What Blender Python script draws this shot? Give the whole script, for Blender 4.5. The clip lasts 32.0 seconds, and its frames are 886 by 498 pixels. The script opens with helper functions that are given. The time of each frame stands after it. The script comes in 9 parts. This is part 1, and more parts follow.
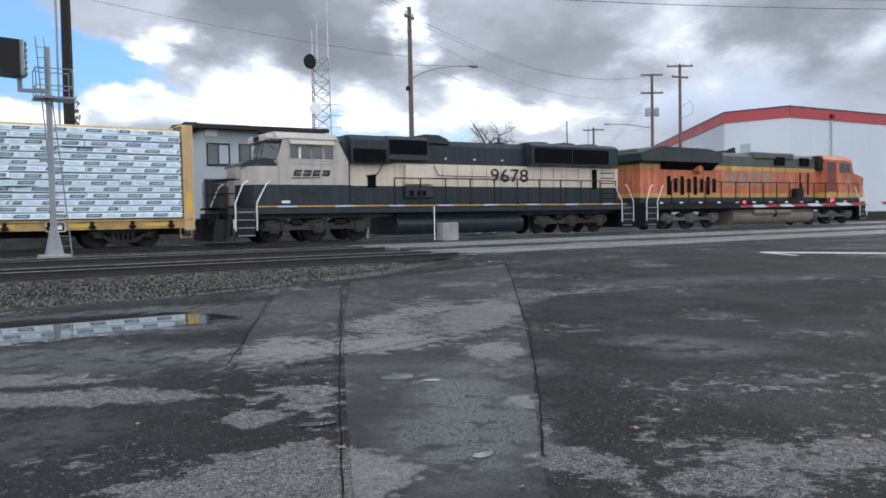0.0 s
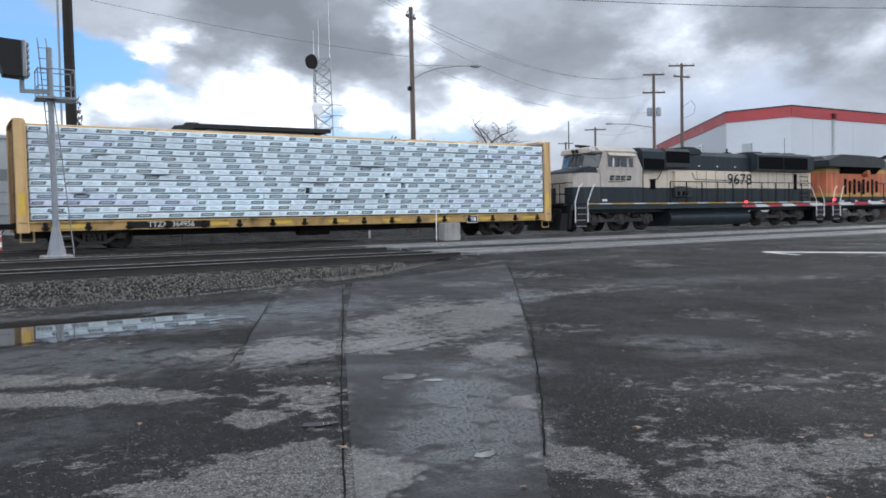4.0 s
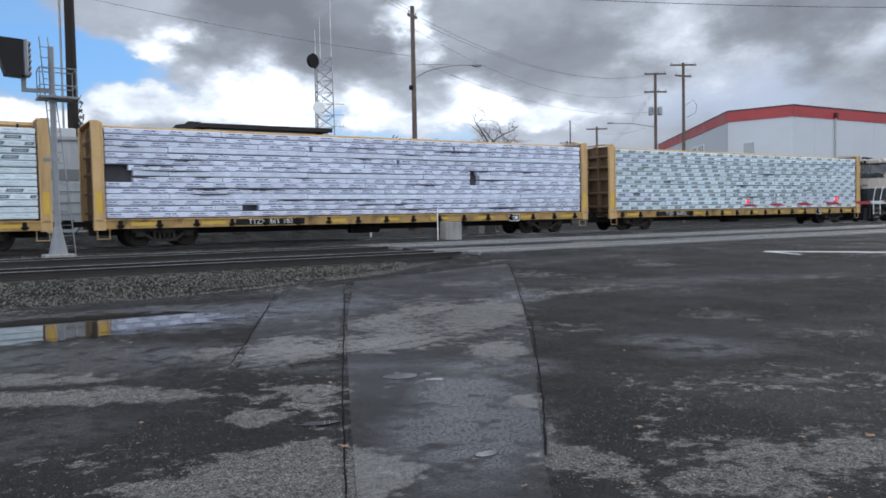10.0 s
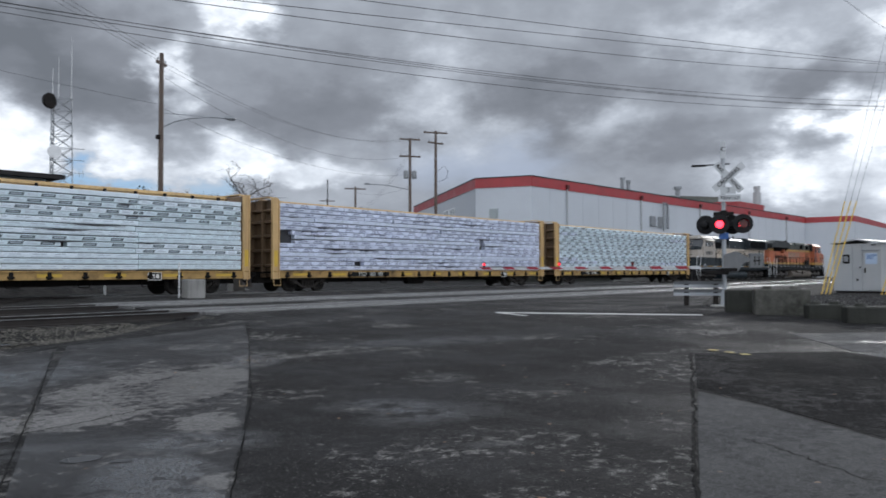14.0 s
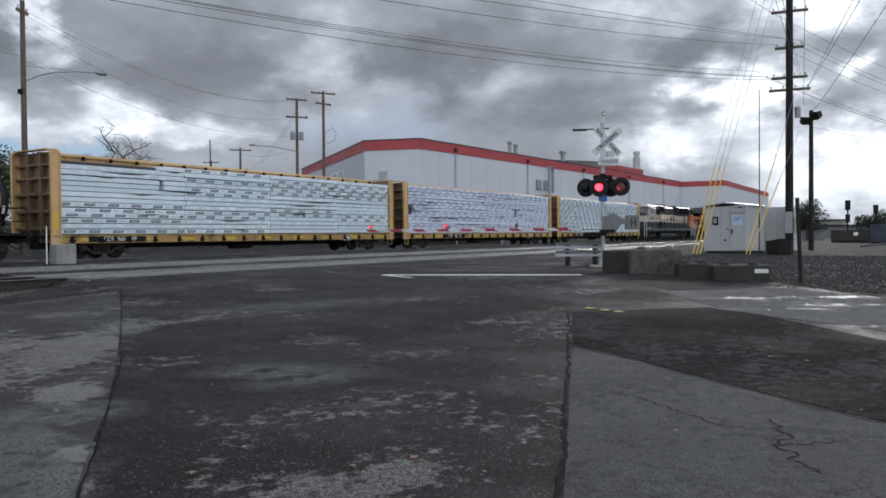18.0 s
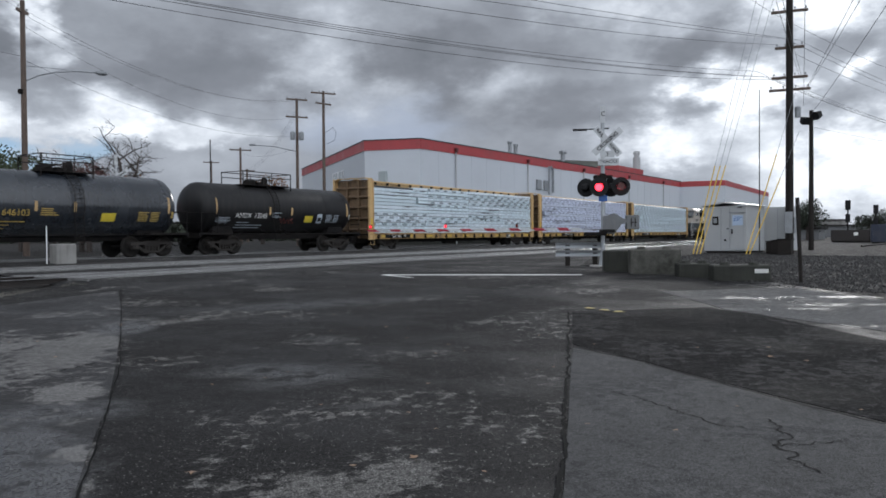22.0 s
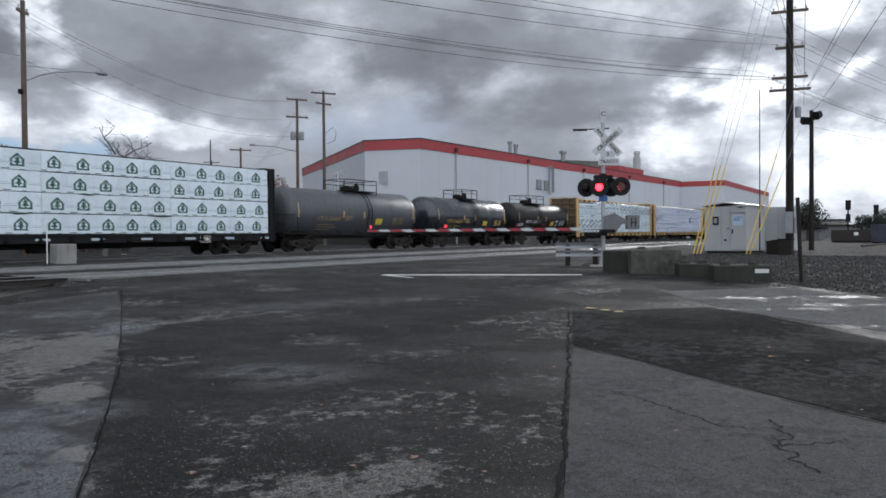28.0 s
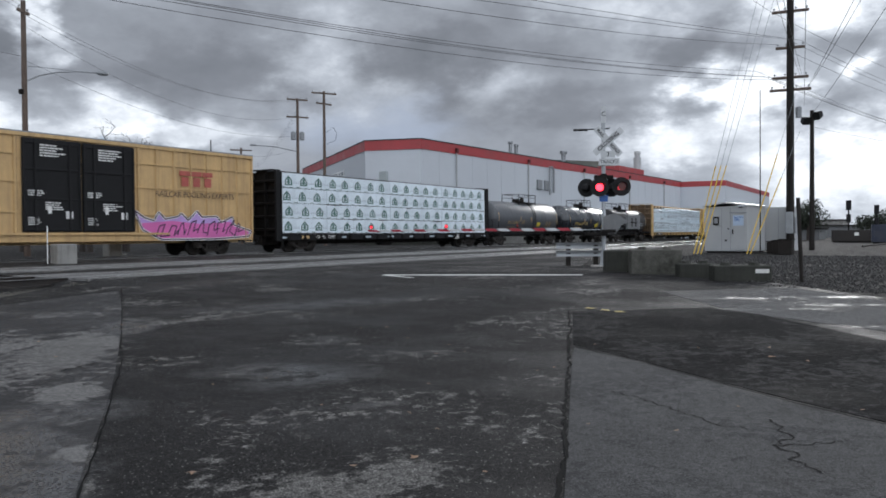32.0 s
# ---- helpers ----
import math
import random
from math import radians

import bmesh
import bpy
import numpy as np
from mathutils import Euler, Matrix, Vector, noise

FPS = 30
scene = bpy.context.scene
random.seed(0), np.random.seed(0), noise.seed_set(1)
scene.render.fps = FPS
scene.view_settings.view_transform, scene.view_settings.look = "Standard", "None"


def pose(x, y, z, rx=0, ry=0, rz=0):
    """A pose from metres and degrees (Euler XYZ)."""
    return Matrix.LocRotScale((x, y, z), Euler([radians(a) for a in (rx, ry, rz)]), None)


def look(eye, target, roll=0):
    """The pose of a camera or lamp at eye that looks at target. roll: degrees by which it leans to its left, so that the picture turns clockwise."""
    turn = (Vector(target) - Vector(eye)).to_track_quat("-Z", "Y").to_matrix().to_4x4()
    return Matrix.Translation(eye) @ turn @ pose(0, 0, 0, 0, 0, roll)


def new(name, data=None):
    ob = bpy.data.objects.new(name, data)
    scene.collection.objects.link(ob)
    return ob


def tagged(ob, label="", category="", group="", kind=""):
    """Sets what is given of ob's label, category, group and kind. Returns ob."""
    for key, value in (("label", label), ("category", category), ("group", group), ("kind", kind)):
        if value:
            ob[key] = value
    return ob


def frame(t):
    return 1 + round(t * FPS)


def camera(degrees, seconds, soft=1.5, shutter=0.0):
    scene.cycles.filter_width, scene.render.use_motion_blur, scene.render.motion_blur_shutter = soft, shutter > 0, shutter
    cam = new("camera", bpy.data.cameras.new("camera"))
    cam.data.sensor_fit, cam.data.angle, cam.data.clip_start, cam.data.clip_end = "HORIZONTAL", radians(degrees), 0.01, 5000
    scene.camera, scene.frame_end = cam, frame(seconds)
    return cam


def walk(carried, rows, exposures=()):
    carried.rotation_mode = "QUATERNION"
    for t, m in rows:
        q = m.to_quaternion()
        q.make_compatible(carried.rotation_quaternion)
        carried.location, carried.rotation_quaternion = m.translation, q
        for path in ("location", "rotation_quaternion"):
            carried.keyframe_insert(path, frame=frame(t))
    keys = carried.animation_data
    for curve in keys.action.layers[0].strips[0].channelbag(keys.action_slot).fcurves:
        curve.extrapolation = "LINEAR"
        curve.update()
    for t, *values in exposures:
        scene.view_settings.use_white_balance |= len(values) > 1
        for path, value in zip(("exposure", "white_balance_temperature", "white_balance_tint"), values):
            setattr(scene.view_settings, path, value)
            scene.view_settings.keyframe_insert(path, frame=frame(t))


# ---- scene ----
# camera: hand-held, one pan to the right
cam = camera(58.62, 32.0, soft=1.7, shutter=0.3)
PATH = [
    (0, pose(-0.001, 0.001, 1.570, 87.79, 1.07, -32.89)),
    (3, pose(0.000, -0.000, 1.570, 87.80, 1.12, -32.80)),
    (3.5, pose(-0.000, 0.000, 1.570, 87.80, 1.15, -32.77)),
    (5.5, pose(-0.000, -0.000, 1.570, 87.75, 1.11, -32.73)),
    (6, pose(0.001, -0.001, 1.570, 87.77, 1.16, -32.71)),
    (9, pose(-0.000, 0.000, 1.570, 87.74, 1.12, -32.66)),
    (9.9, pose(-0.000, -0.000, 1.570, 87.74, 1.11, -32.66)),
    (11, pose(-0.000, -0.000, 1.570, 87.74, 1.11, -32.66)),
    (11.5, pose(-0.014, -0.060, 1.593, 87.85, 1.06, -32.96)),
    (12, pose(0.198, -0.005, 1.620, 90.41, -0.59, -36.00)),
    (12.5, pose(0.269, -0.036, 1.636, 90.28, 1.02, -40.64)),
    (13, pose(0.357, -0.095, 1.655, 90.16, 2.35, -44.05)),
    (13.5, pose(0.383, -0.165, 1.656, 90.98, 0.34, -45.77)),
    (14, pose(0.501, -0.217, 1.657, 91.68, 0.16, -49.79)),
    (14.5, pose(0.582, -0.240, 1.634, 91.53, -0.41, -53.85)),
    (15, pose(0.617, -0.252, 1.627, 91.12, -0.33, -56.37)),
    (15.5, pose(0.670, -0.274, 1.608, 89.90, 0.53, -57.47)),
    (17.5, pose(0.653, -0.280, 1.627, 88.98, 0.45, -57.70)),
    (20, pose(0.654, -0.280, 1.627, 88.97, 0.44, -57.70)),
    (25.5, pose(0.655, -0.280, 1.628, 88.97, 0.45, -57.68)),
    (27.5, pose(0.655, -0.279, 1.628, 88.97, 0.45, -57.68)),
    (30.5, pose(0.656, -0.278, 1.627, 88.98, 0.45, -57.65)),
    (32, pose(0.656, -0.278, 1.627, 88.98, 0.44, -57.65)),
]
walk(cam, PATH, [(0.0, 0.74, 5960, 10), (7.0, 0.54, 5930, 10), (9.0, 0.42, 5920, 10), (11.2, 0.48, 5920, 10), (12.0, 0.42, 5920, 10), (12.5, 0.12, 5950, 10), (13.0, 0.14, 5980, 10), (13.6, 0.28, 6020, 10), (14.0, 0.12, 6020, 10), (15.0, -0.10, 6030, 10), (16.5, 0.04, 6050, 10), (21.0, 0.10, 6060, 10), (32.0, 0.10, 6060, 10)])

# ---- light: broken overcast, low veiled sun ----
SUN_AZ, SUN_EL = radians(6.0), radians(17.0)      # azimuth from +x towards +y
SUN_DIR = Vector((math.cos(SUN_AZ) * math.cos(SUN_EL), math.sin(SUN_AZ) * math.cos(SUN_EL), math.sin(SUN_EL)))
sun_data = bpy.data.lights.new("sun", "SUN")
sun_data.energy, sun_data.angle, sun_data.color = 1.0, radians(12), (1.0, 0.95, 0.88)
sun = new("sun", sun_data)
sun.matrix_world = look((60, 10, 60), Vector((60, 10, 60)) - SUN_DIR)


def sky_world():
    w = bpy.data.worlds.new("overcast_sky")
    scene.world = w
    w.use_nodes = True
    nt = w.node_tree
    nt.nodes.clear()
    N, L = nt.nodes.new, nt.links.new

    def math_(op, a, b=None, c=None):
        n = N("ShaderNodeMath")
        n.operation = op
        for i, v in enumerate((a, b, c)):
            if v is None:
                continue
            if isinstance(v, (int, float)):
                n.inputs[i].default_value = v
            else:
                L(v, n.inputs[i])
        return n.outputs[0]

    def ramp(fac, stops):
        n = N("ShaderNodeValToRGB")
        el = n.color_ramp.elements
        while len(el) < len(stops):
            el.new(0.5)
        for e, (p, c) in zip(el, stops):
            e.position, e.color = p, (*c, 1) if len(c) == 3 else c
        L(fac, n.inputs[0])
        return n.outputs[0]

    def mix(fac, a, b, mode="MIX"):
        n = N("ShaderNodeMix")
        n.data_type, n.blend_type = "RGBA", mode
        for i, v in ((0, fac), (6, a), (7, b)):
            if isinstance(v, (int, float)):
                n.inputs[i].default_value = v
            elif isinstance(v, tuple):
                n.inputs[i].default_value = (*v, 1)
            else:
                L(v, n.inputs[i])
        return n.outputs[2]

    def smooth(x, a, b):
        n = N("ShaderNodeMapRange")
        n.interpolation_type = "SMOOTHSTEP"
        L(x, n.inputs[0])
        n.inputs[1].default_value, n.inputs[2].default_value = a, b
        return n.outputs[0]

    co = N("ShaderNodeTexCoord").outputs["Generated"]
    sep = N("ShaderNodeSeparateXYZ")
    L(co, sep.inputs[0])
    dz = math_("ADD", math_("MAXIMUM", sep.outputs[2], 0.0), 0.8)
    com = N("ShaderNodeCombineXYZ")
    L(math_("DIVIDE", sep.outputs[0], dz), com.inputs[0])
    L(math_("DIVIDE", sep.outputs[1], dz), com.inputs[1])
    plane = com.outputs[0]

    def fbm(scale, detail, seed, rough=0.55, dist=0.0):
        m = N("ShaderNodeMapping")
        L(plane, m.inputs[0])
        m.inputs[1].default_value = (seed, seed * 0.7, seed * 0.3)
        n = N("ShaderNodeTexNoise")
        n.inputs["Scale"].default_value, n.inputs["Detail"].default_value = scale, detail
        n.inputs["Roughness"].default_value, n.inputs["Distortion"].default_value = rough, dist
        L(m.outputs[0], n.inputs[0])
        return n.outputs[0]

    sky = N("ShaderNodeTexSky")
    sky.sky_type, sky.sun_disc = "NISHITA", False
    sky.sun_elevation, sky.sun_rotation = SUN_EL, math.pi / 2 - SUN_AZ
    sky_c = mix(1.0, sky.outputs[0], (0.085, 0.105, 0.13), "MULTIPLY")

    fine = fbm(8.5, 7, 11.3, 0.52, 0.12)
    # bearing and height in degrees, billowed by noise at several sizes
    bearing = math_("MULTIPLY", math_("ARCTAN2", sep.outputs[1], sep.outputs[0]), 180 / math.pi)
    lift = math_("MULTIPLY", math_("ARCSINE", sep.outputs[2]), 180 / math.pi)

    def billow(seed, kx, ky, detail, rough):
        c = N("ShaderNodeCombineXYZ")
        L(math_("MULTIPLY", bearing, kx), c.inputs[0])
        L(math_("MULTIPLY", lift, ky), c.inputs[1])
        c.inputs[2].default_value = seed
        n = N("ShaderNodeTexNoise")
        n.inputs["Scale"].default_value, n.inputs["Detail"].default_value, n.inputs["Roughness"].default_value = 1.0, detail, rough
        L(c.outputs[0], n.inputs[0])
        return n.outputs[0]

    def off(v, k):
        return math_("MULTIPLY", math_("SUBTRACT", v, 0.5), k)
    wide, tall = billow(2.3, 0.15, 0.28, 9, 0.56), billow(7.9, 0.15, 0.28, 9, 0.56)
    at = N("ShaderNodeCombineXYZ")
    L(math_("ADD", bearing, off(wide, 13.0)), at.inputs[0])
    L(math_("ADD", lift, off(tall, 7.0)), at.inputs[1])

    def masses(rows, lo=1.6, hi=0.35):
        """Cloud masses: bearing, height, half width, half height, weight; summed."""
        total = None
        for a, e, ra, re, k in rows:
            mp = N("ShaderNodeMapping")
            mp.vector_type = "TEXTURE"
            mp.inputs[1].default_value, mp.inputs[3].default_value = (a, e, 0), (ra, re, 1)
            L(at.outputs[0], mp.inputs[0])
            ln = N("ShaderNodeVectorMath")
            ln.operation = "LENGTH"
            L(mp.outputs[0], ln.inputs[0])
            v = math_("MULTIPLY", smooth(ln.outputs["Value"], lo, hi), k)
            total = v if total is None else math_("ADD", total, v)
        return total

    dark = masses(((71.0, 13.7, 5.0, 2.6, -0.36), (63.6, 11.8, 4.4, 1.8, -0.30), (65.9, 15.2, 7.1, 2.0, -0.22), (49.4, 11.1, 7.5, 2.1, -0.24), (32.7, 12.0, 4.4, 2.1, -0.26), (46.2, 13.8, 5.9, 1.7, -0.08),
                   (27.0, 14.0, 7.5, 2.0, -0.16), (14.6, 12.3, 2.8, 1.7, -0.32), (22.6, 9.2, 8.0, 1.4, -0.16), (5.8, 7.7, 2.6, 1.6, -0.2), (5.2, 12.0, 1.9, 0.8, -0.15), (54.8, 14.4, 4.2, 1.4, -0.08)))
    pale = masses(((70.4, 8.2, 4.4, 2.4, 0.5), (77.4, 8.2, 4.9, 1.7, 0.37), (84.8, 7.0, 3.4, 1.6, 0.42), (77.4, 12.1, 2.7, 1.2, 0.46), (54.7, 8.0, 3.7, 1.9, 0.45), (49.9, 7.2, 4.6, 1.2, 0.36), (62.9, 7.5, 2.8, 1.8, 0.4),
                   (58.8, 13.4, 2.0, 2.6, 0.48), (39.0, 9.8, 4.6, 2.4, 0.14), (54.6, 18.4, 2.6, 1.7, 0.55)), 1.35, 0.4)
    glare = masses(((41.1, 13.5, 3.0, 4.4, 0.28), (29.1, 10.7, 3.0, 2.0, 0.26), (20.3, 15.9, 5.5, 1.6, 0.3), (9.0, 9.0, 14.0, 9.0, 0.10), (11.3, 9.1, 2.8, 2.1, 0.9), (6.8, 14.8, 4.0, 1.6, 0.7), (17.6, 6.4, 5.0, 1.3, 0.5),
                    (4.5, 3.6, 6.5, 3.6, 0.55), (3.9, 10.3, 1.5, 0.6, 0.45), (59.6, 6.6, 1.9, 1.4, 0.25), (8.0, 18.5, 5.0, 2.5, 0.2), (3.4, 6.0, 3.0, 2.4, 0.3)), 1.6, 0.2)
    puffs = billow(9.6, 0.28, 0.46, 9, 0.6)
    lit = math_("MULTIPLY", math_("ADD", pale, glare), math_("ADD", 0.86, off(puffs, 1.3)))
    body = math_("ADD", math_("ADD", math_("ADD", 0.45, off(billow(4.4, 0.07, 0.16, 8, 0.55), 0.42)), off(puffs, 0.25)), math_("ADD", dark, lit))
    cloud = ramp(body, [(0.05, (0.165, 0.175, 0.19)), (0.28, (0.24, 0.25, 0.27)), (0.45, (0.34, 0.355, 0.38)), (0.62, (0.49, 0.51, 0.54)), (0.82, (0.78, 0.80, 0.82)), (1.0, (1.1, 1.1, 1.1))])
    # unseen brighter cloud added behind the viewpoint to light the train's near side
    rear_sky = N("ShaderNodeVectorMath")
    rear_sky.operation = "DOT_PRODUCT"
    L(co, rear_sky.inputs[0])
    rear_sky.inputs[1].default_value = Vector((-0.62, -0.75, 0.2)).normalized()
    front = smooth(rear_sky.outputs["Value"], -0.2, 0.6)
    cloud = mix(math_("MULTIPLY", front, 0.8), cloud, mix(smooth(fine, 0.25, 0.7), (0.85, 0.88, 0.93), (1.78, 1.80, 1.82)))
    # thin bluish cloud low beyond the tracks
    veil = masses(((36.8, 7.6, 6.5, 2.4, 0.75),), 1.4, 0.3)
    cloud = mix(veil, cloud, (0.40, 0.445, 0.53))
    # blue openings where the cloud is thin
    gap = masses(((82.5, 10.5, 6.3, 2.6, 1.0), (85.5, 13.0, 4.0, 2.2, 0.9), (64.1, 6.4, 3.6, 1.1, 0.7), (56.8, 5.9, 2.0, 1.2, 0.5), (60.5, 5.6, 1.6, 1.2, 0.6)), 1.2, 0.6)
    open_ = math_("MULTIPLY", math_("MINIMUM", gap, 1.0), smooth(body, 0.74, 0.52))
    colour = mix(open_, cloud, mix(0.35, sky_c, (0.21, 0.44, 0.82)))
    bg = N("ShaderNodeBackground")
    L(colour, bg.inputs[0])
    bg.inputs[1].default_value = 1.0
    out = N("ShaderNodeOutputWorld")
    L(bg.outputs[0], out.inputs[0])


sky_world()

# ---- materials ----
def material(name, col, rough=0.6, metal=0.0, var=0.18, scale=1.5, fine=40.0, bump=0.15, dirt=None, dirt_amt=0.4, streak=False, rnd=0.0, spec=0.5, dirt_scale=0.9):
    """A surface with grain and stains at two scales; dirt: colour of grime that lies over it in patches or running streaks."""
    m = bpy.data.materials.new(name)
    m.use_nodes = True
    nt = m.node_tree
    N, L = nt.nodes.new, nt.links.new
    b = nt.nodes["Principled BSDF"]
    co = N("ShaderNodeTexCoord").outputs["Object"]

    def noise_(s, detail, stretch=None):
        src = co
        if stretch:
            mp = N("ShaderNodeMapping")
            mp.inputs[3].default_value = stretch
            L(co, mp.inputs[0])
            src = mp.outputs[0]
        n = N("ShaderNodeTexNoise")
        n.inputs["Scale"].default_value, n.inputs["Detail"].default_value = s, detail
        n.inputs["Roughness"].default_value = 0.6
        L(src, n.inputs[0])
        return n.outputs[0]

    def map_(x, a, c, lo, hi):
        n = N("ShaderNodeMapRange")
        L(x, n.inputs[0])
        for i, v in enumerate((a, c, lo, hi)):
            n.inputs[i + 1].default_value = v
        return n.outputs[0]

    def mix(fac, a, c, mode="MIX"):
        n = N("ShaderNodeMix")
        n.data_type, n.blend_type = "RGBA", mode
        for i, v in ((0, fac), (6, a), (7, c)):
            if isinstance(v, (int, float)):
                n.inputs[i].default_value = v
            elif isinstance(v, tuple):
                n.inputs[i].default_value = (*v, 1)
            else:
                L(v, n.inputs[i])
        return n.outputs[2]

    big, small = noise_(scale, 5), noise_(fine, 4)
    tone = N("ShaderNodeMath")
    tone.operation = "MULTIPLY"
    L(map_(big, 0.3, 0.7, 1 - var, 1 + var), tone.inputs[0])
    L(map_(small, 0.3, 0.7, 1 - var * 0.6, 1 + var * 0.6), tone.inputs[1])
    fac = tone.outputs[0]
    if rnd:
        oi = N("ShaderNodeObjectInfo")
        t2 = N("ShaderNodeMath")
        t2.operation = "MULTIPLY"
        L(fac, t2.inputs[0])
        L(map_(oi.outputs["Random"], 0, 1, 1 - rnd, 1 + rnd), t2.inputs[1])
        fac = t2.outputs[0]
    colour = mix(1.0, tuple(col), fac, "MULTIPLY")
    if dirt:
        d = noise_(dirt_scale * (2.2 if streak else 1), 7, (2.5, 2.5, 0.18) if streak else None)
        colour = mix(map_(d, 0.45, 0.72, 0, dirt_amt), colour, tuple(dirt))
    L(colour, b.inputs["Base Color"])
    L(map_(big, 0.3, 0.7, max(rough - 0.12, 0.02), min(rough + 0.12, 1)), b.inputs["Roughness"])
    b.inputs["Metallic"].default_value = metal
    b.inputs["Specular IOR Level"].default_value = spec
    if bump:
        bp = N("ShaderNodeBump")
        bp.inputs["Strength"].default_value, bp.inputs["Distance"].default_value = bump, 0.01
        L(small, bp.inputs["Height"])
        L(bp.outputs[0], b.inputs["Normal"])
    return m


def glow_material(name, col, power):
    m = bpy.data.materials.new(name)
    m.use_nodes = True
    b = m.node_tree.nodes["Principled BSDF"]
    b.inputs["Base Color"].default_value = (*[c * 0.5 for c in col], 1)
    b.inputs["Emission Color"].default_value = (*col, 1)
    b.inputs["Emission Strength"].default_value = power
    b.inputs["Roughness"].default_value = 0.2
    return m


def glass_material(name, col=(0.02, 0.025, 0.03), rough=0.04):
    m = bpy.data.materials.new(name)
    m.use_nodes = True
    b = m.node_tree.nodes["Principled BSDF"]
    b.inputs["Base Color"].default_value = (*col, 1)
    b.inputs["Roughness"].default_value = rough
    b.inputs["Specular IOR Level"].default_value = 0.8
    return m


STEEL_DARK = material("dark_sooty_steel", (0.014, 0.013, 0.013), 0.8, 0.0, 0.4, 2, 25, 0.3, (0.035, 0.028, 0.023), 0.45, spec=0.12)
WHEEL_STEEL = material("rolled_wheel_steel", (0.018, 0.017, 0.016), 0.65, 0.0, 0.3, 3, 30, 0.2, (0.045, 0.034, 0.026), 0.3, spec=0.2)
RAIL_SIDE = material("rusty_rail_side", (0.020, 0.017, 0.0155), 0.8, 0.0, 0.3, 2, 30, 0.3, (0.045, 0.033, 0.026), 0.4)
RAIL_TOP = material("polished_rail_head", (0.34, 0.34, 0.345), 0.36, 0.85, 0.1, 2, 30, 0.05)
TIE_WOOD = material("creosoted_tie_wood", (0.026, 0.023, 0.021), 0.85, 0, 0.35, 3, 40, 0.4, (0.06, 0.054, 0.048), 0.4, rnd=0.25)
GALV = material("galvanised_steel", (0.27, 0.285, 0.30), 0.5, 0.3, 0.15, 3, 40, 0.1, (0.17, 0.175, 0.18), 0.4)
ALU_PAINT = material("aluminium_paint", (0.36, 0.38, 0.40), 0.45, 0.25, 0.12, 2, 30, 0.08, (0.2, 0.21, 0.22), 0.35, True)
# darker aluminium paint: the backlit mast's shade is put into its colour
MAST_GREY = material("backlit_mast_paint", (0.19, 0.205, 0.225), 0.5, 0.2, 0.15, 2, 30, 0.08, (0.1, 0.105, 0.11), 0.4, True)
BLACK_PAINT = material("matt_black_paint", (0.013, 0.013, 0.014), 0.6, 0, 0.25, 2, 30, 0.1, spec=0.2)
YELLOW_CAR = material("faded_railcar_yellow", (0.55, 0.37, 0.17), 0.55, 0, 0.12, 1.2, 30, 0.12, (0.20, 0.125, 0.065), 0.4, True)
YELLOW_SILL = material("grimy_sill_yellow", (0.46, 0.29, 0.10), 0.65, 0, 0.2, 1.6, 30, 0.15, (0.045, 0.032, 0.022), 0.9, dirt_scale=1.6)
YELLOW_SAFE = material("safety_yellow", (0.62, 0.41, 0.05), 0.45, 0, 0.1, 3, 40, 0.05, (0.25, 0.17, 0.05), 0.3)
BULK_INNER = material("rusty_bulkhead_steel", (0.15, 0.098, 0.055), 0.75, 0, 0.3, 1.3, 25, 0.25, (0.06, 0.045, 0.034), 0.7, True)
WRAP = material("white_lumber_wrap", (0.66, 0.765, 0.82), 0.38, 0, 0.07, 0.8, 6, 0.35, (0.40, 0.47, 0.53), 0.35, rnd=0.10)
WRAP_PALE = material("bluish_lumber_wrap", (0.66, 0.71, 0.85), 0.38, 0, 0.08, 0.8, 6, 0.35, (0.42, 0.46, 0.56), 0.4, rnd=0.10)
WRAP_CLEAN = material("glossy_white_wrap", (0.72, 0.80, 0.86), 0.28, 0, 0.05, 0.7, 5, 0.5, (0.5, 0.56, 0.62), 0.3, rnd=0.06)
MARK_GREY = material("grey_green_print", (0.085, 0.115, 0.13), 0.5, 0, 0.2, 6, 60, 0.0)
MARK_BLUE = material("slate_print", (0.08, 0.095, 0.20), 0.5, 0, 0.2, 6, 60, 0.0)
MARK_PALE = material("pale_grey_print", (0.46, 0.52, 0.58), 0.5, 0, 0.2, 6, 60, 0.0)
MARK_GREEN = material("dark_green_print", (0.006, 0.085, 0.06), 0.5, 0, 0.2, 6, 60, 0.0)
SLIT_SHADE = material("dark_lumber_end_shadow", (0.05, 0.05, 0.055), 0.8, 0, 0.3, 4, 40, 0.1)
WHITE_LETTER = material("white_lettering", (0.72, 0.72, 0.70), 0.5, 0, 0.12, 3, 50, 0.0)
PLACARD_YELLOW = material("bright_placard_yellow", (0.66, 0.52, 0.05), 0.45, 0, 0.08, 3, 40, 0.0)
LETTER_YELLOW = material("yellow_lettering", (0.50, 0.35, 0.09), 0.5, 0, 0.12, 3, 50, 0.0)
TANK_BLACK = material("black_tank_paint", (0.013, 0.013, 0.014), 0.42, 0, 0.25, 0.7, 20, 0.08, (0.035, 0.032, 0.029), 0.4, True, spec=0.25)
TANK_GREY = material("satin_charcoal_tank_paint", (0.026, 0.031, 0.039), 0.24, 0, 0.2, 0.7, 20, 0.04, (0.006, 0.006, 0.006), 0.5, True, spec=0.8)
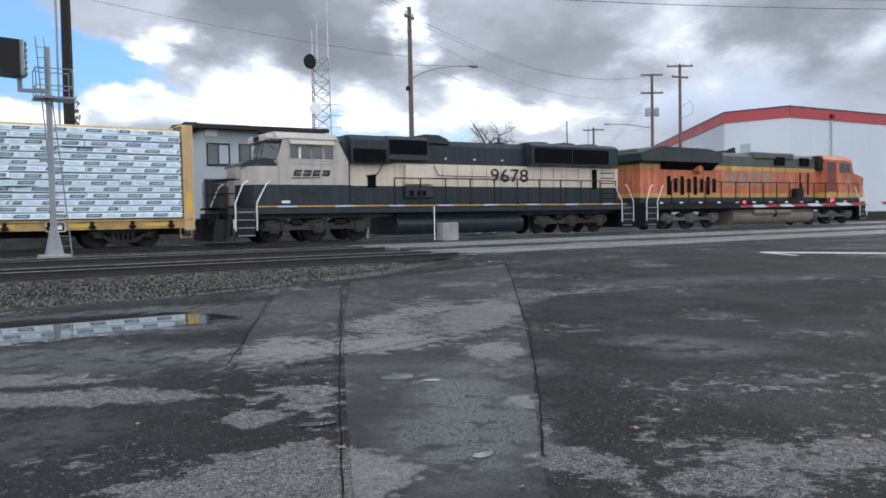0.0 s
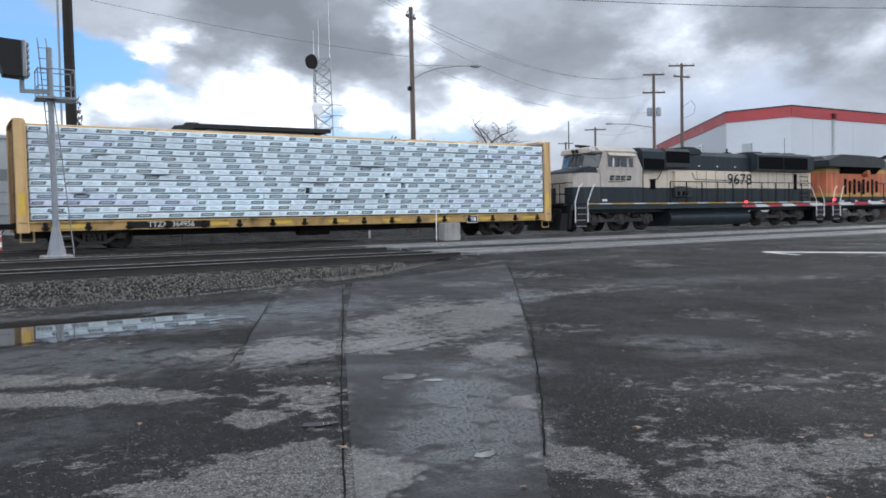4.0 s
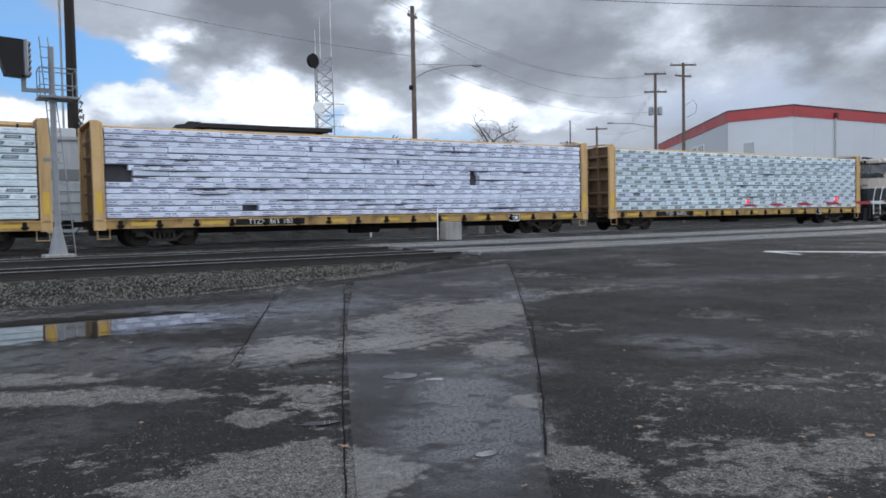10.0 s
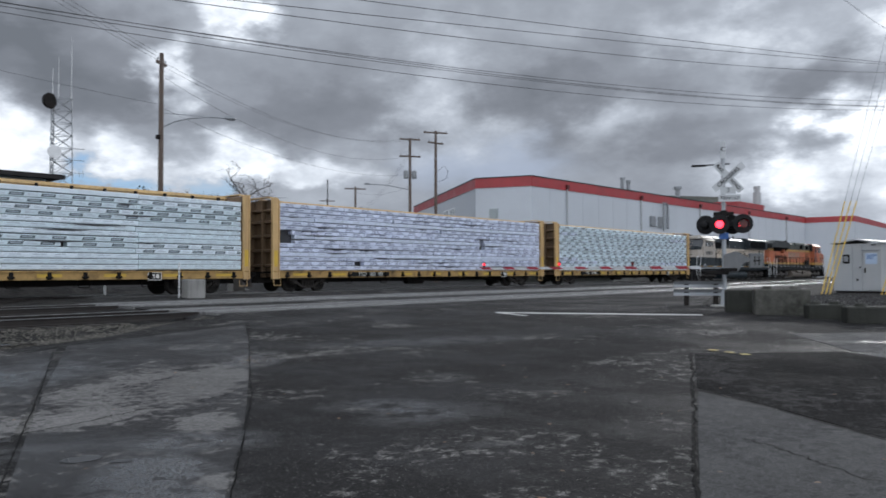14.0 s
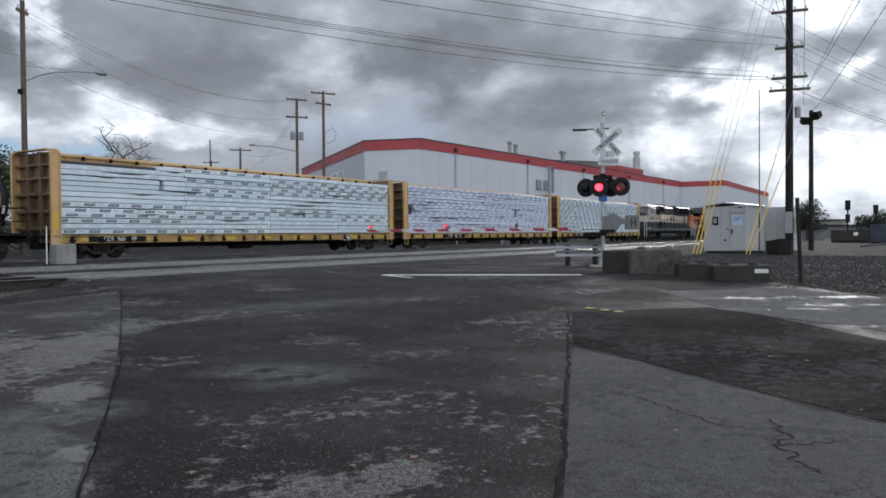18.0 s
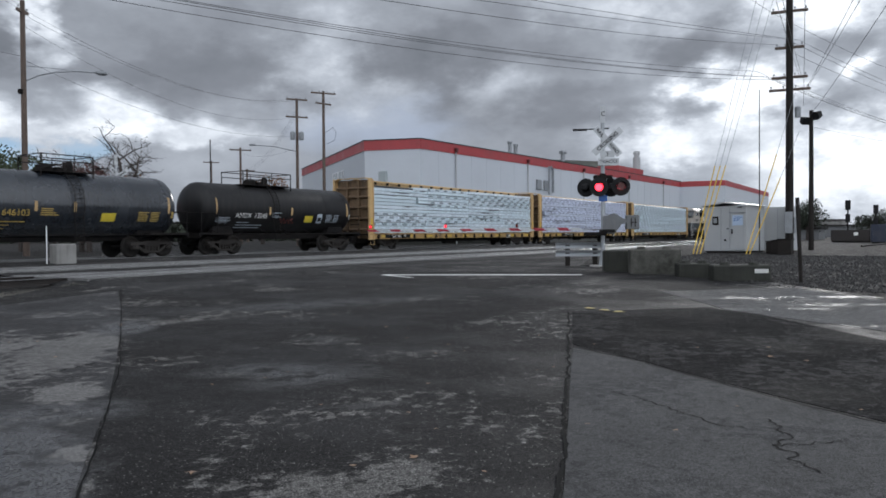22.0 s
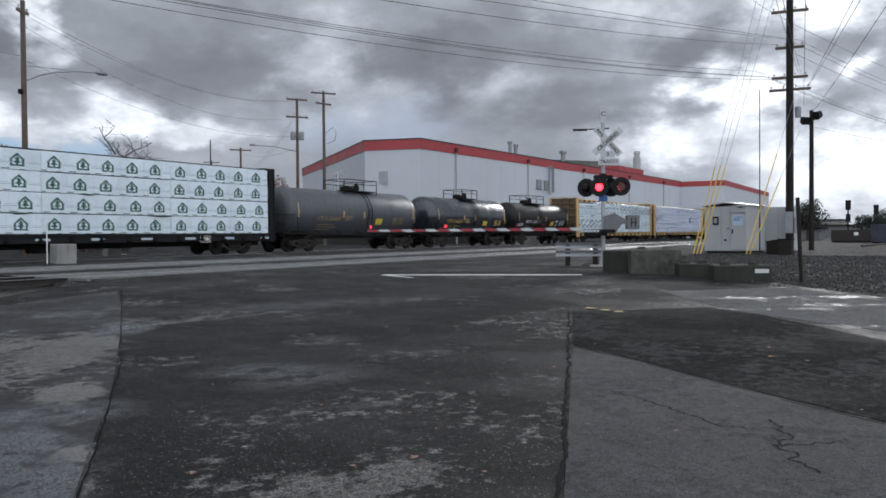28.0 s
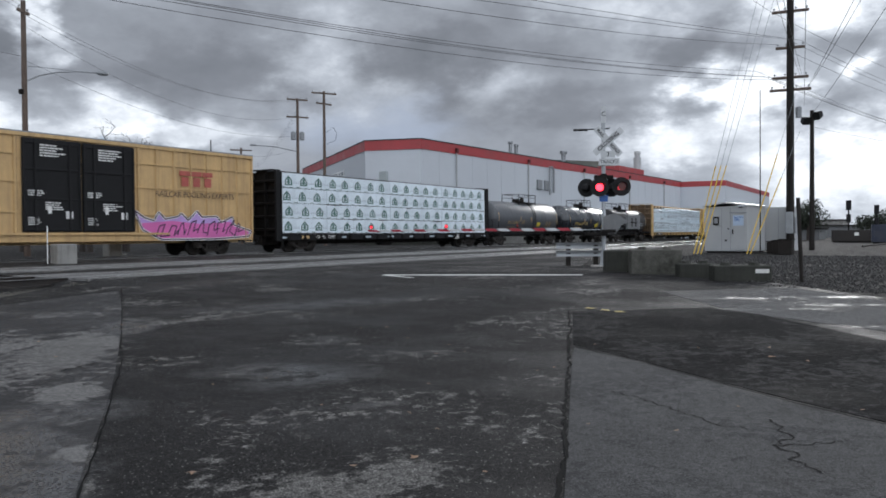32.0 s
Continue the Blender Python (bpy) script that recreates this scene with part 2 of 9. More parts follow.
TANK_PALE = material("dusty_grey_tank_paint", (0.075, 0.081, 0.092), 0.42, 0, 0.12, 0.7, 20, 0.05, (0.03, 0.029, 0.028), 0.5, True, spec=0.6)
CREAM = material("cream_locomotive_paint", (0.58, 0.50, 0.40), 0.45, 0, 0.1, 1.0, 20, 0.05, (0.28, 0.21, 0.15), 0.32, True, spec=0.35)
CREAM_GREY = material("sooty_faded_cream_paint", (0.42, 0.38, 0.335), 0.5, 0, 0.12, 1.0, 20, 0.05, (0.22, 0.19, 0.165), 0.45, True, spec=0.3)
TRUCK_DUSTY = material("dusty_silver_truck_frame", (0.13, 0.122, 0.115), 0.7, 0, 0.35, 2, 25, 0.25, (0.03, 0.028, 0.026), 0.75, spec=0.2)
LOCO_TRUCK = material("grey_brown_truck_frame", (0.062, 0.057, 0.054), 0.75, 0, 0.35, 2, 25, 0.25, (0.018, 0.017, 0.016), 0.75, spec=0.15)
DKGREEN = material("dark_green_locomotive_paint", (0.014, 0.022, 0.028), 0.4, 0, 0.15, 1.0, 20, 0.06, (0.06, 0.055, 0.05), 0.35, True, spec=0.28)
ORANGE = material("orange_locomotive_paint", (0.50, 0.155, 0.075), 0.5, 0, 0.25, 0.6, 20, 0.06, (0.11, 0.05, 0.036), 0.85, True, spec=0.3)
STRIPE_YELLOW = material("yellow_stripe_paint", (0.48, 0.29, 0.07), 0.5, 0, 0.2, 0.8, 30, 0.04, (0.16, 0.09, 0.04), 0.7, True)
ROOF_DARK = material("sooty_roof_paint", (0.035, 0.04, 0.042), 0.5, 0, 0.25, 1.0, 20, 0.1, (0.08, 0.075, 0.07), 0.4, spec=0.2)
GRILLE = material("black_radiator_mesh", (0.006, 0.006, 0.007), 0.85, 0, 0.3, 2, 50, 0.3, spec=0.05)
FUEL_GREY = material("dusty_fuel_tank", (0.155, 0.132, 0.108), 0.7, 0, 0.2, 1.2, 20, 0.15, (0.07, 0.062, 0.055), 0.6, True)
TRUCK_GREY = material("dusty_truck_frame", (0.042, 0.038, 0.035), 0.8, 0, 0.35, 2, 25, 0.25, (0.010, 0.010, 0.010), 0.75, spec=0.12)
SHED_GREY = material("pale_block_wall_paint", (0.34, 0.355, 0.36), 0.7, 0, 0.12, 1.2, 20, 0.15, (0.2, 0.2, 0.2), 0.4, True)
GEAR_GREY = material("dull_grey_gear_paint", (0.15, 0.155, 0.16), 0.55, 0, 0.15, 2, 30, 0.1, (0.09, 0.09, 0.09), 0.4, True)
FADED_GREEN = material("sun_faded_green_roof_paint", (0.068, 0.077, 0.066), 0.6, 0, 0.2, 1.2, 20, 0.08, (0.05, 0.05, 0.045), 0.5, True)
EMBLEM_FADED = material("faded_emblem_paint", (0.26, 0.19, 0.15), 0.6, 0, 0.25, 1.5, 30, 0.0)
RED_PAINT = material("weathered_red_paint", (0.36, 0.045, 0.05), 0.5, 0, 0.1, 0.8, 20, 0.08, (0.2, 0.035, 0.035), 0.35)
RED_DARK = material("dark_red_hopper_paint", (0.10, 0.02, 0.022), 0.6, 0, 0.15, 2, 20, 0.1)
WHITE_WALL = material("white_painted_panel_wall", (0.52, 0.55, 0.59), 0.6, 0, 0.05, 0.15, 8, 0.1, (0.56, 0.59, 0.62), 0.25, dirt_scale=0.12)
SIDING = material("pale_grey_green_siding", (0.36, 0.40, 0.41), 0.7, 0, 0.06, 0.5, 20, 0.1, (0.4, 0.43, 0.42), 0.3, True)
SHINGLE = material("dark_roof_shingle", (0.03, 0.028, 0.028), 0.85, 0, 0.25, 1, 20, 0.3, spec=0.2)
TRIM_WHITE = material("white_trim_paint", (0.75, 0.76, 0.76), 0.5, 0, 0.06, 2, 40, 0.05)
POLE_WOOD = material("weathered_pole_wood", (0.115, 0.085, 0.068), 0.85, 0, 0.25, 2, 30, 0.4, (0.05, 0.04, 0.035), 0.5, True)
POLE_DARK = material("creosoted_pole_wood", (0.022, 0.019, 0.017), 0.8, 0, 0.3, 2, 30, 0.4, spec=0.2)
CONCRETE = material("weathered_concrete", (0.26, 0.255, 0.243), 0.85, 0, 0.18, 1.6, 35, 0.4, (0.10, 0.098, 0.09), 0.6, True)
# barrier blocks, and the dark band added along the warehouse foot
CONCRETE_DARK = material("mossy_block_and_dark_band", (0.038, 0.039, 0.034), 0.85, 0, 0.3, 2.0, 30, 0.5, (0.014, 0.017, 0.011), 0.6, True, spec=0.2)
WHITE_GEAR = material("white_cabinet_paint", (0.39, 0.403, 0.412), 0.45, 0, 0.05, 1, 20, 0.06, (0.42, 0.42, 0.40), 0.3, True)
BARK = material("dark_bare_bark", (0.055, 0.045, 0.04), 0.9, 0, 0.3, 3, 30, 0.4)
LEAF_RED = material("dark_red_foliage", (0.07, 0.028, 0.025), 0.8, 0, 0.4, 2, 20, 0.2)
LEAF_RUST = material("rusty_autumn_foliage", (0.16, 0.075, 0.03), 0.8, 0, 0.4, 2, 20, 0.2)
LEAF_GREEN = material("dull_green_foliage", (0.045, 0.06, 0.028), 0.8, 0, 0.4, 2, 20, 0.2)
LEAF_DARK = material("evergreen_foliage", (0.025, 0.032, 0.02), 0.8, 0, 0.4, 2, 20, 0.2)
CABLE = material("black_cable", (0.06, 0.06, 0.064), 0.6, 0, 0.1, 2, 30, 0.0)
BLUE_SIGN = material("blue_sign", (0.03, 0.10, 0.32), 0.5, 0, 0.1, 2, 30, 0.0)
SIGN_GREY = material("unlit_sign_white", (0.52, 0.535, 0.55), 0.5, 0, 0.08, 2, 30, 0.05, (0.35, 0.41, 0.42), 0.3)
RED_REFLECT = material("red_reflective_sheet", (0.30, 0.02, 0.035), 0.4, 0, 0.1, 3, 30, 0.0)
RED_LENS = glow_material("lit_red_lens", (1.0, 0.03, 0.05), 5.0)
GATE_LENS = glow_material("lit_gate_lamp_lens", (1.0, 0.03, 0.05), 2.2)
RED_LENS_DIM = material("unlit_red_lens", (0.16, 0.02, 0.015), 0.15, 0, 0.1, 5, 60, 0.2)
GLASS = glass_material("dark_window_glass")
# pale base colour stands in for sky mirrored in the panes
GLASS_PALE = glass_material("sky_filled_glass", (0.25, 0.29, 0.33), 0.08)
# distance haze is put into this pale blue-grey base colour
HILL = material("hazy_far_hill", (0.16, 0.19, 0.22), 1.0, 0, 0.1, 0.01, 0.2, 0.0)
PINK = material("pink_spray_paint", (0.62, 0.14, 0.40), 0.45, 0, 0.12, 1.5, 20, 0.0)
LILAC = material("lilac_spray_paint", (0.45, 0.30, 0.62), 0.45, 0, 0.12, 1.5, 20, 0.0)
SPRAY_DARK = material("dark_spray_outline", (0.05, 0.02, 0.06), 0.5, 0, 0.12, 1.5, 20, 0.0)


# ---- mesh kit ----
class Shape:
    """Collects solids into one mesh."""

    def __init__(self):
        self.v, self.f = [], []

    def add(self, verts, faces):
        o = len(self.v)
        self.v += [tuple(p) for p in verts]
        self.f += [tuple(o + i for i in f) for f in faces]
        return self

    def box(self, x0, x1, y0, y1, z0, z1, c=0.0):
        if c <= 0:
            vs = [(x, y, z) for z in (z0, z1) for x, y in ((x0, y0), (x1, y0), (x1, y1), (x0, y1))]
            return self.add(vs, [(3, 2, 1, 0), (4, 5, 6, 7), (0, 1, 5, 4), (1, 2, 6, 5), (2, 3, 7, 6), (3, 0, 4, 7)])
        ring = lambda k, z: [(x0 + k, y0 + c, z), (x0 + c, y0 + k, z), (x1 - c, y0 + k, z), (x1 - k, y0 + c, z),
                             (x1 - k, y1 - c, z), (x1 - c, y1 - k, z), (x0 + c, y1 - k, z), (x0 + k, y1 - c, z)]
        vs = ring(c, z0) + ring(0, z0 + c) + ring(0, z1 - c) + ring(c, z1)
        fs = [tuple(range(7, -1, -1)), tuple(range(24, 32))]
        for r in range(3):
            fs += [(r * 8 + i, r * 8 + (i + 1) % 8, r * 8 + 8 + (i + 1) % 8, r * 8 + 8 + i) for i in range(8)]
        return self.add(vs, fs)

    def rod(self, p, q, r0, r1=None, n=8):
        p, q = Vector(p), Vector(q)
        r1 = r0 if r1 is None else r1
        d = (q - p).normalized()
        a = d.orthogonal().normalized()
        b = d.cross(a)
        ring = lambda c, r: [c + (a * math.cos(2 * math.pi * i / n) + b * math.sin(2 * math.pi * i / n)) * r for i in range(n)]
        return self.add(ring(p, r0) + ring(q, r1), [tuple(range(n - 1, -1, -1)), tuple(range(n, 2 * n))] + [(i, (i + 1) % n, n + (i + 1) % n, n + i) for i in range(n)])

    def pipe(self, pts, r, n=6):
        pts = [Vector(p) for p in pts]
        vs, fs = [], []
        a = None
        for i, p in enumerate(pts):
            d = ((pts[min(i + 1, len(pts) - 1)] - p).normalized() + (p - pts[max(i - 1, 0)]).normalized()).normalized()
            a = d.orthogonal().normalized() if a is None else (a - d * a.dot(d)).normalized()
            b = d.cross(a)
            vs += [p + (a * math.cos(2 * math.pi * k / n) + b * math.sin(2 * math.pi * k / n)) * r for k in range(n)]
        for i in range(len(pts) - 1):
            fs += [(i * n + k, i * n + (k + 1) % n, i * n + n + (k + 1) % n, i * n + n + k) for k in range(n)]
        fs += [tuple(range(n - 1, -1, -1)), tuple(range((len(pts) - 1) * n, len(pts) * n))]
        return self.add(vs, fs)

    def prism(self, outline, a, b, axis="y"):
        """A flat outline (x, z) pushed from a to b along y, or (y, z) along x, or (x, y) along z."""
        put = {"y": lambda u, w, k: (u, k, w), "x": lambda u, w, k: (k, u, w), "z": lambda u, w, k: (u, w, k)}[axis]
        n = len(outline)
        area = sum(outline[i][0] * outline[(i + 1) % n][1] - outline[(i + 1) % n][0] * outline[i][1] for i in range(n))
        if (area < 0) != (axis == "y"):
            outline = outline[::-1]
        lo, hi = min(a, b), max(a, b)
        vs = [put(u, w, lo) for u, w in outline] + [put(u, w, hi) for u, w in outline]
        return self.add(vs, [tuple(range(n - 1, -1, -1)), tuple(range(n, 2 * n))] + [(i, (i + 1) % n, n + (i + 1) % n, n + i) for i in range(n)])

    def turned(self, prof, axis="x", n=24, at=(0, 0, 0)):
        """Profile (distance along the axis, radius) turned about the axis."""
        vs, fs = [], []
        for d, r in prof:
            for i in range(n):
                c, s = r * math.cos(2 * math.pi * i / n), r * math.sin(2 * math.pi * i / n)
                p = {"x": (d, c, s), "y": (s, d, c), "z": (c, s, d)}[axis]
                vs.append((p[0] + at[0], p[1] + at[1], p[2] + at[2]))
        for k in range(len(prof) - 1):
            fs += [(k * n + i, k * n + (i + 1) % n, k * n + n + (i + 1) % n, k * n + n + i) for i in range(n)]
        fs += [tuple(range(n - 1, -1, -1)), tuple(range((len(prof) - 1) * n, len(prof) * n))]
        return self.add(vs, fs)

    def mesh(self, name, mat, smooth=False):
        me = bpy.data.meshes.new(name)
        me.from_pydata(self.v, [], self.f)
        me.materials.append(mat)
        if smooth:
            me.polygons.foreach_set("use_smooth", [len(p.vertices) <= 4 for p in me.polygons])
        me.update()
        return me


def put(name, me, parent=None, m=None, label=""):
    ob = new(name, me)
    if parent is not None:
        ob.parent = parent
    if m is not None:
        ob.matrix_basis = m
    if label:
        tagged(ob, label)
    return ob


def part(name, shape, mat, parent, label="", m=None, smooth=False):
    return put(name, shape.mesh(name, mat, smooth), parent, m, label)


def thing(name, label, category, at=None, group="", kind=""):
    ob = new(name)
    if at is not None:
        ob.matrix_basis = at
    return tagged(ob, label, category, group, kind)


FONT_MESHES = {}


def lettering(text, size, mat, parent, m, label="", name="lettering", bold=0.0):
    key = (text, size, mat.name, bold)
    if key not in FONT_MESHES:
        cu = bpy.data.curves.new("lettering", "FONT")
        cu.body, cu.size, cu.align_x, cu.align_y, cu.extrude, cu.resolution_u = text, size, "CENTER", "CENTER", 0.002, 3
        cu.offset = bold
        tmp = bpy.data.objects.new("lettering", cu)
        me = bpy.data.meshes.new_from_object(tmp)
        me.materials.clear()
        me.materials.append(mat)
        bpy.data.objects.remove(tmp)
        FONT_MESHES[key] = me
    return put(name, FONT_MESHES[key], parent, m, label)


SIDE = lambda x, y, z: pose(x, y, z, 90, 0, 0)      # letters on a face that looks towards -y

# ---- ground, tracks, road ----
def ease(a, b, x):
    k = min(1.0, max(0.0, (x - a) / (b - a)))
    return k * k * (3 - 2 * k)


def height(x, y):
    """The lot lies low; it climbs to the crossing and to the ballast of the tracks."""
    over = ease(10.5, 13, x) * (0.585 * ease(15.2, 18.2, y) + 0.06 * ease(20.8, 23, y) + 0.08 * ease(26, 29, y))
    return max(0.56 * ease(8, 25, 0.9 * x + 0.44 * y), 0.40 * ease(16.6, 18.6, y) + 0.2 * ease(20, 26, y), over)


# broken dry patches and wet pools on the lot: x, y, half length, half width, turn, strength
DRY_NEAR = ((0.8, 9.0, 0.9, 0.35, -38, 0.15), (1.1, 7.8, 1.2, 0.36, -30, 0.18), (2.1, 6.1, 0.26, 0.3, -40, 0.16), (1.8, 4.6, 0.75, 0.5, -36, 0.21), (2.1, 5.0, 0.24, 0.33, -36, 0.12), (2.2, 4.2, 0.18, 0.36, -36, 0.18), (1.0, 4.8, 0.35, 0.15, -36, 0.12),
            (2.6, 9.6, 0.42, 0.44, -39, 0.13), (3.5, 9.1, 0.71, 1.2, -40, 0.12), (4.8, 8.7, 0.65, 0.9, -40, 0.12), (6.5, 10.6, 1.1, 2.0, -45, 0.11), (7.2, 9.9, 0.53, 2.0, -46, 0.12))
DRY_FAR = ((5.5, 7.4, 0.4, 0.6, -39, 0.14), (4.1, 5.2, 0.17, 0.45, -37, 0.18), (3.7, 4.4, 0.06, 0.3, -41, 0.16), (3.4, 3.9, 0.22, 0.27, -39, 0.13), (3.5, 3.6, 0.21, 0.29, -37, 0.09), (2.9, 6.8, 0.43, 0.29, -38, 0.06), (2.7, 6.3, 0.25, 0.22, -36, 0.06),
           (4.3, 3.0, 0.61, 0.7, -36, 0.05), (5.5, 3.2, 0.43, 0.84, -37, 0.05), (3.7, 3.0, 0.64, 0.3, -36, 0.05), (6.3, 3.5, 0.59, 0.82, -60, 0.03), (6.2, 2.6, 0.49, 0.87, -60, 0.035), (8.2, 3.2, 0.29, 1.17, -60, 0.02), (4.8, 2.8, 0.45, 0.5, -60, 0.03))
DRY = DRY_NEAR + DRY_FAR
POOLS_NEAR = ((1.4, 10.1, 2.0, 1.1, -39, 0.8), (1.6, 13.6, 4.4, 1.6, -8, 1.7), (3.3, 4.8, 0.56, 1.3, -37, 1.5), (4.0, 6.0, 0.4, 0.5, -38, 1.5), (4.8, 6.7, 0.71, 0.5, -38, 0.9), (9.0, 11.3, 0.45, 0.9, -49, 1.1), (7.4, 6.8, 0.61, 0.45, -42, 0.5),
              (7.2, 5.9, 0.55, 0.5, -41, 0.5), (9.6, 7.5, 0.47, 0.41, -46, 0.4), (6.6, 4.4, 0.56, 0.15, -38, 0.35), (0.6, 6.6, 0.5, 0.7, -36, 0.4), (3.5, 7.6, 0.73, 0.3, -39, 0.5))
POOLS_FAR = ((17.9, 2.2, 2.6, 0.22, -60, 0.5), (17.2, 1.2, 2.0, 0.14, -62, 0.4), (15.7, 2.8, 1.5, 0.16, -61, 0.5), (14.5, 1.0, 0.9, 0.2, -63, 0.3), (13.8, 3.9, 1.22, 0.45, -62, 0.4), (12.7, 1.9, 1.19, 0.41, -62, 0.35), (7.7, 6.0, 0.81, 0.5, -60, 0.4), (12.5, 10.5, 2.2, 0.6, -40, 0.4))
POOLS = POOLS_NEAR + POOLS_FAR


def asphalt_material(name, dry, wet, dryness, scale, gloss=0.45, spec=0.35, speck=(0.2, 0.2, 0.2), lot=False, chips=0.86, mottle=1.0, grain=1.0):
    """Worn wet asphalt: pale dry stones and film of water in broken patches."""
    m = bpy.data.materials.new(name)
    m.use_nodes = True
    nt = m.node_tree
    N, L = nt.nodes.new, nt.links.new
    b = nt.nodes["Principled BSDF"]
    co = N("ShaderNodeTexCoord").outputs["Object"]

    def noise_(s, detail, stretch=(1, 1, 1), rough=0.6, dist=0.0):
        mp = N("ShaderNodeMapping")
        mp.inputs[3].default_value = stretch
        L(co, mp.inputs[0])
        n = N("ShaderNodeTexNoise")
        n.inputs["Scale"].default_value, n.inputs["Detail"].default_value = s, detail
        n.inputs["Roughness"].default_value, n.inputs["Distortion"].default_value = rough, dist
        L(mp.outputs[0], n.inputs[0])
        return n.outputs[0]

    def map_(x, a, c, lo, hi):
        n = N("ShaderNodeMapRange")
        L(x, n.inputs[0])
        for i, v in enumerate((a, c, lo, hi)):
            n.inputs[i + 1].default_value = v
        return n.outputs[0]

    def mix(fac, a, c, mode="MIX"):
        n = N("ShaderNodeMix")
        n.data_type, n.blend_type = "RGBA", mode
        for i, v in ((0, fac), (6, a), (7, c)):
            if isinstance(v, (int, float)):
                n.inputs[i].default_value = v
            elif isinstance(v, tuple):
                n.inputs[i].default_value = (*v, 1)
            else:
                L(v, n.inputs[i])
        return n.outputs[2]

    def calc(op, a, c):
        n = N("ShaderNodeMath")
        n.operation = op
        for i, v in enumerate((a, c)):
            if isinstance(v, (int, float)):
                n.inputs[i].default_value = v
            else:
                L(v, n.inputs[i])
        return n.outputs[0]

    def add(a, c, ka=1.0, kc=1.0):
        return calc("ADD", calc("MULTIPLY", a, ka), calc("MULTIPLY", c, kc))

    def patches(rows, warp):
        """Soft ellipses on the ground, summed."""
        total = None
        for x, y, rx, ry, turn, k in rows:
            mp = N("ShaderNodeMapping")
            mp.vector_type = "TEXTURE"
            mp.inputs[1].default_value, mp.inputs[2].default_value, mp.inputs[3].default_value = (x, y, 0), (0, 0, radians(turn)), (rx, ry, 1000)
            L(co, mp.inputs[0])
            ln = N("ShaderNodeVectorMath")
            ln.operation = "LENGTH"
            L(mp.outputs[0], ln.inputs[0])
            v = calc("MULTIPLY", map_(calc("ADD", ln.outputs["Value"], warp), 1.35, 0.5, 0, 1), k)
            total = v if total is None else calc("ADD", total, v)
        return total

    broad = noise_(scale, 6, (1, 1, 1), 0.62, 0.4)
    blot = add(broad, noise_(scale * 9, 7, (1, 1, 1), 0.72), 0.5, 0.5)
    wet_pool = None
    if lot:
        warp = add(broad, noise_(3.1, 5, (1, 1, 1), 0.65), 0.9, 0.9)
        warp = calc("SUBTRACT", warp, 0.9)
        blot = calc("ADD", blot, patches(DRY, warp))
        wet_pool = calc("MINIMUM", calc("MULTIPLY", patches(POOLS, warp), map_(noise_(2.6, 7, (1, 1, 1), 0.7), 0.36, 0.52, 0.0, 1.0)), 0.95)
        wet_pool = calc("MULTIPLY", wet_pool, map_(noise_(46, 5, (1, 1, 1), 0.7), 0.40, 0.50, 0.25, 1.0))
        blot = calc("SUBTRACT", blot, calc("MULTIPLY", wet_pool, 0.07))
    stain = map_(blot, 0.5 - dryness - 0.012, 0.5 - dryness + 0.03, 1.0, 0.0)      # 1: wet
    vo = N("ShaderNodeTexVoronoi")
    vo.inputs["Scale"].default_value = 105.0
    L(co, vo.inputs[0])
    cell = N("ShaderNodeSeparateColor")
    L(vo.outputs["Color"], cell.inputs[0])
    grit = noise_(75, 5, (1, 1, 1), 0.75)
    pebble = noise_(24, 4, (1, 1, 1), 0.7)
    clump = noise_(9, 6, (1, 1, 1), 0.75)
    base = mix(stain, tuple(dry), tuple(wet))
    tone = mix(1.0, base, map_(vo.outputs["Distance"], 0.05, 0.7, 1 + 0.5 * grain, 1 - 0.6 * grain), "MULTIPLY")
    tone = mix(1.0, tone, map_(cell.outputs[1], 0, 1, 1 - 0.6 * grain, 1 + 0.6 * grain), "MULTIPLY")
    tone = mix(1.0, tone, map_(clump, 0.32, 0.68, 1 - 0.4 * mottle, 1 + 0.4 * mottle), "MULTIPLY")
    tone = mix(1.0, tone, map_(pebble, 0.34, 0.66, 1 - 0.45 * mottle, 1 + 0.45 * mottle), "MULTIPLY")
    vs = N("ShaderNodeTexVoronoi")
    vs.inputs["Scale"].default_value = 55.0
    L(co, vs.inputs[0])
    pick = N("ShaderNodeSeparateColor")
    L(vs.outputs["Color"], pick.inputs[0])
    size = map_(pick.outputs[2], 0, 1, 0.16, 0.42)
    inside = calc("GREATER_THAN", size, vs.outputs["Distance"])
    chip = calc("MULTIPLY", calc("MULTIPLY", map_(pick.outputs[0], chips, chips + 0.04, 0, 0.9), inside), map_(stain, 0, 1, 0.35, 1.0))
    pit = calc("MULTIPLY", calc("MULTIPLY", map_(pick.outputs[1], 0.80, 0.84, 0, 0.8), inside), map_(clump, 0.45, 0.6, 0.2, 1.0))
    tone = mix(pit, tone, (0.007, 0.007, 0.007))
    tone = mix(chip, tone, tuple(speck))
    tone = mix(map_(grit, 0.60, 0.67, 0, 0.6), tone, tuple(speck))
    tone = mix(map_(grit, 0.41, 0.33, 0, 0.8), tone, (0.010, 0.010, 0.011))
    tone = mix(1.0, tone, map_(noise_(0.35, 4), 0.3, 0.7, 0.8, 1.2), "MULTIPLY")
    L(tone, b.inputs["Base Color"])
    sheen = map_(noise_(scale * 0.8, 5, (1.2, 0.9, 1)), 0.40, 0.58, gloss, gloss + 0.25)
    rough = mix(stain, (0.9, 0.9, 0.9), sheen)
    if lot:
        rough = mix(calc("MULTIPLY", wet_pool, stain), rough, map_(pebble, 0.35, 0.65, 0.08, 0.26))
    L(rough, b.inputs["Roughness"])
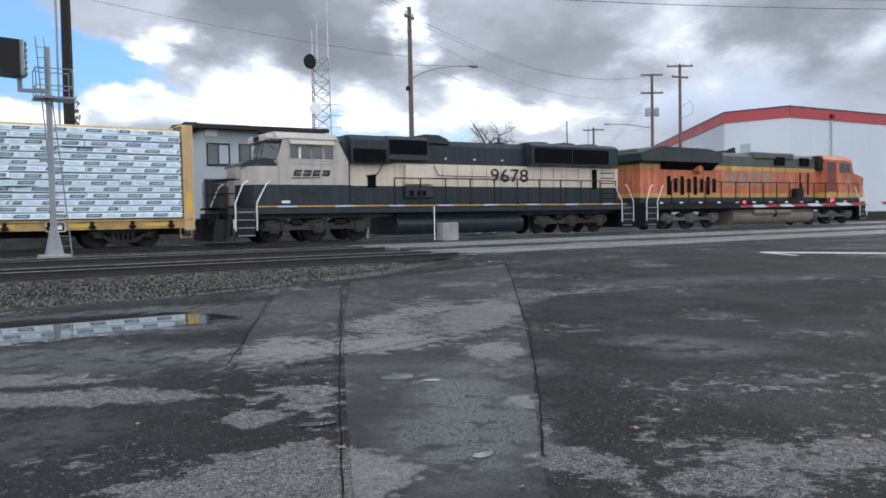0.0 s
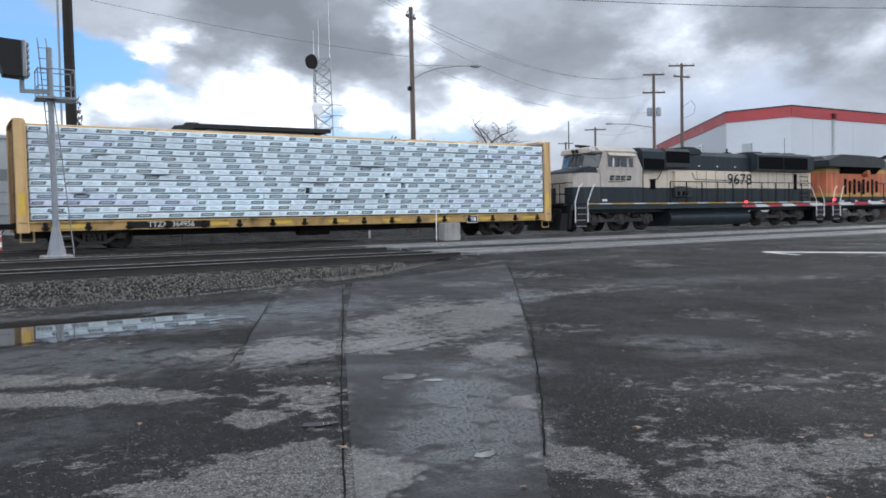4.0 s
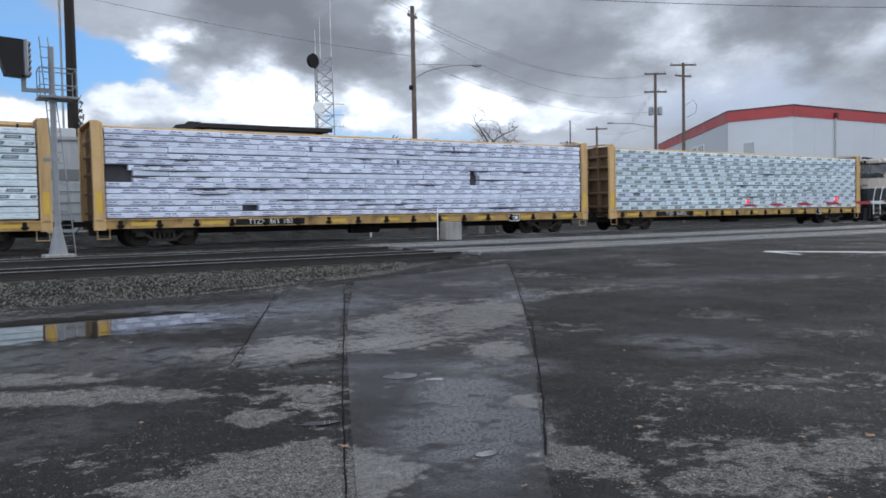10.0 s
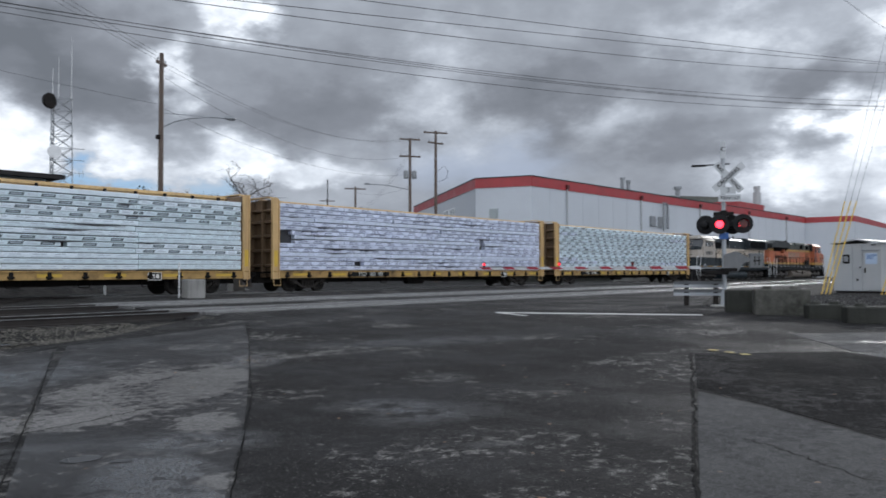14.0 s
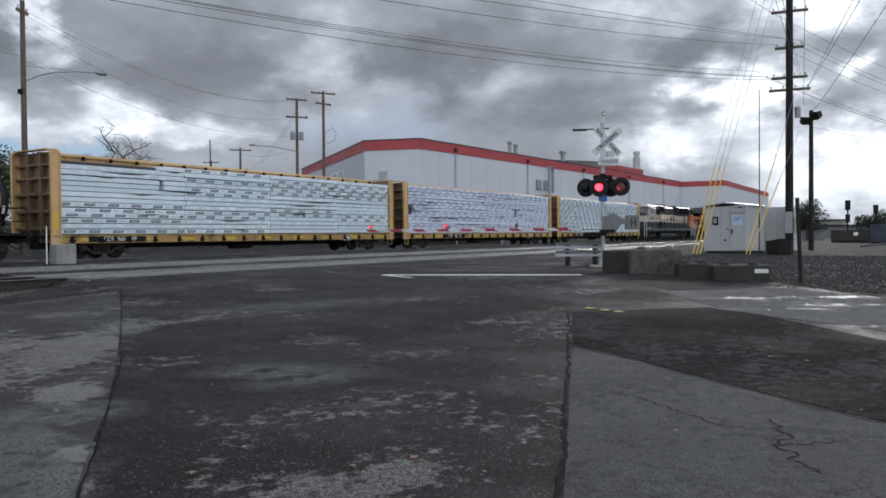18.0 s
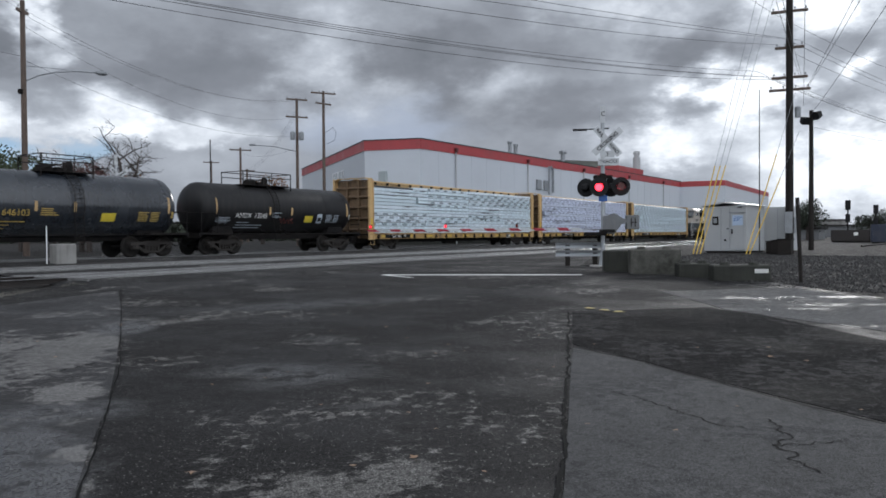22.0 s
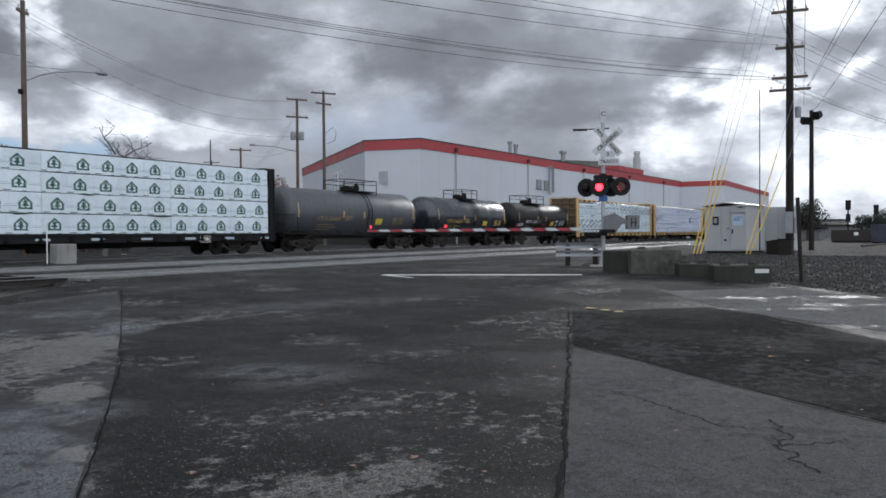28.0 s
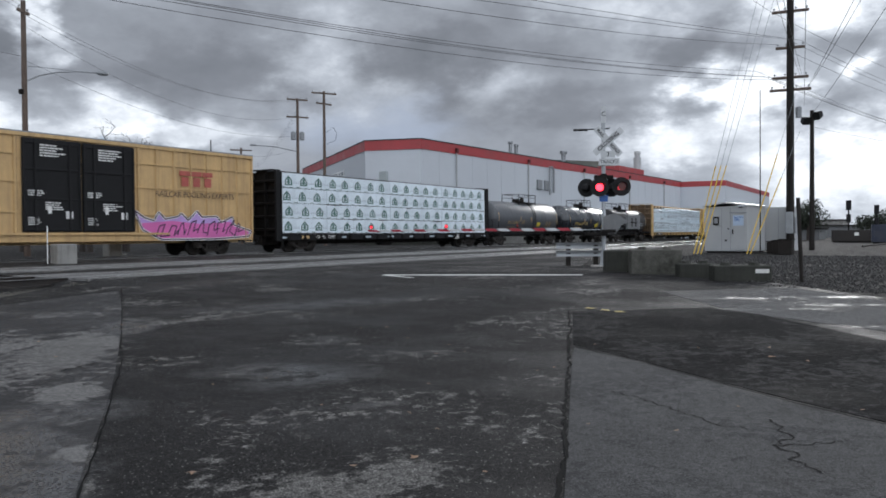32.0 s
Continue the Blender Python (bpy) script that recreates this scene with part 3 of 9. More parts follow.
    b.inputs["Specular IOR Level"].default_value = spec
    if lot:
        L(map_(wet_pool, 0, 1, spec, 0.85), b.inputs["Specular IOR Level"])
    bp = N("ShaderNodeBump")
    bp.inputs["Strength"].default_value, bp.inputs["Distance"].default_value = 0.7, 0.008
    if lot:
        L(map_(wet_pool, 0, 1, 0.75, 0.10), bp.inputs["Strength"])
    L(add(vo.outputs["Distance"], grit, 0.5, 1.0), bp.inputs["Height"])
    L(bp.outputs[0], b.inputs["Normal"])
    return m


ASPHALT = asphalt_material("wet_worn_asphalt", (0.165, 0.16, 0.153), (0.0245, 0.0236, 0.0238), -0.062, 0.5, 0.6, 0.13, speck=(0.22, 0.214, 0.206), lot=True, chips=0.85, grain=1.0)
SLAB_WORN = asphalt_material("worn_wet_concrete", (0.17, 0.166, 0.162), (0.033, 0.032, 0.033), -0.066, 0.7, 0.5, 0.22, lot=True, chips=0.94, grain=0.45, mottle=0.7)
SLAB_SMOOTH = asphalt_material("smooth_grey_pavement", (0.092, 0.092, 0.093), (0.068, 0.068, 0.07), 0.03, 0.5, 0.75, 0.1, chips=0.88, mottle=0.3, grain=0.6)
PATCH_DARK = asphalt_material("dark_new_asphalt", (0.042, 0.041, 0.042), (0.018, 0.0175, 0.018), -0.03, 0.5, 0.8, 0.06, speck=(0.13, 0.13, 0.13))
ROAD_PALE = asphalt_material("pale_worn_road", (0.11, 0.11, 0.112), (0.055, 0.055, 0.057), 0.03, 0.35, 0.55, 0.2, lot=True)
BALLAST_DIRT = asphalt_material("dirty_ballast", (0.055, 0.051, 0.047), (0.016, 0.0155, 0.015), -0.01, 1.2, 0.75, 0.15)
PANEL_CONC = asphalt_material("tyre_polished_crossing_panel", (0.21, 0.21, 0.206), (0.10, 0.10, 0.10), 0.05, 0.6, 0.5)
TAR = material("tar_in_crack", (0.008, 0.008, 0.008), 0.95, 0, 0.3, 5, 60, 0.3, spec=0.1)
WATER = glass_material("still_puddle_water", (0.028, 0.027, 0.026), 0.025)


def soft_shore(m):
    """Water that thins out unevenly towards its rim."""
    nt = m.node_tree
    N, L = nt.nodes.new, nt.links.new
    tc = N("ShaderNodeTexCoord")
    v = N("ShaderNodeVectorMath")
    v.operation = "SUBTRACT"
    v.inputs[1].default_value = (0.5, 0.5, 0)
    L(tc.outputs["Generated"], v.inputs[0])
    flat = N("ShaderNodeVectorMath")
    flat.operation = "MULTIPLY"
    flat.inputs[1].default_value = (2, 2, 0)
    L(v.outputs[0], flat.inputs[0])
    ln = N("ShaderNodeVectorMath")
    ln.operation = "LENGTH"
    L(flat.outputs[0], ln.inputs[0])
    n = N("ShaderNodeTexNoise")
    n.inputs["Scale"].default_value, n.inputs["Detail"].default_value = 3.0, 6
    L(tc.outputs["Object"], n.inputs[0])
    a = N("ShaderNodeMath")
    a.operation = "MULTIPLY_ADD"
    a.inputs[1].default_value = 0.7
    L(n.outputs[0], a.inputs[0])
    L(ln.outputs["Value"], a.inputs[2])
    r = N("ShaderNodeMapRange")
    r.interpolation_type = "SMOOTHSTEP"
    r.inputs[1].default_value, r.inputs[2].default_value, r.inputs[3].default_value, r.inputs[4].default_value = 1.18, 0.98, 0, 1
    L(a.outputs[0], r.inputs[0])
    L(r.outputs[0], nt.nodes["Principled BSDF"].inputs["Alpha"])


soft_shore(WATER)
LINE_WHITE = material("worn_road_paint", (0.62, 0.62, 0.60), 0.6, 0, 0.15, 2, 30, 0.2, (0.2, 0.2, 0.2), 0.4)


def ground_sheet():
    def steps(a, b, lo, hi, s):
        mid = [a + s * i for i in range(int((b - a) / s) + 1)]
        return [-4000, -1500, -500, -200, lo] + mid + [hi, 200, 500, 1500, 4000]
    xs, ys = steps(-40, 76, -80, 110, 1.0), steps(-24, 44, -60, 80, 0.5)
    vs = [(x, y, height(x, y) - 0.03 + (0.012 * noise.noise(Vector((x * 0.7, y * 0.7, 0))) if abs(x) < 80 else 0)) for y in ys for x in xs]
    n = len(xs)
    fs = [(j * n + i, j * n + i + 1, j * n + n + i + 1, j * n + n + i) for j in range(len(ys) - 1) for i in range(n - 1)]
    s = Shape().add(vs, fs)
    ob = part("ground", s, BALLAST_DIRT, None, smooth=True)
    tagged(ob, "dark wet gravel and dirt ground round the tracks", "ground", kind="structure")


def sheet(name, outline, mat, lift, step, label, parent=None, kind="structure", category="pavement"):
    """A paved area with the given outline that follows the lie of the land."""
    bm = bmesh.new()
    vs = [bm.verts.new((x, y, 0)) for x, y in outline]
    bm.faces.new(vs)
    for ax in (0, 1):
        lo, hi = min(p[ax] for p in outline), max(p[ax] for p in outline)
        k = math.floor(lo / step) * step + step
        while k < hi:
            no = (1, 0, 0) if ax == 0 else (0, 1, 0)
            co = (k, 0, 0) if ax == 0 else (0, k, 0)
            bmesh.ops.bisect_plane(bm, geom=bm.verts[:] + bm.edges[:] + bm.faces[:], plane_co=co, plane_no=no)
            k += step
    for v in bm.verts:
        v.co.z = height(v.co.x, v.co.y) + lift
    edge = [e for e in bm.edges if len(e.link_faces) == 1]
    down = bmesh.ops.extrude_edge_only(bm, edges=edge)["geom"]
    for v in down:
        if isinstance(v, bmesh.types.BMVert):
            v.co.z -= 0.09
    bmesh.ops.recalc_face_normals(bm, faces=bm.faces)
    if sum(f.normal.z * f.calc_area() for f in bm.faces) < 0:
        bmesh.ops.reverse_faces(bm, faces=bm.faces)
    me = bpy.data.meshes.new(name)
    bm.to_mesh(me)
    bm.free()
    me.materials.append(mat)
    ob = put(name, me, parent)
    return tagged(ob, label, "" if parent else category, kind="" if parent else kind)


ground_sheet()
LOT = [(-60, -30), (17.5, -30), (18.5, 0.6), (20.6, 3.1), (20.4, 4.4), (21.2, 5.5), (22.1, 7.2), (25.6, 10.0), (40, 15), (62, 17.4), (62, 34), (30, 36), (17, 33), (13.4, 26.4), (12.2, 18.6), (11.0, 17.9), (9.2, 16.9), (7.7, 16.4), (4, 16.7), (0, 17.0), (-60, 17.0)]
sheet("pavement", LOT, ASPHALT, 0.0, 1.0, "dark wet worn asphalt lot beside the tracks")
SLAB_A = [(7.9, 16.1), (12.3, 16.2), (10.4, 13.4), (7.52, 9.46), (6.32, 7.84), (5.18, 6.35), (4.1, 5.0), (3.2, 3.85), (2.0, 2.2), (1.2, 2.4), (1.95, 4.0), (2.58, 5.37), (3.81, 7.98), (5.55, 11.58)]
SLAB_E = [(5.7, 15.0), (7.6, 15.9), (5.45, 11.6), (3.72, 8.1), (2.65, 8.2), (3.7, 10.84)]
SLAB_C = [(10.74, 4.0), (10.2, 2.93), (9.43, 1.86), (8.71, 0.9), (8.17, 0.08), (6.5, -2.5), (1.5, -2.5), (3.6, 1.05), (5.16, 1.7), (6.76, 2.36), (8.58, 3.12)]
SLAB_F = [(11.0, 4.12), (14.0, 5.4), (15.7, 3.4), (15.2, 2.4), (13.0, 0.0), (9.0, -2.6), (6.7, -2.4), (8.3, 0.08), (8.85, 0.9), (9.55, 1.86), (10.32, 2.95)]
ROAD_R = [(17.7, 4.9), (19.6, 2.6), (18.0, 0.4), (17.0, -8.0), (11.0, -8.0), (14.2, 0.3), (15.5, 3.0)]
sheet("worn_slab", SLAB_A, SLAB_WORN, 0.006, 0.8, "worn pale concrete strip with wet stains", bpy.data.objects["pavement"])
sheet("worn_slab", SLAB_E, SLAB_WORN, 0.005, 0.8, "worn pale concrete patch with wet stains", bpy.data.objects["pavement"])
sheet("smooth_slab", SLAB_C, SLAB_SMOOTH, 0.008, 0.8, "smooth grey patched slab with a jagged crack", bpy.data.objects["pavement"])
sheet("dark_patch", SLAB_F, PATCH_DARK, 0.006, 0.8, "dark newer asphalt patch", bpy.data.objects["pavement"])
sheet("pale_road", ROAD_R, ROAD_PALE, 0.005, 0.8, "pale wet road surface by the gravel", bpy.data.objects["pavement"])


def ribbon(name, pts, width, mat, label, lift=0.012, wob=0.014, parent="pavement"):
    """A thin seam, crack or painted line along the ground."""
    rng = random.Random(len(pts) * 7 + int(pts[0][0] * 100))
    dense = []
    for a, b in zip(pts, pts[1:]):
        n = max(2, int(math.dist(a, b) / (0.12 if wob < 0.06 else 0.05)))
        dense += [(a[0] + (b[0] - a[0]) * i / n, a[1] + (b[1] - a[1]) * i / n) for i in range(n)]
    dense.append(pts[-1])
    s, vs = Shape(), []
    drift = 0.0
    for i, p in enumerate(dense):
        q = dense[min(i + 1, len(dense) - 1)]
        o = dense[max(i - 1, 0)]
        d = Vector((q[0] - o[0], q[1] - o[1])).normalized()
        drift = drift * (0.8 if wob < 0.03 else 0.45 if wob < 0.06 else 0.7) + rng.uniform(-wob, wob) * 0.5
        w = width * rng.uniform(0.55, 1.25) * 0.5 if wob else width * 0.5
        for k in (-1, 1):
            x, y = p[0] - d.y * (drift + k * w), p[1] + d.x * (drift + k * w)
            vs.append((x, y, height(x, y) + lift))
    n = len(dense)
    s.add(vs, [(2 * i, 2 * i + 2, 2 * i + 3, 2 * i + 1) for i in range(n - 1)])
    return part(name, s, mat, bpy.data.objects[parent], label)


ribbon("tar_seam", [(7.73, 16.28), (5.49, 11.58), (3.75, 7.98), (2.52, 5.37), (1.89, 4.02), (1.0, 2.2)], 0.016, TAR, "dark tar-filled joint", wob=0.008)
ribbon("tar_seam", [(12.6, 16.5), (10.47, 13.51), (7.58, 9.48), (6.38, 7.86), (5.24, 6.37), (4.16, 5.02), (3.29, 3.94)], 0.018, TAR, "dark open joint", wob=0.02)
ribbon("tar_seam", [(5.66, 15.15), (3.7, 10.84), (2.65, 8.51)], 0.016, TAR, "dark joint")
ribbon("crack", [(2.53, 8.13), (3.24, 8.05), (3.91, 8.32), (5.4, 8.72), (6.75, 8.79)], 0.018, TAR, "wandering crack", wob=0.08)
ribbon("tar_seam", [(14.03, 5.46), (10.98, 4.16), (8.54, 3.14), (6.72, 2.38), (5.12, 1.7), (3.5, 1.0)], 0.034, TAR, "broken dark joint", wob=0.05)
ribbon("tar_seam", [(10.8, 4.02), (10.24, 2.93), (9.47, 1.86), (8.75, 0.9), (8.2, 0.08), (6.6, -2.5)], 0.034, TAR, "dark patch edge", wob=0.05)
ribbon("crack", [(7.9, 1.0), (7.45, 0.78), (7.05, 0.8), (6.9, 0.65), (6.7, 0.62), (6.43, 0.44)], 0.022, TAR, "jagged crack", wob=0.09)
ribbon("crack", [(7.4, 0.35), (7.2, 0.6), (7.05, 0.8)], 0.02, TAR, "jagged crack", wob=0.09)
ribbon("crack", [(8.4, 2.6), (8.0, 1.9), (7.6, 1.5), (7.5, 1.1)], 0.018, TAR, "fine crack", wob=0.09)
ribbon("stop_line", [(18.3, 12.9), (20.62, 7.92)], 0.34, LINE_WHITE, "worn white stop line", 0.008, 0.0)
ribbon("stop_line", [(18.3, 12.9), (17.9, 11.6)], 0.16, LINE_WHITE, "worn white line stub", 0.009, 0.0)


def puddle(cx, cy, rx, ry, turn, seed, z=None, label="still rain puddle mirroring the sky"):
    rng = random.Random(seed)
    ph = [rng.uniform(0, 6.28) for _ in range(5)]
    vs = [(cx, cy)]
    n = 64
    for i in range(n):
        a = 2 * math.pi * i / n
        k = 1 + 0.16 * math.sin(2 * a + ph[0]) + 0.12 * math.sin(3 * a + ph[1]) + 0.07 * math.sin(5 * a + ph[2]) + 0.05 * math.sin(9 * a + ph[3]) + 0.03 * math.sin(14 * a + ph[4])
        x, y = rx * k * math.cos(a), ry * k * math.sin(a)
        c, s = math.cos(radians(turn)), math.sin(radians(turn))
        vs.append((cx + c * x - s * y, cy + s * x + c * y))
    z0 = height(cx, cy) + 0.011 if z is None else z
    s = Shape().add([(x, y, z0 if z is not None else height(x, y) + 0.011) for x, y in vs], [(0, 1 + i, 1 + (i + 1) % n) for i in range(n)])
    ob = part("puddle", s, WATER, None)
    tagged(ob, label, "puddle", "puddles on the lot", "structure")


puddle(-0.3, 13.4, 6.8, 1.75, -5, 5, 0.013, "long shallow puddle mirroring the train")
puddle(3.8, 6.78, 0.26, 0.13, -35, 2)
puddle(4.0, 6.45, 0.13, 0.07, -35, 3)
puddle(2.42, 5.6, 0.2, 0.07, -25, 4)
puddle(7.3, 17.2, 0.62, 0.2, -35, 6)
puddle(3.0, 4.2, 0.1, 0.06, 20, 7)

TRACKS = {"near": (19.7, 0.60), "second": (24.1, 0.66), "train": (30.96, 0.74)}


def rail_mesh(x0, x1):
    prof = [(-0.075, -0.18), (0.075, -0.18), (0.075, -0.165), (0.012, -0.14), (0.012, -0.045), (0.036, -0.03), (0.036, -0.006), (0.028, 0.0), (-0.028, 0.0), (-0.036, -0.006), (-0.036, -0.03), (-0.012, -0.045), (-0.012, -0.14), (-0.075, -0.165)]
    me = Shape().prism(prof, x0, x1, "x").mesh("rail", RAIL_SIDE)
    me.materials.append(RAIL_TOP)
    for p in me.polygons:
        if p.normal.z > 0.5 and p.center.z > -0.012:
            p.material_index = 1
    return me


RAIL = rail_mesh(-350, 700)
TIE = Shape().box(-0.11, 0.11, -1.3, 1.3, -0.36, -0.185, 0.015).mesh("tie", TIE_WOOD)
rng = random.Random(4)
for key, (yc, z) in TRACKS.items():
    tr = thing("railway_track", "straight railway track with worn bright rails on dark ties", "track", pose(0, yc, z), "parallel tracks", "structure")
    for k in (-0.755, 0.755):
        put("rail", RAIL, tr, pose(0, k, 0))
    x = -20.0
    while x < (10.2 if key != "train" else 46):
        put("tie", TIE, tr, pose(x, rng.uniform(-0.03, 0.03), rng.uniform(-0.01, 0.0), 0, 0, rng.uniform(-1.2, 1.2)))
        x += 0.52

# concrete panels that carry the road over the tracks
for key, (yc, z) in TRACKS.items():
    cross = thing("crossing_panels", "tyre-polished concrete crossing panels between the rails", "crossing", pose(0, yc, z), "level crossing", "structure")
    for lo, hi in ((-0.66, 0.66), (0.85, 1.75), (-1.75, -0.85)):
        s = Shape().box(-1.21, 1.21, lo, hi, -0.2, -0.006, 0.012)
        me = s.mesh("panel", PANEL_CONC)
        x = (13.9 if key != "train" else 16.2)
        while x < 64:
            put("panel", me, cross, pose(x, 0, rng.uniform(-0.006, 0.003)))
            x += 2.44


def stones_strip():
    """Loose ballast stones on the bank below the near track and between the rails."""
    r = random.Random(8)
    s = Shape()
    for i in range(24000):
        x = r.uniform(-9, 12.5)
        y = r.choice((r.uniform(16.9, 19.0), r.uniform(16.9, 19.0), r.uniform(16.9, 19.0), r.uniform(19, 29)))
        if x > 10.6 and y > 18.3:
            continue
        k = r.uniform(0.01, 0.027)
        z = height(x, y) - 0.025
        a = r.uniform(0, 6.28)
        base = [(x + k * math.cos(a + j * 1.57) * r.uniform(0.7, 1.3), y + k * math.sin(a + j * 1.57) * r.uniform(0.7, 1.3), z) for j in range(4)]
        top = [(x + (p[0] - x) * 0.5, y + (p[1] - y) * 0.5, z + k * r.uniform(0.7, 1.3)) for p in base]
        s.add(base + top, [(4, 5, 6, 7)] + [(j, (j + 1) % 4, 4 + (j + 1) % 4, 4 + j) for j in range(4)])
    ob = part("ballast_stones", s, BALLAST_STONE, None)
    tagged(ob, "loose grey and pale ballast stones along the track", "gravel", kind="stuff")


BALLAST_STONE = bpy.data.materials.new("loose_ballast_stone")
BALLAST_STONE.use_nodes = True
_nt = BALLAST_STONE.node_tree
_g, _r = _nt.nodes.new("ShaderNodeNewGeometry"), _nt.nodes.new("ShaderNodeValToRGB")
_r.color_ramp.elements[0].color, _r.color_ramp.elements[1].color = (0.012, 0.0115, 0.010, 1), (0.15, 0.14, 0.118, 1)
_nt.links.new(_g.outputs["Random Per Island"], _r.inputs[0])
_nt.links.new(_r.outputs[0], _nt.nodes["Principled BSDF"].inputs["Base Color"])
_nt.nodes["Principled BSDF"].inputs["Roughness"].default_value = 0.7
stones_strip()
GRAVEL_DARK = BALLAST_STONE.copy()
GRAVEL_DARK.name = "wet_dark_gravel"
_e = [n for n in GRAVEL_DARK.node_tree.nodes if n.bl_idname == "ShaderNodeValToRGB"][0].color_ramp.elements
_e[0].color, _e[1].color = (0.006, 0.006, 0.006, 1), (0.048, 0.046, 0.044, 1)

# ---- the train: origin of each vehicle on the rail heads at its middle, near side -y ----
YT, ZT = TRACKS["train"]


def run(t):
    """How far the train has rolled since the start; it slowly gathers speed."""
    return 4.19756 * t + 0.0178207 * t * t + 0.000187528 * t ** 3


ROLLING = []      # vehicles and what lies on them
WHEELSETS = []    # (wheelset, radius)


def vehicle(name, label, category, x, group=""):
    ob = thing(name, label, category, pose(x, YT, ZT), group)
    ROLLING.append((ob, x))
    return ob


MESHES = {}


def shared(key, make):
    if key not in MESHES:
        MESHES[key] = make()
    return MESHES[key]


def wheelset_mesh(r):
    s = Shape()
    for k in (-1, 1):
        y = k * 0.72
        s.turned([(y - k * 0.075, r + 0.028), (y - k * 0.045, r + 0.028), (y - k * 0.035, r), (y + k * 0.06, r - 0.006), (y + k * 0.06, r - 0.06), (y + k * 0.02, r - 0.075), (y + k * 0.0, 0.2), (y + k * 0.05, 0.13), (y + k * 0.12, 0.12), (y + k * 0.12, 0.001)], "y", 28)
    s.rod((0, -0.95, 0), (0, 0.95, 0), 0.08, n=10)
    for k in (-1, 1):
        for a in range(3):
            s.box(0.1 * math.cos(a * 2.09) - 0.02, 0.1 * math.cos(a * 2.09) + 0.02, k * 0.95 - 0.03, k * 0.95 + 0.03, 0.1 * math.sin(a * 2.09) - 0.02, 0.1 * math.sin(a * 2.09) + 0.02)
    return s.mesh("wheelset", WHEEL_STEEL, True)


def freight_truck(car, x):
    """Three-piece truck with two wheelsets."""
    r = 0.457
    body = shared("bolster", lambda: Shape().box(-0.22, 0.22, -1.0, 1.0, 0.42, 0.68, 0.03).mesh("truck", STEEL_DARK))
    tr = put("truck", body, car, pose(x, 0, 0))

    def frame_():
        s = Shape()
        s.prism([(-1.12, 0.5), (-1.12, 0.62), (-0.95, 0.66), (-0.45, 0.67), (-0.3, 0.72), (0.3, 0.72), (0.45, 0.67), (0.95, 0.66), (1.12, 0.62), (1.12, 0.5), (0.9, 0.55), (-0.9, 0.55)], -0.08, 0.08)
        s.box(-0.42, 0.42, -0.08, 0.08, 0.17, 0.27, 0.02)
        for k in (-1, 1):
            s.prism([(k * 0.98, 0.58), (k * 0.8, 0.58), (k * 0.3, 0.25), (k * 0.38, 0.17)], -0.075, 0.075)
            s.box(k * 0.34 - 0.05, k * 0.34 + 0.05, -0.08, 0.08, 0.22, 0.66, 0.01)
            s.box(k * 0.87 - 0.15, k * 0.87 + 0.15, -0.13, 0.13, 0.34, 0.58, 0.02)
            s.rod((k * 0.87, -0.17, 0.46), (k * 0.87, -0.12, 0.46), 0.09, n=10)
            for j in (-0.17, 0.0, 0.17):
                s.rod((j, k * 0.05, 0.26), (j, k * 0.05, 0.5), 0.05, n=8)
        s.box(-0.3, 0.3, -0.06, 0.06, 0.48, 0.68)
        return s.mesh("side_frame", TRUCK_GREY)
    for k in (-1, 1):
        put("side_frame", shared("frame", frame_), tr, pose(0, k * 1.0, 0))
    for k in (-0.86, 0.86):
        w = put("wheelset", shared(("wheel", r), lambda: wheelset_mesh(r)), tr, pose(k, 0, r))
        WHEELSETS.append((w, r, k))


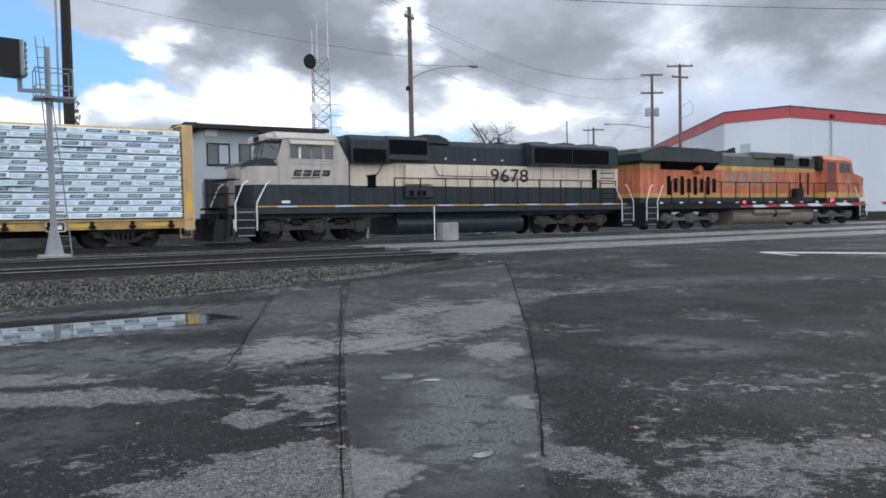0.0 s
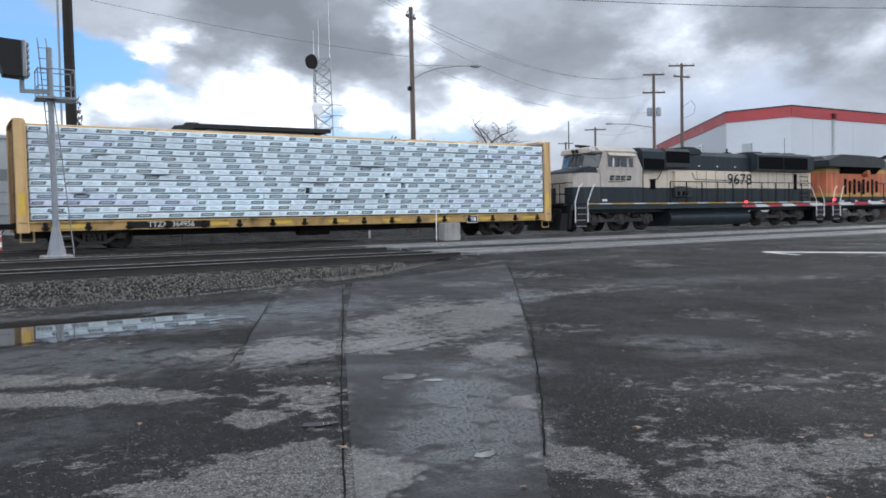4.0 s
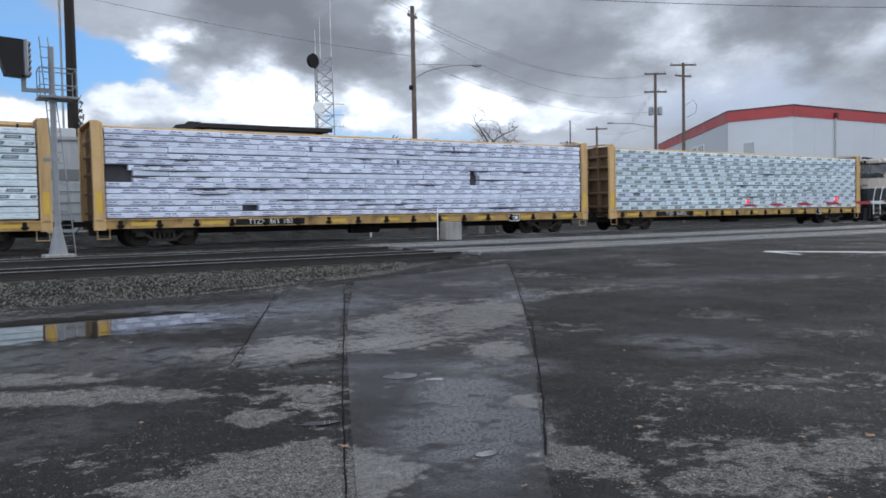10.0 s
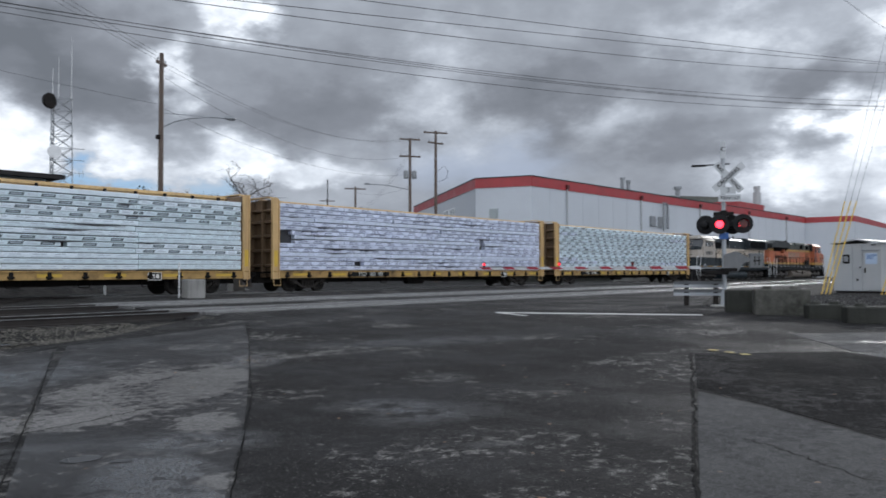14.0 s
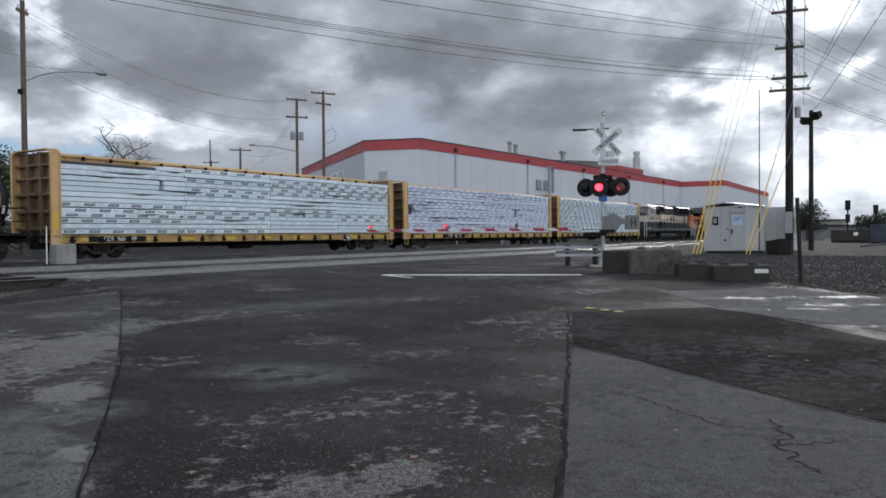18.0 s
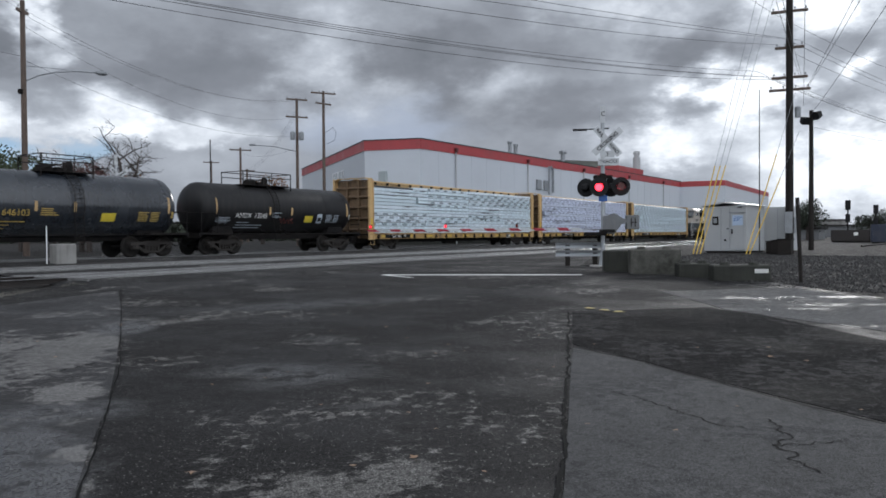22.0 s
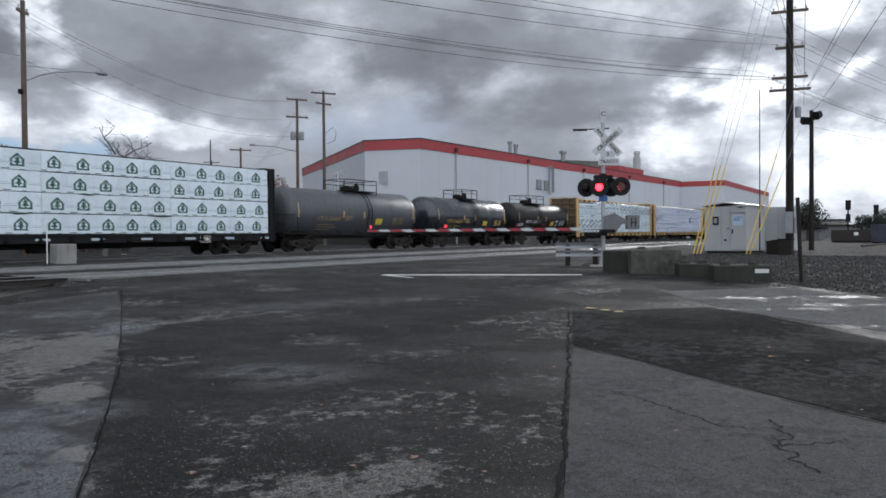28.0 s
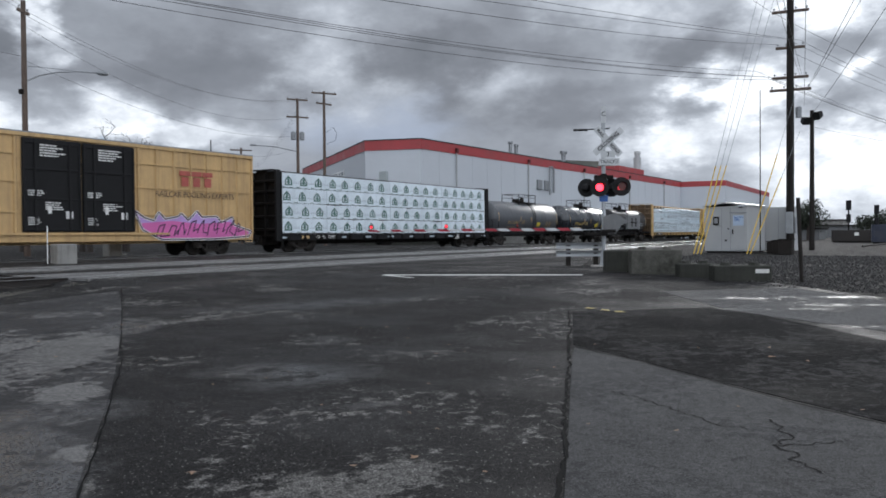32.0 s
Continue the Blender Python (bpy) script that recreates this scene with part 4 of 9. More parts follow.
def loco_truck(loco, x, paint=None):
    """Three-axle road truck."""
    r = 0.53
    paint = paint or LOCO_TRUCK

    def frame_():
        s = Shape()
        for k in (-1, 1):
            s.prism([(-2.45, 0.62), (-2.3, 0.86), (-1.9, 0.9), (-1.5, 0.72), (-0.6, 0.72), (0, 0.92), (0.6, 0.72), (1.5, 0.72), (1.9, 0.9), (2.3, 0.86), (2.45, 0.62), (2.2, 0.48), (-2.2, 0.48)], k * 1.0 - 0.09, k * 1.0 + 0.09)
        s.box(-1.2, 1.2, -0.9, 0.9, 0.5, 0.75)
        return s.mesh("truck", paint)
    tr = put("truck", shared(("locoframe", paint.name), frame_), loco, pose(x, 0, 0))

    def box_():
        s = Shape().box(-0.2, 0.2, -0.17, 0.05, -0.2, 0.2, 0.03)
        s.rod((0, -0.2, 0), (0, 0.0, 0), 0.14, n=12)
        s.rod((-0.36, -0.08, 0.02), (-0.36, -0.08, 0.32), 0.085, n=10).rod((0.36, -0.08, 0.02), (0.36, -0.08, 0.32), 0.085, n=10)
        s.box(-0.5, 0.5, -0.1, -0.02, -0.06, 0.03)
        for k in (-0.36, 0.36):
            for j in range(4):
                s.turned([(0.05 + j * 0.07, 0.085), (0.065 + j * 0.07, 0.105), (0.08 + j * 0.07, 0.085)], "z", 10, (k, -0.08, 0))
        s.rod((0, -0.23, 0), (0, -0.2, 0), 0.09, n=10)
        return s.mesh("axle_box", paint)
    for ax in (-1.9, 0, 1.9):
        w = put("wheelset", shared(("wheel", r), lambda: wheelset_mesh(r)), tr, pose(ax, 0, r))
        WHEELSETS.append((w, r, ax))
        put("axle_box", shared(("axlebox", paint.name), box_), tr, pose(ax, -1.0, r))
        put("axle_box", shared(("axlebox", paint.name), box_), tr, pose(ax, 1.0, r, 0, 0, 180))
    cyl = shared("brakecyl", lambda: Shape().rod((-0.22, 0, 0), (0.22, 0, 0), 0.11, n=12).mesh("brake_cylinder", STEEL_DARK))
    for ax in (-0.95, 0.95):
        put("brake_cylinder", cyl, tr, pose(ax, -1.13, 0.78))
    shoe = shared("sandpipe", lambda: Shape().pipe([(0, 0, 0.9), (0.05, 0, 0.5), (0.2, 0, 0.15)], 0.025).mesh("sand_pipe", STEEL_DARK))
    for ax in (-2.5, 0.95, -0.95):
        put("sand_pipe", shoe, tr, pose(ax, -1.05, 0))


def coupler(car, x, d):
    def make():
        s = Shape().box(-0.65, 0.12, -0.09, 0.09, -0.1, 0.1, 0.02)
        s.prism([(0.1, -0.11), (0.32, -0.16), (0.42, -0.05), (0.36, 0.0), (0.42, 0.1), (0.3, 0.17), (0.1, 0.12)], -0.16, 0.16, "z")
        return s.mesh("coupler", STEEL_DARK)
    put("coupler", shared("coupler", make), car, pose(x, 0, 0.84, 0, 0, 0 if d > 0 else 180))
    hose = shared("hose", lambda: Shape().pipe([(0, 0, 0), (0.15, 0, -0.2), (0.4, 0.02, -0.32), (0.65, 0.03, -0.28)], 0.022).mesh("air_hose", BLACK_PAINT))
    put("air_hose", hose, car, pose(x - 0.1 * d, -0.35, 0.78, 0, 0, 0 if d > 0 else 180))


def bars(parent, x, y, z, rows, wide, tall, mat, seed, name="stencil_line", label=""):
    """Lines of writing too small to read, as plain bars."""
    r = random.Random(seed)
    s = Shape()
    for i in range(rows):
        u = 0.0
        end = wide * r.uniform(0.6, 1.0)
        while u < end:
            w = r.uniform(0.06, 0.2) * min(1, wide)
            s.box(x + u, x + min(u + w, end), y - 0.003, y + 0.001, z - i * tall * 1.7 - tall, z - i * tall * 1.7)
            u += w + 0.035
    return part(name, s, mat, parent, label)


LCAR = 22.86


def centerbeam(x_right, paint, load, number, seed):
    """Centre-partition flat car with end bulkheads; load: rows, pack length, wraps and marks."""
    xc = x_right - LCAR / 2
    yellow = paint == "yellow"
    P, INNER = (YELLOW_CAR, BULK_INNER) if yellow else (BLACK_PAINT, STEEL_DARK)
    car = vehicle("centerbeam_flatcar", ("faded yellow" if yellow else "black") + " centre-beam flat car with ribbed end bulkheads, carrying wrapped lumber", "railcar", xc, "freight cars of the train")
    h = LCAR / 2
    for k in (-1, 1):
        def sill():
            s = Shape().box(-h, h, -0.05, 0.05, 0.66, 0.98, 0.01)
            s.box(-h, h, -0.11, 0.05, 0.94, 1.0, 0.008)
            return s.mesh("side_sill", YELLOW_SILL if yellow else P)
        put("side_sill", shared(("sill", paint), sill), car, pose(0, k * 1.38, 0, 0, 0, 0 if k < 0 else 180))
    pocket = shared(("pocket", paint), lambda: Shape().box(-0.07, 0.07, -0.07, 0.0, 0.68, 0.96, 0.015).box(-0.12, 0.12, -0.09, 0.0, 0.72, 0.8, 0.01).mesh("winch", STEEL_DARK))
    n = 17
    for i in range(n):
        put("winch", pocket, car, pose(-h + 0.8 + i * (LCAR - 1.6) / (n - 1), -1.43, 0))
    part("deck", Shape().box(-h, h, -1.32, 1.32, 0.9, 0.97).box(-h, h, -0.28, 0.28, 0.42, 0.92), STEEL_DARK, car)
    beam = Shape().box(-h + 0.3, h - 0.3, -0.16, 0.16, 4.28, 4.42, 0.02).box(-h + 0.3, h - 0.3, -0.05, 0.05, 4.0, 4.3)
    if not yellow:
        beam.box(-h + 0.3, h - 0.3, -0.42, 0.42, 4.36, 4.48, 0.02)
    part("top_chord", beam, P, car)
    col = shared(("column", paint), lambda: Shape().box(-0.1, 0.1, -0.09, 0.09, 0.95, 4.3, 0.01).mesh("column", P))
    for i in range(13):
        put("column", col, car, pose(-h + 1.5 + i * (LCAR - 3) / 12, 0, 0))
    lug = shared("lug", lambda: Shape().box(-0.03, 0.03, -0.32, -0.14, 4.17, 4.33).mesh("cable_lug", STEEL_DARK))
    for i in range(17):
        put("cable_lug", lug, car, pose(-h + 0.8 + i * (LCAR - 1.6) / 16, 0, 0))

    def bulkhead():
        s = Shape().box(-0.02, 0.02, -1.4, 1.4, 0.7, 4.36)
        return s.mesh("bulkhead", INNER)

    def frame_():
        s = Shape()
        for k in (-1, 1):
            s.prism([(-0.3, 0.62), (0.02, 0.62), (0.02, 4.43), (-0.2, 4.43), (-0.3, 4.3)], k * 1.42 - 0.03, k * 1.42 + 0.03)
            s.box(-0.32, -0.26, k * 1.42 - 0.09, k * 1.42 + 0.09, 0.62, 4.3, 0.01)
            s.box(-0.02, 0.05, k * 1.40 - 0.1, k * 1.40 + 0.05, 0.62, 4.43, 0.01)
        s.prism([(-1.45, 4.28), (-1.05, 4.43), (1.05, 4.43), (1.45, 4.28), (1.45, 4.38), (1.1, 4.47), (-1.1, 4.47), (-1.45, 4.38)], -0.3, 0.04, "x")
        return s.mesh("bulkhead_frame", P)

    def rib():
        return Shape().prism([(0.0, -0.08), (0.2, -0.04), (0.2, 0.04), (0.0, 0.08)], -1.36, 1.36, "y").mesh("bulkhead_rib", INNER)

    def upright():
        return Shape().box(0, 0.24, -0.05, 0.05, 0.7, 4.3, 0.01).mesh("bulkhead_upright", INNER)
    for d in (-1, 1):
        b = put("bulkhead", shared(("bulk", paint), bulkhead), car, pose(d * (h - 0.3), 0, 0, 0, 0, 0 if d > 0 else 180))
        put("bulkhead_frame", shared(("bframe", paint), frame_), b, pose(0.3, 0, 0))
        for z in (1.25, 1.95, 2.65, 3.3, 3.85):
            put("bulkhead_rib", shared(("rib", paint), rib), b, pose(0.02, 0, z))
        for y in (-0.45, 0.45):
            put("bulkhead_upright", shared(("upr", paint), upright), b, pose(0.02, y, 0))
        coupler(car, d * (h + 0.42), d)
        lad = shared(("grab", paint), lambda: Shape().pipe([(0, 0, 0.3), (0, 0, 0.66)], 0.014).pipe([(0.4, 0, 0.3), (0.4, 0, 0.66)], 0.014).pipe([(0, 0, 0.32), (0.4, 0, 0.32)], 0.014).mesh("sill_step", P))
        put("sill_step", lad, car, pose(d * (h - 0.25) - 0.2, -1.4, 0))
        freight_truck(car, d * 9.05)
    if yellow:
        reflect = shared("reflect", lambda: Shape().box(-0.45, 0.45, -0.004, 0.0, 0.76, 0.88).mesh("reflective_strip", YELLOW_SAFE))
        for i in range(9):
            put("reflective_strip", reflect, car, pose(-h + 1.6 + i * 2.5, -1.435, 0))
        post_strip = shared("poststrip", lambda: Shape().box(-0.1, 0.1, -0.004, 0.0, 1.2, 1.95).mesh("reflective_strip", YELLOW_SAFE))
        for d in (-1, 1):
            put("reflective_strip", post_strip, car, pose(d * (h - 0.13), -1.455, 0))
    else:
        chip = shared("chip", lambda: Shape().box(-0.3, 0.3, -0.004, 0.0, 0.76, 0.86).mesh("reflective_strip", MARK_PALE))
        for i in range(10):
            put("reflective_strip", chip, car, pose(-h + 0.6 + i * 2.4, -1.435, 0))
        worn = shared("chip2", lambda: Shape().box(-0.3, 0.3, -0.004, 0.0, 0.74, 0.9).mesh("reflective_strip", YELLOW_CAR))
        put("reflective_strip", worn, car, pose(-h + 2.2, -1.437, 0))
    plate = part("number_plate", Shape().box(-1.3, 1.5, -0.004, 0, 0.7, 0.95), BLACK_PAINT, car, m=pose(number[1], -1.436, 0))
    lettering(number[0], 0.27, WHITE_LETTER, plate, SIDE(0.1, -0.006, 0.825))
    placard = part("data_panel", Shape().box(-0.3, 0.3, -0.01, 0.0, 0.62, 0.94), BLACK_PAINT, car, m=pose(h - 4.6, -1.45, 0))
    part("panel_rim", Shape().box(-0.3, 0.3, -0.015, -0.01, 0.62, 0.645).box(-0.3, 0.3, -0.015, -0.01, 0.915, 0.94).box(-0.3, -0.275, -0.015, -0.01, 0.62, 0.94).box(0.275, 0.3, -0.015, -0.01, 0.62, 0.94).box(-0.1, 0.0, -0.015, -0.01, 0.7, 0.86).box(0.05, 0.2, -0.015, -0.01, 0.7, 0.86), WHITE_LETTER, placard)
    hanger = shared("hanger", lambda: Shape().pipe([(0, -0.9, 0.66), (0.1, -0.9, 0.36), (0.5, -0.9, 0.36), (0.6, -0.9, 0.66)], 0.02).mesh("brake_hanger", STEEL_DARK))
    for i in range(6):
        put("brake_hanger", hanger, car, pose(-6.5 + i * 2.6, 0, 0))
    part("brake_rod", Shape().pipe([(-4, -0.5, 0.62), (-1, -0.5, 0.42), (3.5, -0.5, 0.42)], 0.025), STEEL_DARK, car)
    part("air_reservoir", Shape().rod((-1.2, -0.3, 0.45), (0.2, -0.3, 0.45), 0.2, n=12), STEEL_DARK, car)
    lumber(car, xc, load, seed)
    return car


def lumber(car, xc, load, seed):
    """Wrapped lumber stacked against the centre beam on both sides."""
    r = random.Random(seed)
    ob = thing("lumber_load", load["label"], "lumber", pose(xc, YT, ZT), "lumber on the flat cars")
    ROLLING.append((ob, xc))
    rows, z0, z1 = load["rows"], 1.02, load["top"]
    dh = (z1 - z0) / rows
    x0, x1 = -LCAR / 2 + 0.36, LCAR / 2 - 0.36
    sag = load.get("gap", 0.022)
    for side in (-1, 1):
        for i in range(rows):
            cuts = load["cuts"][i % len(load["cuts"])]
            total, x = sum(cuts), x0
            spans, seen = [], []
            for c in cuts:
                w = (x1 - x0) * c / total
                bits = [(x, x + w)]
                x += w
                for hx0, hx1, hi in load.get("holes", ()):
                    if side < 0 and hi == i:
                        bits = [q for a, b in bits for q in (((a, min(b, hx0)), (max(a, hx1), b)) if a < hx1 and b > hx0 else ((a, b),)) if q[1] - q[0] > 0.05]
                spans += [(p, q, len(seen)) for p, q in bits]
                seen.append(c)
            for a, b, lot in spans:
                wrap = load["wraps"][0 if r.random() < load.get("first", 1.0) else -1]
                deep = r.choice((0.0, 0.0, 0.012, 0.02, 0.04))
                L = round(b - a, 2)
                lift = r.choice((0.0, 0.0, 0.004, 0.01, 0.018))

                def pack(L=L, wrap=wrap):
                    return Shape().box(0.006, L - 0.006, 0, 1.12, sag, dh - 0.004, 0.018).mesh("lumber_package", wrap)
                m = pose(a, -1.4 + deep, z0 + i * dh + lift) if side < 0 else pose(b, 1.4 - deep, z0 + i * dh, 0, 0, 180)
                pk = put("lumber_package", shared(("pack", L, wrap.name, round(dh, 3), sag), pack), ob, m)
                kind = load["marks"][i % len(load["marks"])]
                if "plan" in load:
                    kind = {"B": BAR, "P": PALE, "-": None}[load["plan"][i][lot]]
                if side < 0 and kind:
                    style, mat, pitch = kind
                    ph = round((i * 0.37 * pitch + r.uniform(0, 0.15)) % pitch, 1) if style != "house" else (0.3, 0.4, 0.2, 0.3)[i % 4]
                    mk = put("printed_mark", shared(("marks", style, L, mat.name, pitch, ph, round(dh, 3)), lambda: mark_row(style, L, dh, pitch, ph, mat)), pk)
                    tagged(mk, kind="stuff")
    # slack places where a layer lifts off the one below, their shade drawn dark
    for i in range(load.get("slits", 0)):
        row, a, w, t = r.randrange(1, rows), r.uniform(x0 + 0.3, x1 - 3.2), r.uniform(0.5, 2.6), r.uniform(0.025, 0.06)
        z = z0 + row * dh
        k = r.uniform(0.3, 0.7)
        part("slack_gap", Shape().prism([(a, z), (a + w * k, z + t * 0.3), (a + w, z + 0.004), (a + w * 0.9, z - t * 0.25), (a + w * k, z - t), (a + w * 0.15, z - t * 0.3)], -1.412, -1.37), SLIT_SHADE, ob)
    # dark box inside the stack: shade colour behind the slits and holes
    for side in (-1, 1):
        core = shared(("core", round(z1, 2)), lambda: Shape().box(x0 + 0.02, x1 - 0.02, 0.3, 1.1, z0, z1 - 0.05).mesh("stack_core", SLIT_SHADE))
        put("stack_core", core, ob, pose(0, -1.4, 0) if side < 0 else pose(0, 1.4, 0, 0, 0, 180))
    return ob


def mark_row(style, L, dh, pitch, ph, mat):
    """Printing on one wrapped package, repeated along it."""
    s, pale = Shape(), Shape()
    x = ph - pitch
    rr = random.Random(int(L * 100 + ph * 10))
    while x < L - 0.1:
        a, b = max(x, 0.03), min(x + 0.56, L - 0.03)
        if style == "bar":
            if b - a > 0.1:
                w, z0, z1 = b - a, dh * 0.30, dh * 0.80
                s.prism([(a, z0), (b - 0.05, z0), (b, z1), (a + 0.05, z1)], -0.004, 0.001)
                pale.box(a + 0.1, b - 0.1, -0.007, -0.004, dh * 0.5, dh * 0.62)
            c, d = max(x + 0.68, 0.03), min(x + 1.02, L - 0.03)
            if d - c > 0.1:
                pale.box(c, d, -0.004, 0.001, dh * 0.42, dh * 0.56).box(c, c + (d - c) * 0.6, -0.004, 0.001, dh * 0.66, dh * 0.76)
        elif style == "dash":
            b = min(x + rr.uniform(0.55, 0.72), L - 0.03)
            if b - a > 0.2:
                w = b - a
                s.box(a + w * 0.12, a + w * 0.5, -0.004, 0.001, dh * 0.6, dh * 0.78).box(a + w * 0.56, a + w * 0.85, -0.004, 0.001, dh * 0.6, dh * 0.78)
                s.box(a, a + w * 0.62, -0.004, 0.001, dh * 0.26, dh * 0.38).box(a + w * 0.68, b, -0.004, 0.001, dh * 0.26, dh * 0.36)
        elif style == "house" and x > -0.1 and x + 0.55 < L:
            c, k, z = x + 0.25 + rr.uniform(-0.06, 0.06), dh * 0.345, dh * 0.52
            y0, y1 = -0.004, 0.001
            s.prism([(c - k, z), (c, z + k * 0.85), (c + k, z), (c + k, z - k * 0.3), (c, z + k * 0.5), (c - k, z - k * 0.3)], y0, y1)
            s.box(c - k * 0.98, c - k * 0.66, y0, y1, z - k * 0.95, z - k * 0.1).box(c + k * 0.66, c + k * 0.98, y0, y1, z - k * 0.95, z - k * 0.1)
            s.box(c - k * 0.66, c - k * 0.2, y0, y1, z - k * 0.95, z - k * 0.72).box(c + k * 0.2, c + k * 0.66, y0, y1, z - k * 0.95, z - k * 0.72)
            s.prism([(c - k * 0.4, z - k * 0.02), (c, z + k * 0.42), (c + k * 0.4, z - k * 0.02)], y0, y1)
            s.prism([(c - k * 0.55, z - k * 0.5), (c, z + k * 0.1), (c + k * 0.55, z - k * 0.5)], y0 - 0.001, y1)
            s.box(c - k * 0.14, c + k * 0.14, y0, y1, z - k * 0.95, z - k * 0.5)
            pale.box(c + 0.36, min(c + 0.92, L - 0.03), y0, y1, dh * 0.33, dh * 0.37).box(c + 0.4, min(c + 0.85, L - 0.03), y0, y1, dh * 0.42, dh * 0.44)
            s.box(max(c - 0.6, 0.03), max(c - 0.3, 0.04), y0, y1, dh * 0.06, dh * 0.1).box(c + 0.1, c + 0.3, y0, y1, dh * 0.03, dh * 0.06)
            pale.box(c + 0.6, c + 0.607, -0.002, 0.001, 0.03, dh - 0.02) if c + 0.61 < L else None
        x += pitch
    if not s.v:
        s.box(0.03, 0.04, 0.001, 0.002, 0.05, 0.06)
    n = len(s.f)
    s.add(pale.v, pale.f)
    me = s.mesh("printed_mark", mat)
    me.materials.append(MARK_PALE)
    for i, p in enumerate(me.polygons):
        p.material_index = 1 if i >= n else 0
    return me


BAR = ("bar", MARK_GREY, 1.12)
DASH = ("dash", MARK_BLUE, 0.95)
PALE = ("dash", MARK_PALE, 0.8)
LOAD_1 = dict(slits=8, rows=14, top=4.2, cuts=[(1, 1, 1, 1), (0.7, 1, 1, 1, 0.4), (1, 1, 1, 1), (0.5, 1, 1, 1, 0.6)], wraps=[WRAP, WRAP_PALE], first=0.9, marks=[BAR], label="stack of white plastic-wrapped lumber with grey printed bars", holes=((-1.2, -0.95, 4), (2.4, 2.6, 3), (3.2, 3.4, 5)))
LOAD_2 = dict(rows=15, top=4.2, gap=0.019, slits=30, cuts=[(1, 1, 1, 1), (0.6, 1, 1, 0.9), (0.8, 1, 0.5, 1, 1), (0.4, 1, 1, 1, 0.7)], wraps=[WRAP_PALE], first=1.0, marks=[DASH, DASH, DASH, PALE], label="stack of bluish-white wrapped lumber with a few gaps", holes=((-11.2, -10.15, 6), (-11.2, -10.15, 7), (-11.2, -10.3, 8), (-6.2, -5.55, 1), (4.4, 4.9, 6), (4.4, 4.9, 7), (4.4, 4.8, 8), (-3.4, -3.28, 12), (0.6, 0.72, 10), (3.5, 3.6, 13)))
LOAD_3 = dict(slits=16, plan=("BBPP", "PPPP", "BPPP", "BBPB", "BBBB", "BPBP", "-PPP", "-PPP", "-BPP", "-BBB", "-PBB", "PBBB", "P-BB", "-B-P"), rows=14, top=4.08, cuts=[(1.0, 0.9, 0.9, 0.8), (1.0, 0.9, 0.9, 0.8), (1.01, 0.89, 0.9, 0.8), (0.99, 0.91, 0.88, 0.82)], wraps=[WRAP, WRAP_CLEAN], first=0.7, marks=[BAR, None, BAR, BAR, PALE, BAR, None, PALE, BAR, PALE, None, BAR, PALE, None], label="uneven stack of white wrapped lumber in mixed lots", holes=((-11.2, -6.3, 13), (-6.3, -6.1, 9), (-6.3, -6.1, 10), (3.1, 3.3, 4)))
LOAD_4 = dict(slits=5, rows=4, top=4.30, cuts=[(3, 5, 5, 5), (3, 5, 5, 5), (3, 5, 5, 5), (8, 5, 5)], wraps=[WRAP_CLEAN], first=1.0, gap=0.02, marks=[("house", MARK_GREEN, 1.2)], label="glossy white wrapped lumber with green house emblems")

centerbeam(8.09, "yellow", LOAD_1, ("TTZX  364956", -6.6), 1)
centerbeam(-16.45, "yellow", LOAD_2, ("TTZX  863  183", -5.2), 2)
centerbeam(-40.70, "yellow", LOAD_3, ("TTZX  866  949", -8.6), 3)
centerbeam(-104.55, "black", LOAD_4, ("NOKL   73947", -7.6), 4)


RED_SPRAY = material("faint_red_spray", (0.22, 0.045, 0.035), 0.6, 0, 0.3, 3, 30, 0.0)
TEXT_DULL = material("faded_ochre_lettering", (0.36, 0.25, 0.12), 0.5, 0, 0.25, 3, 40, 0.0)


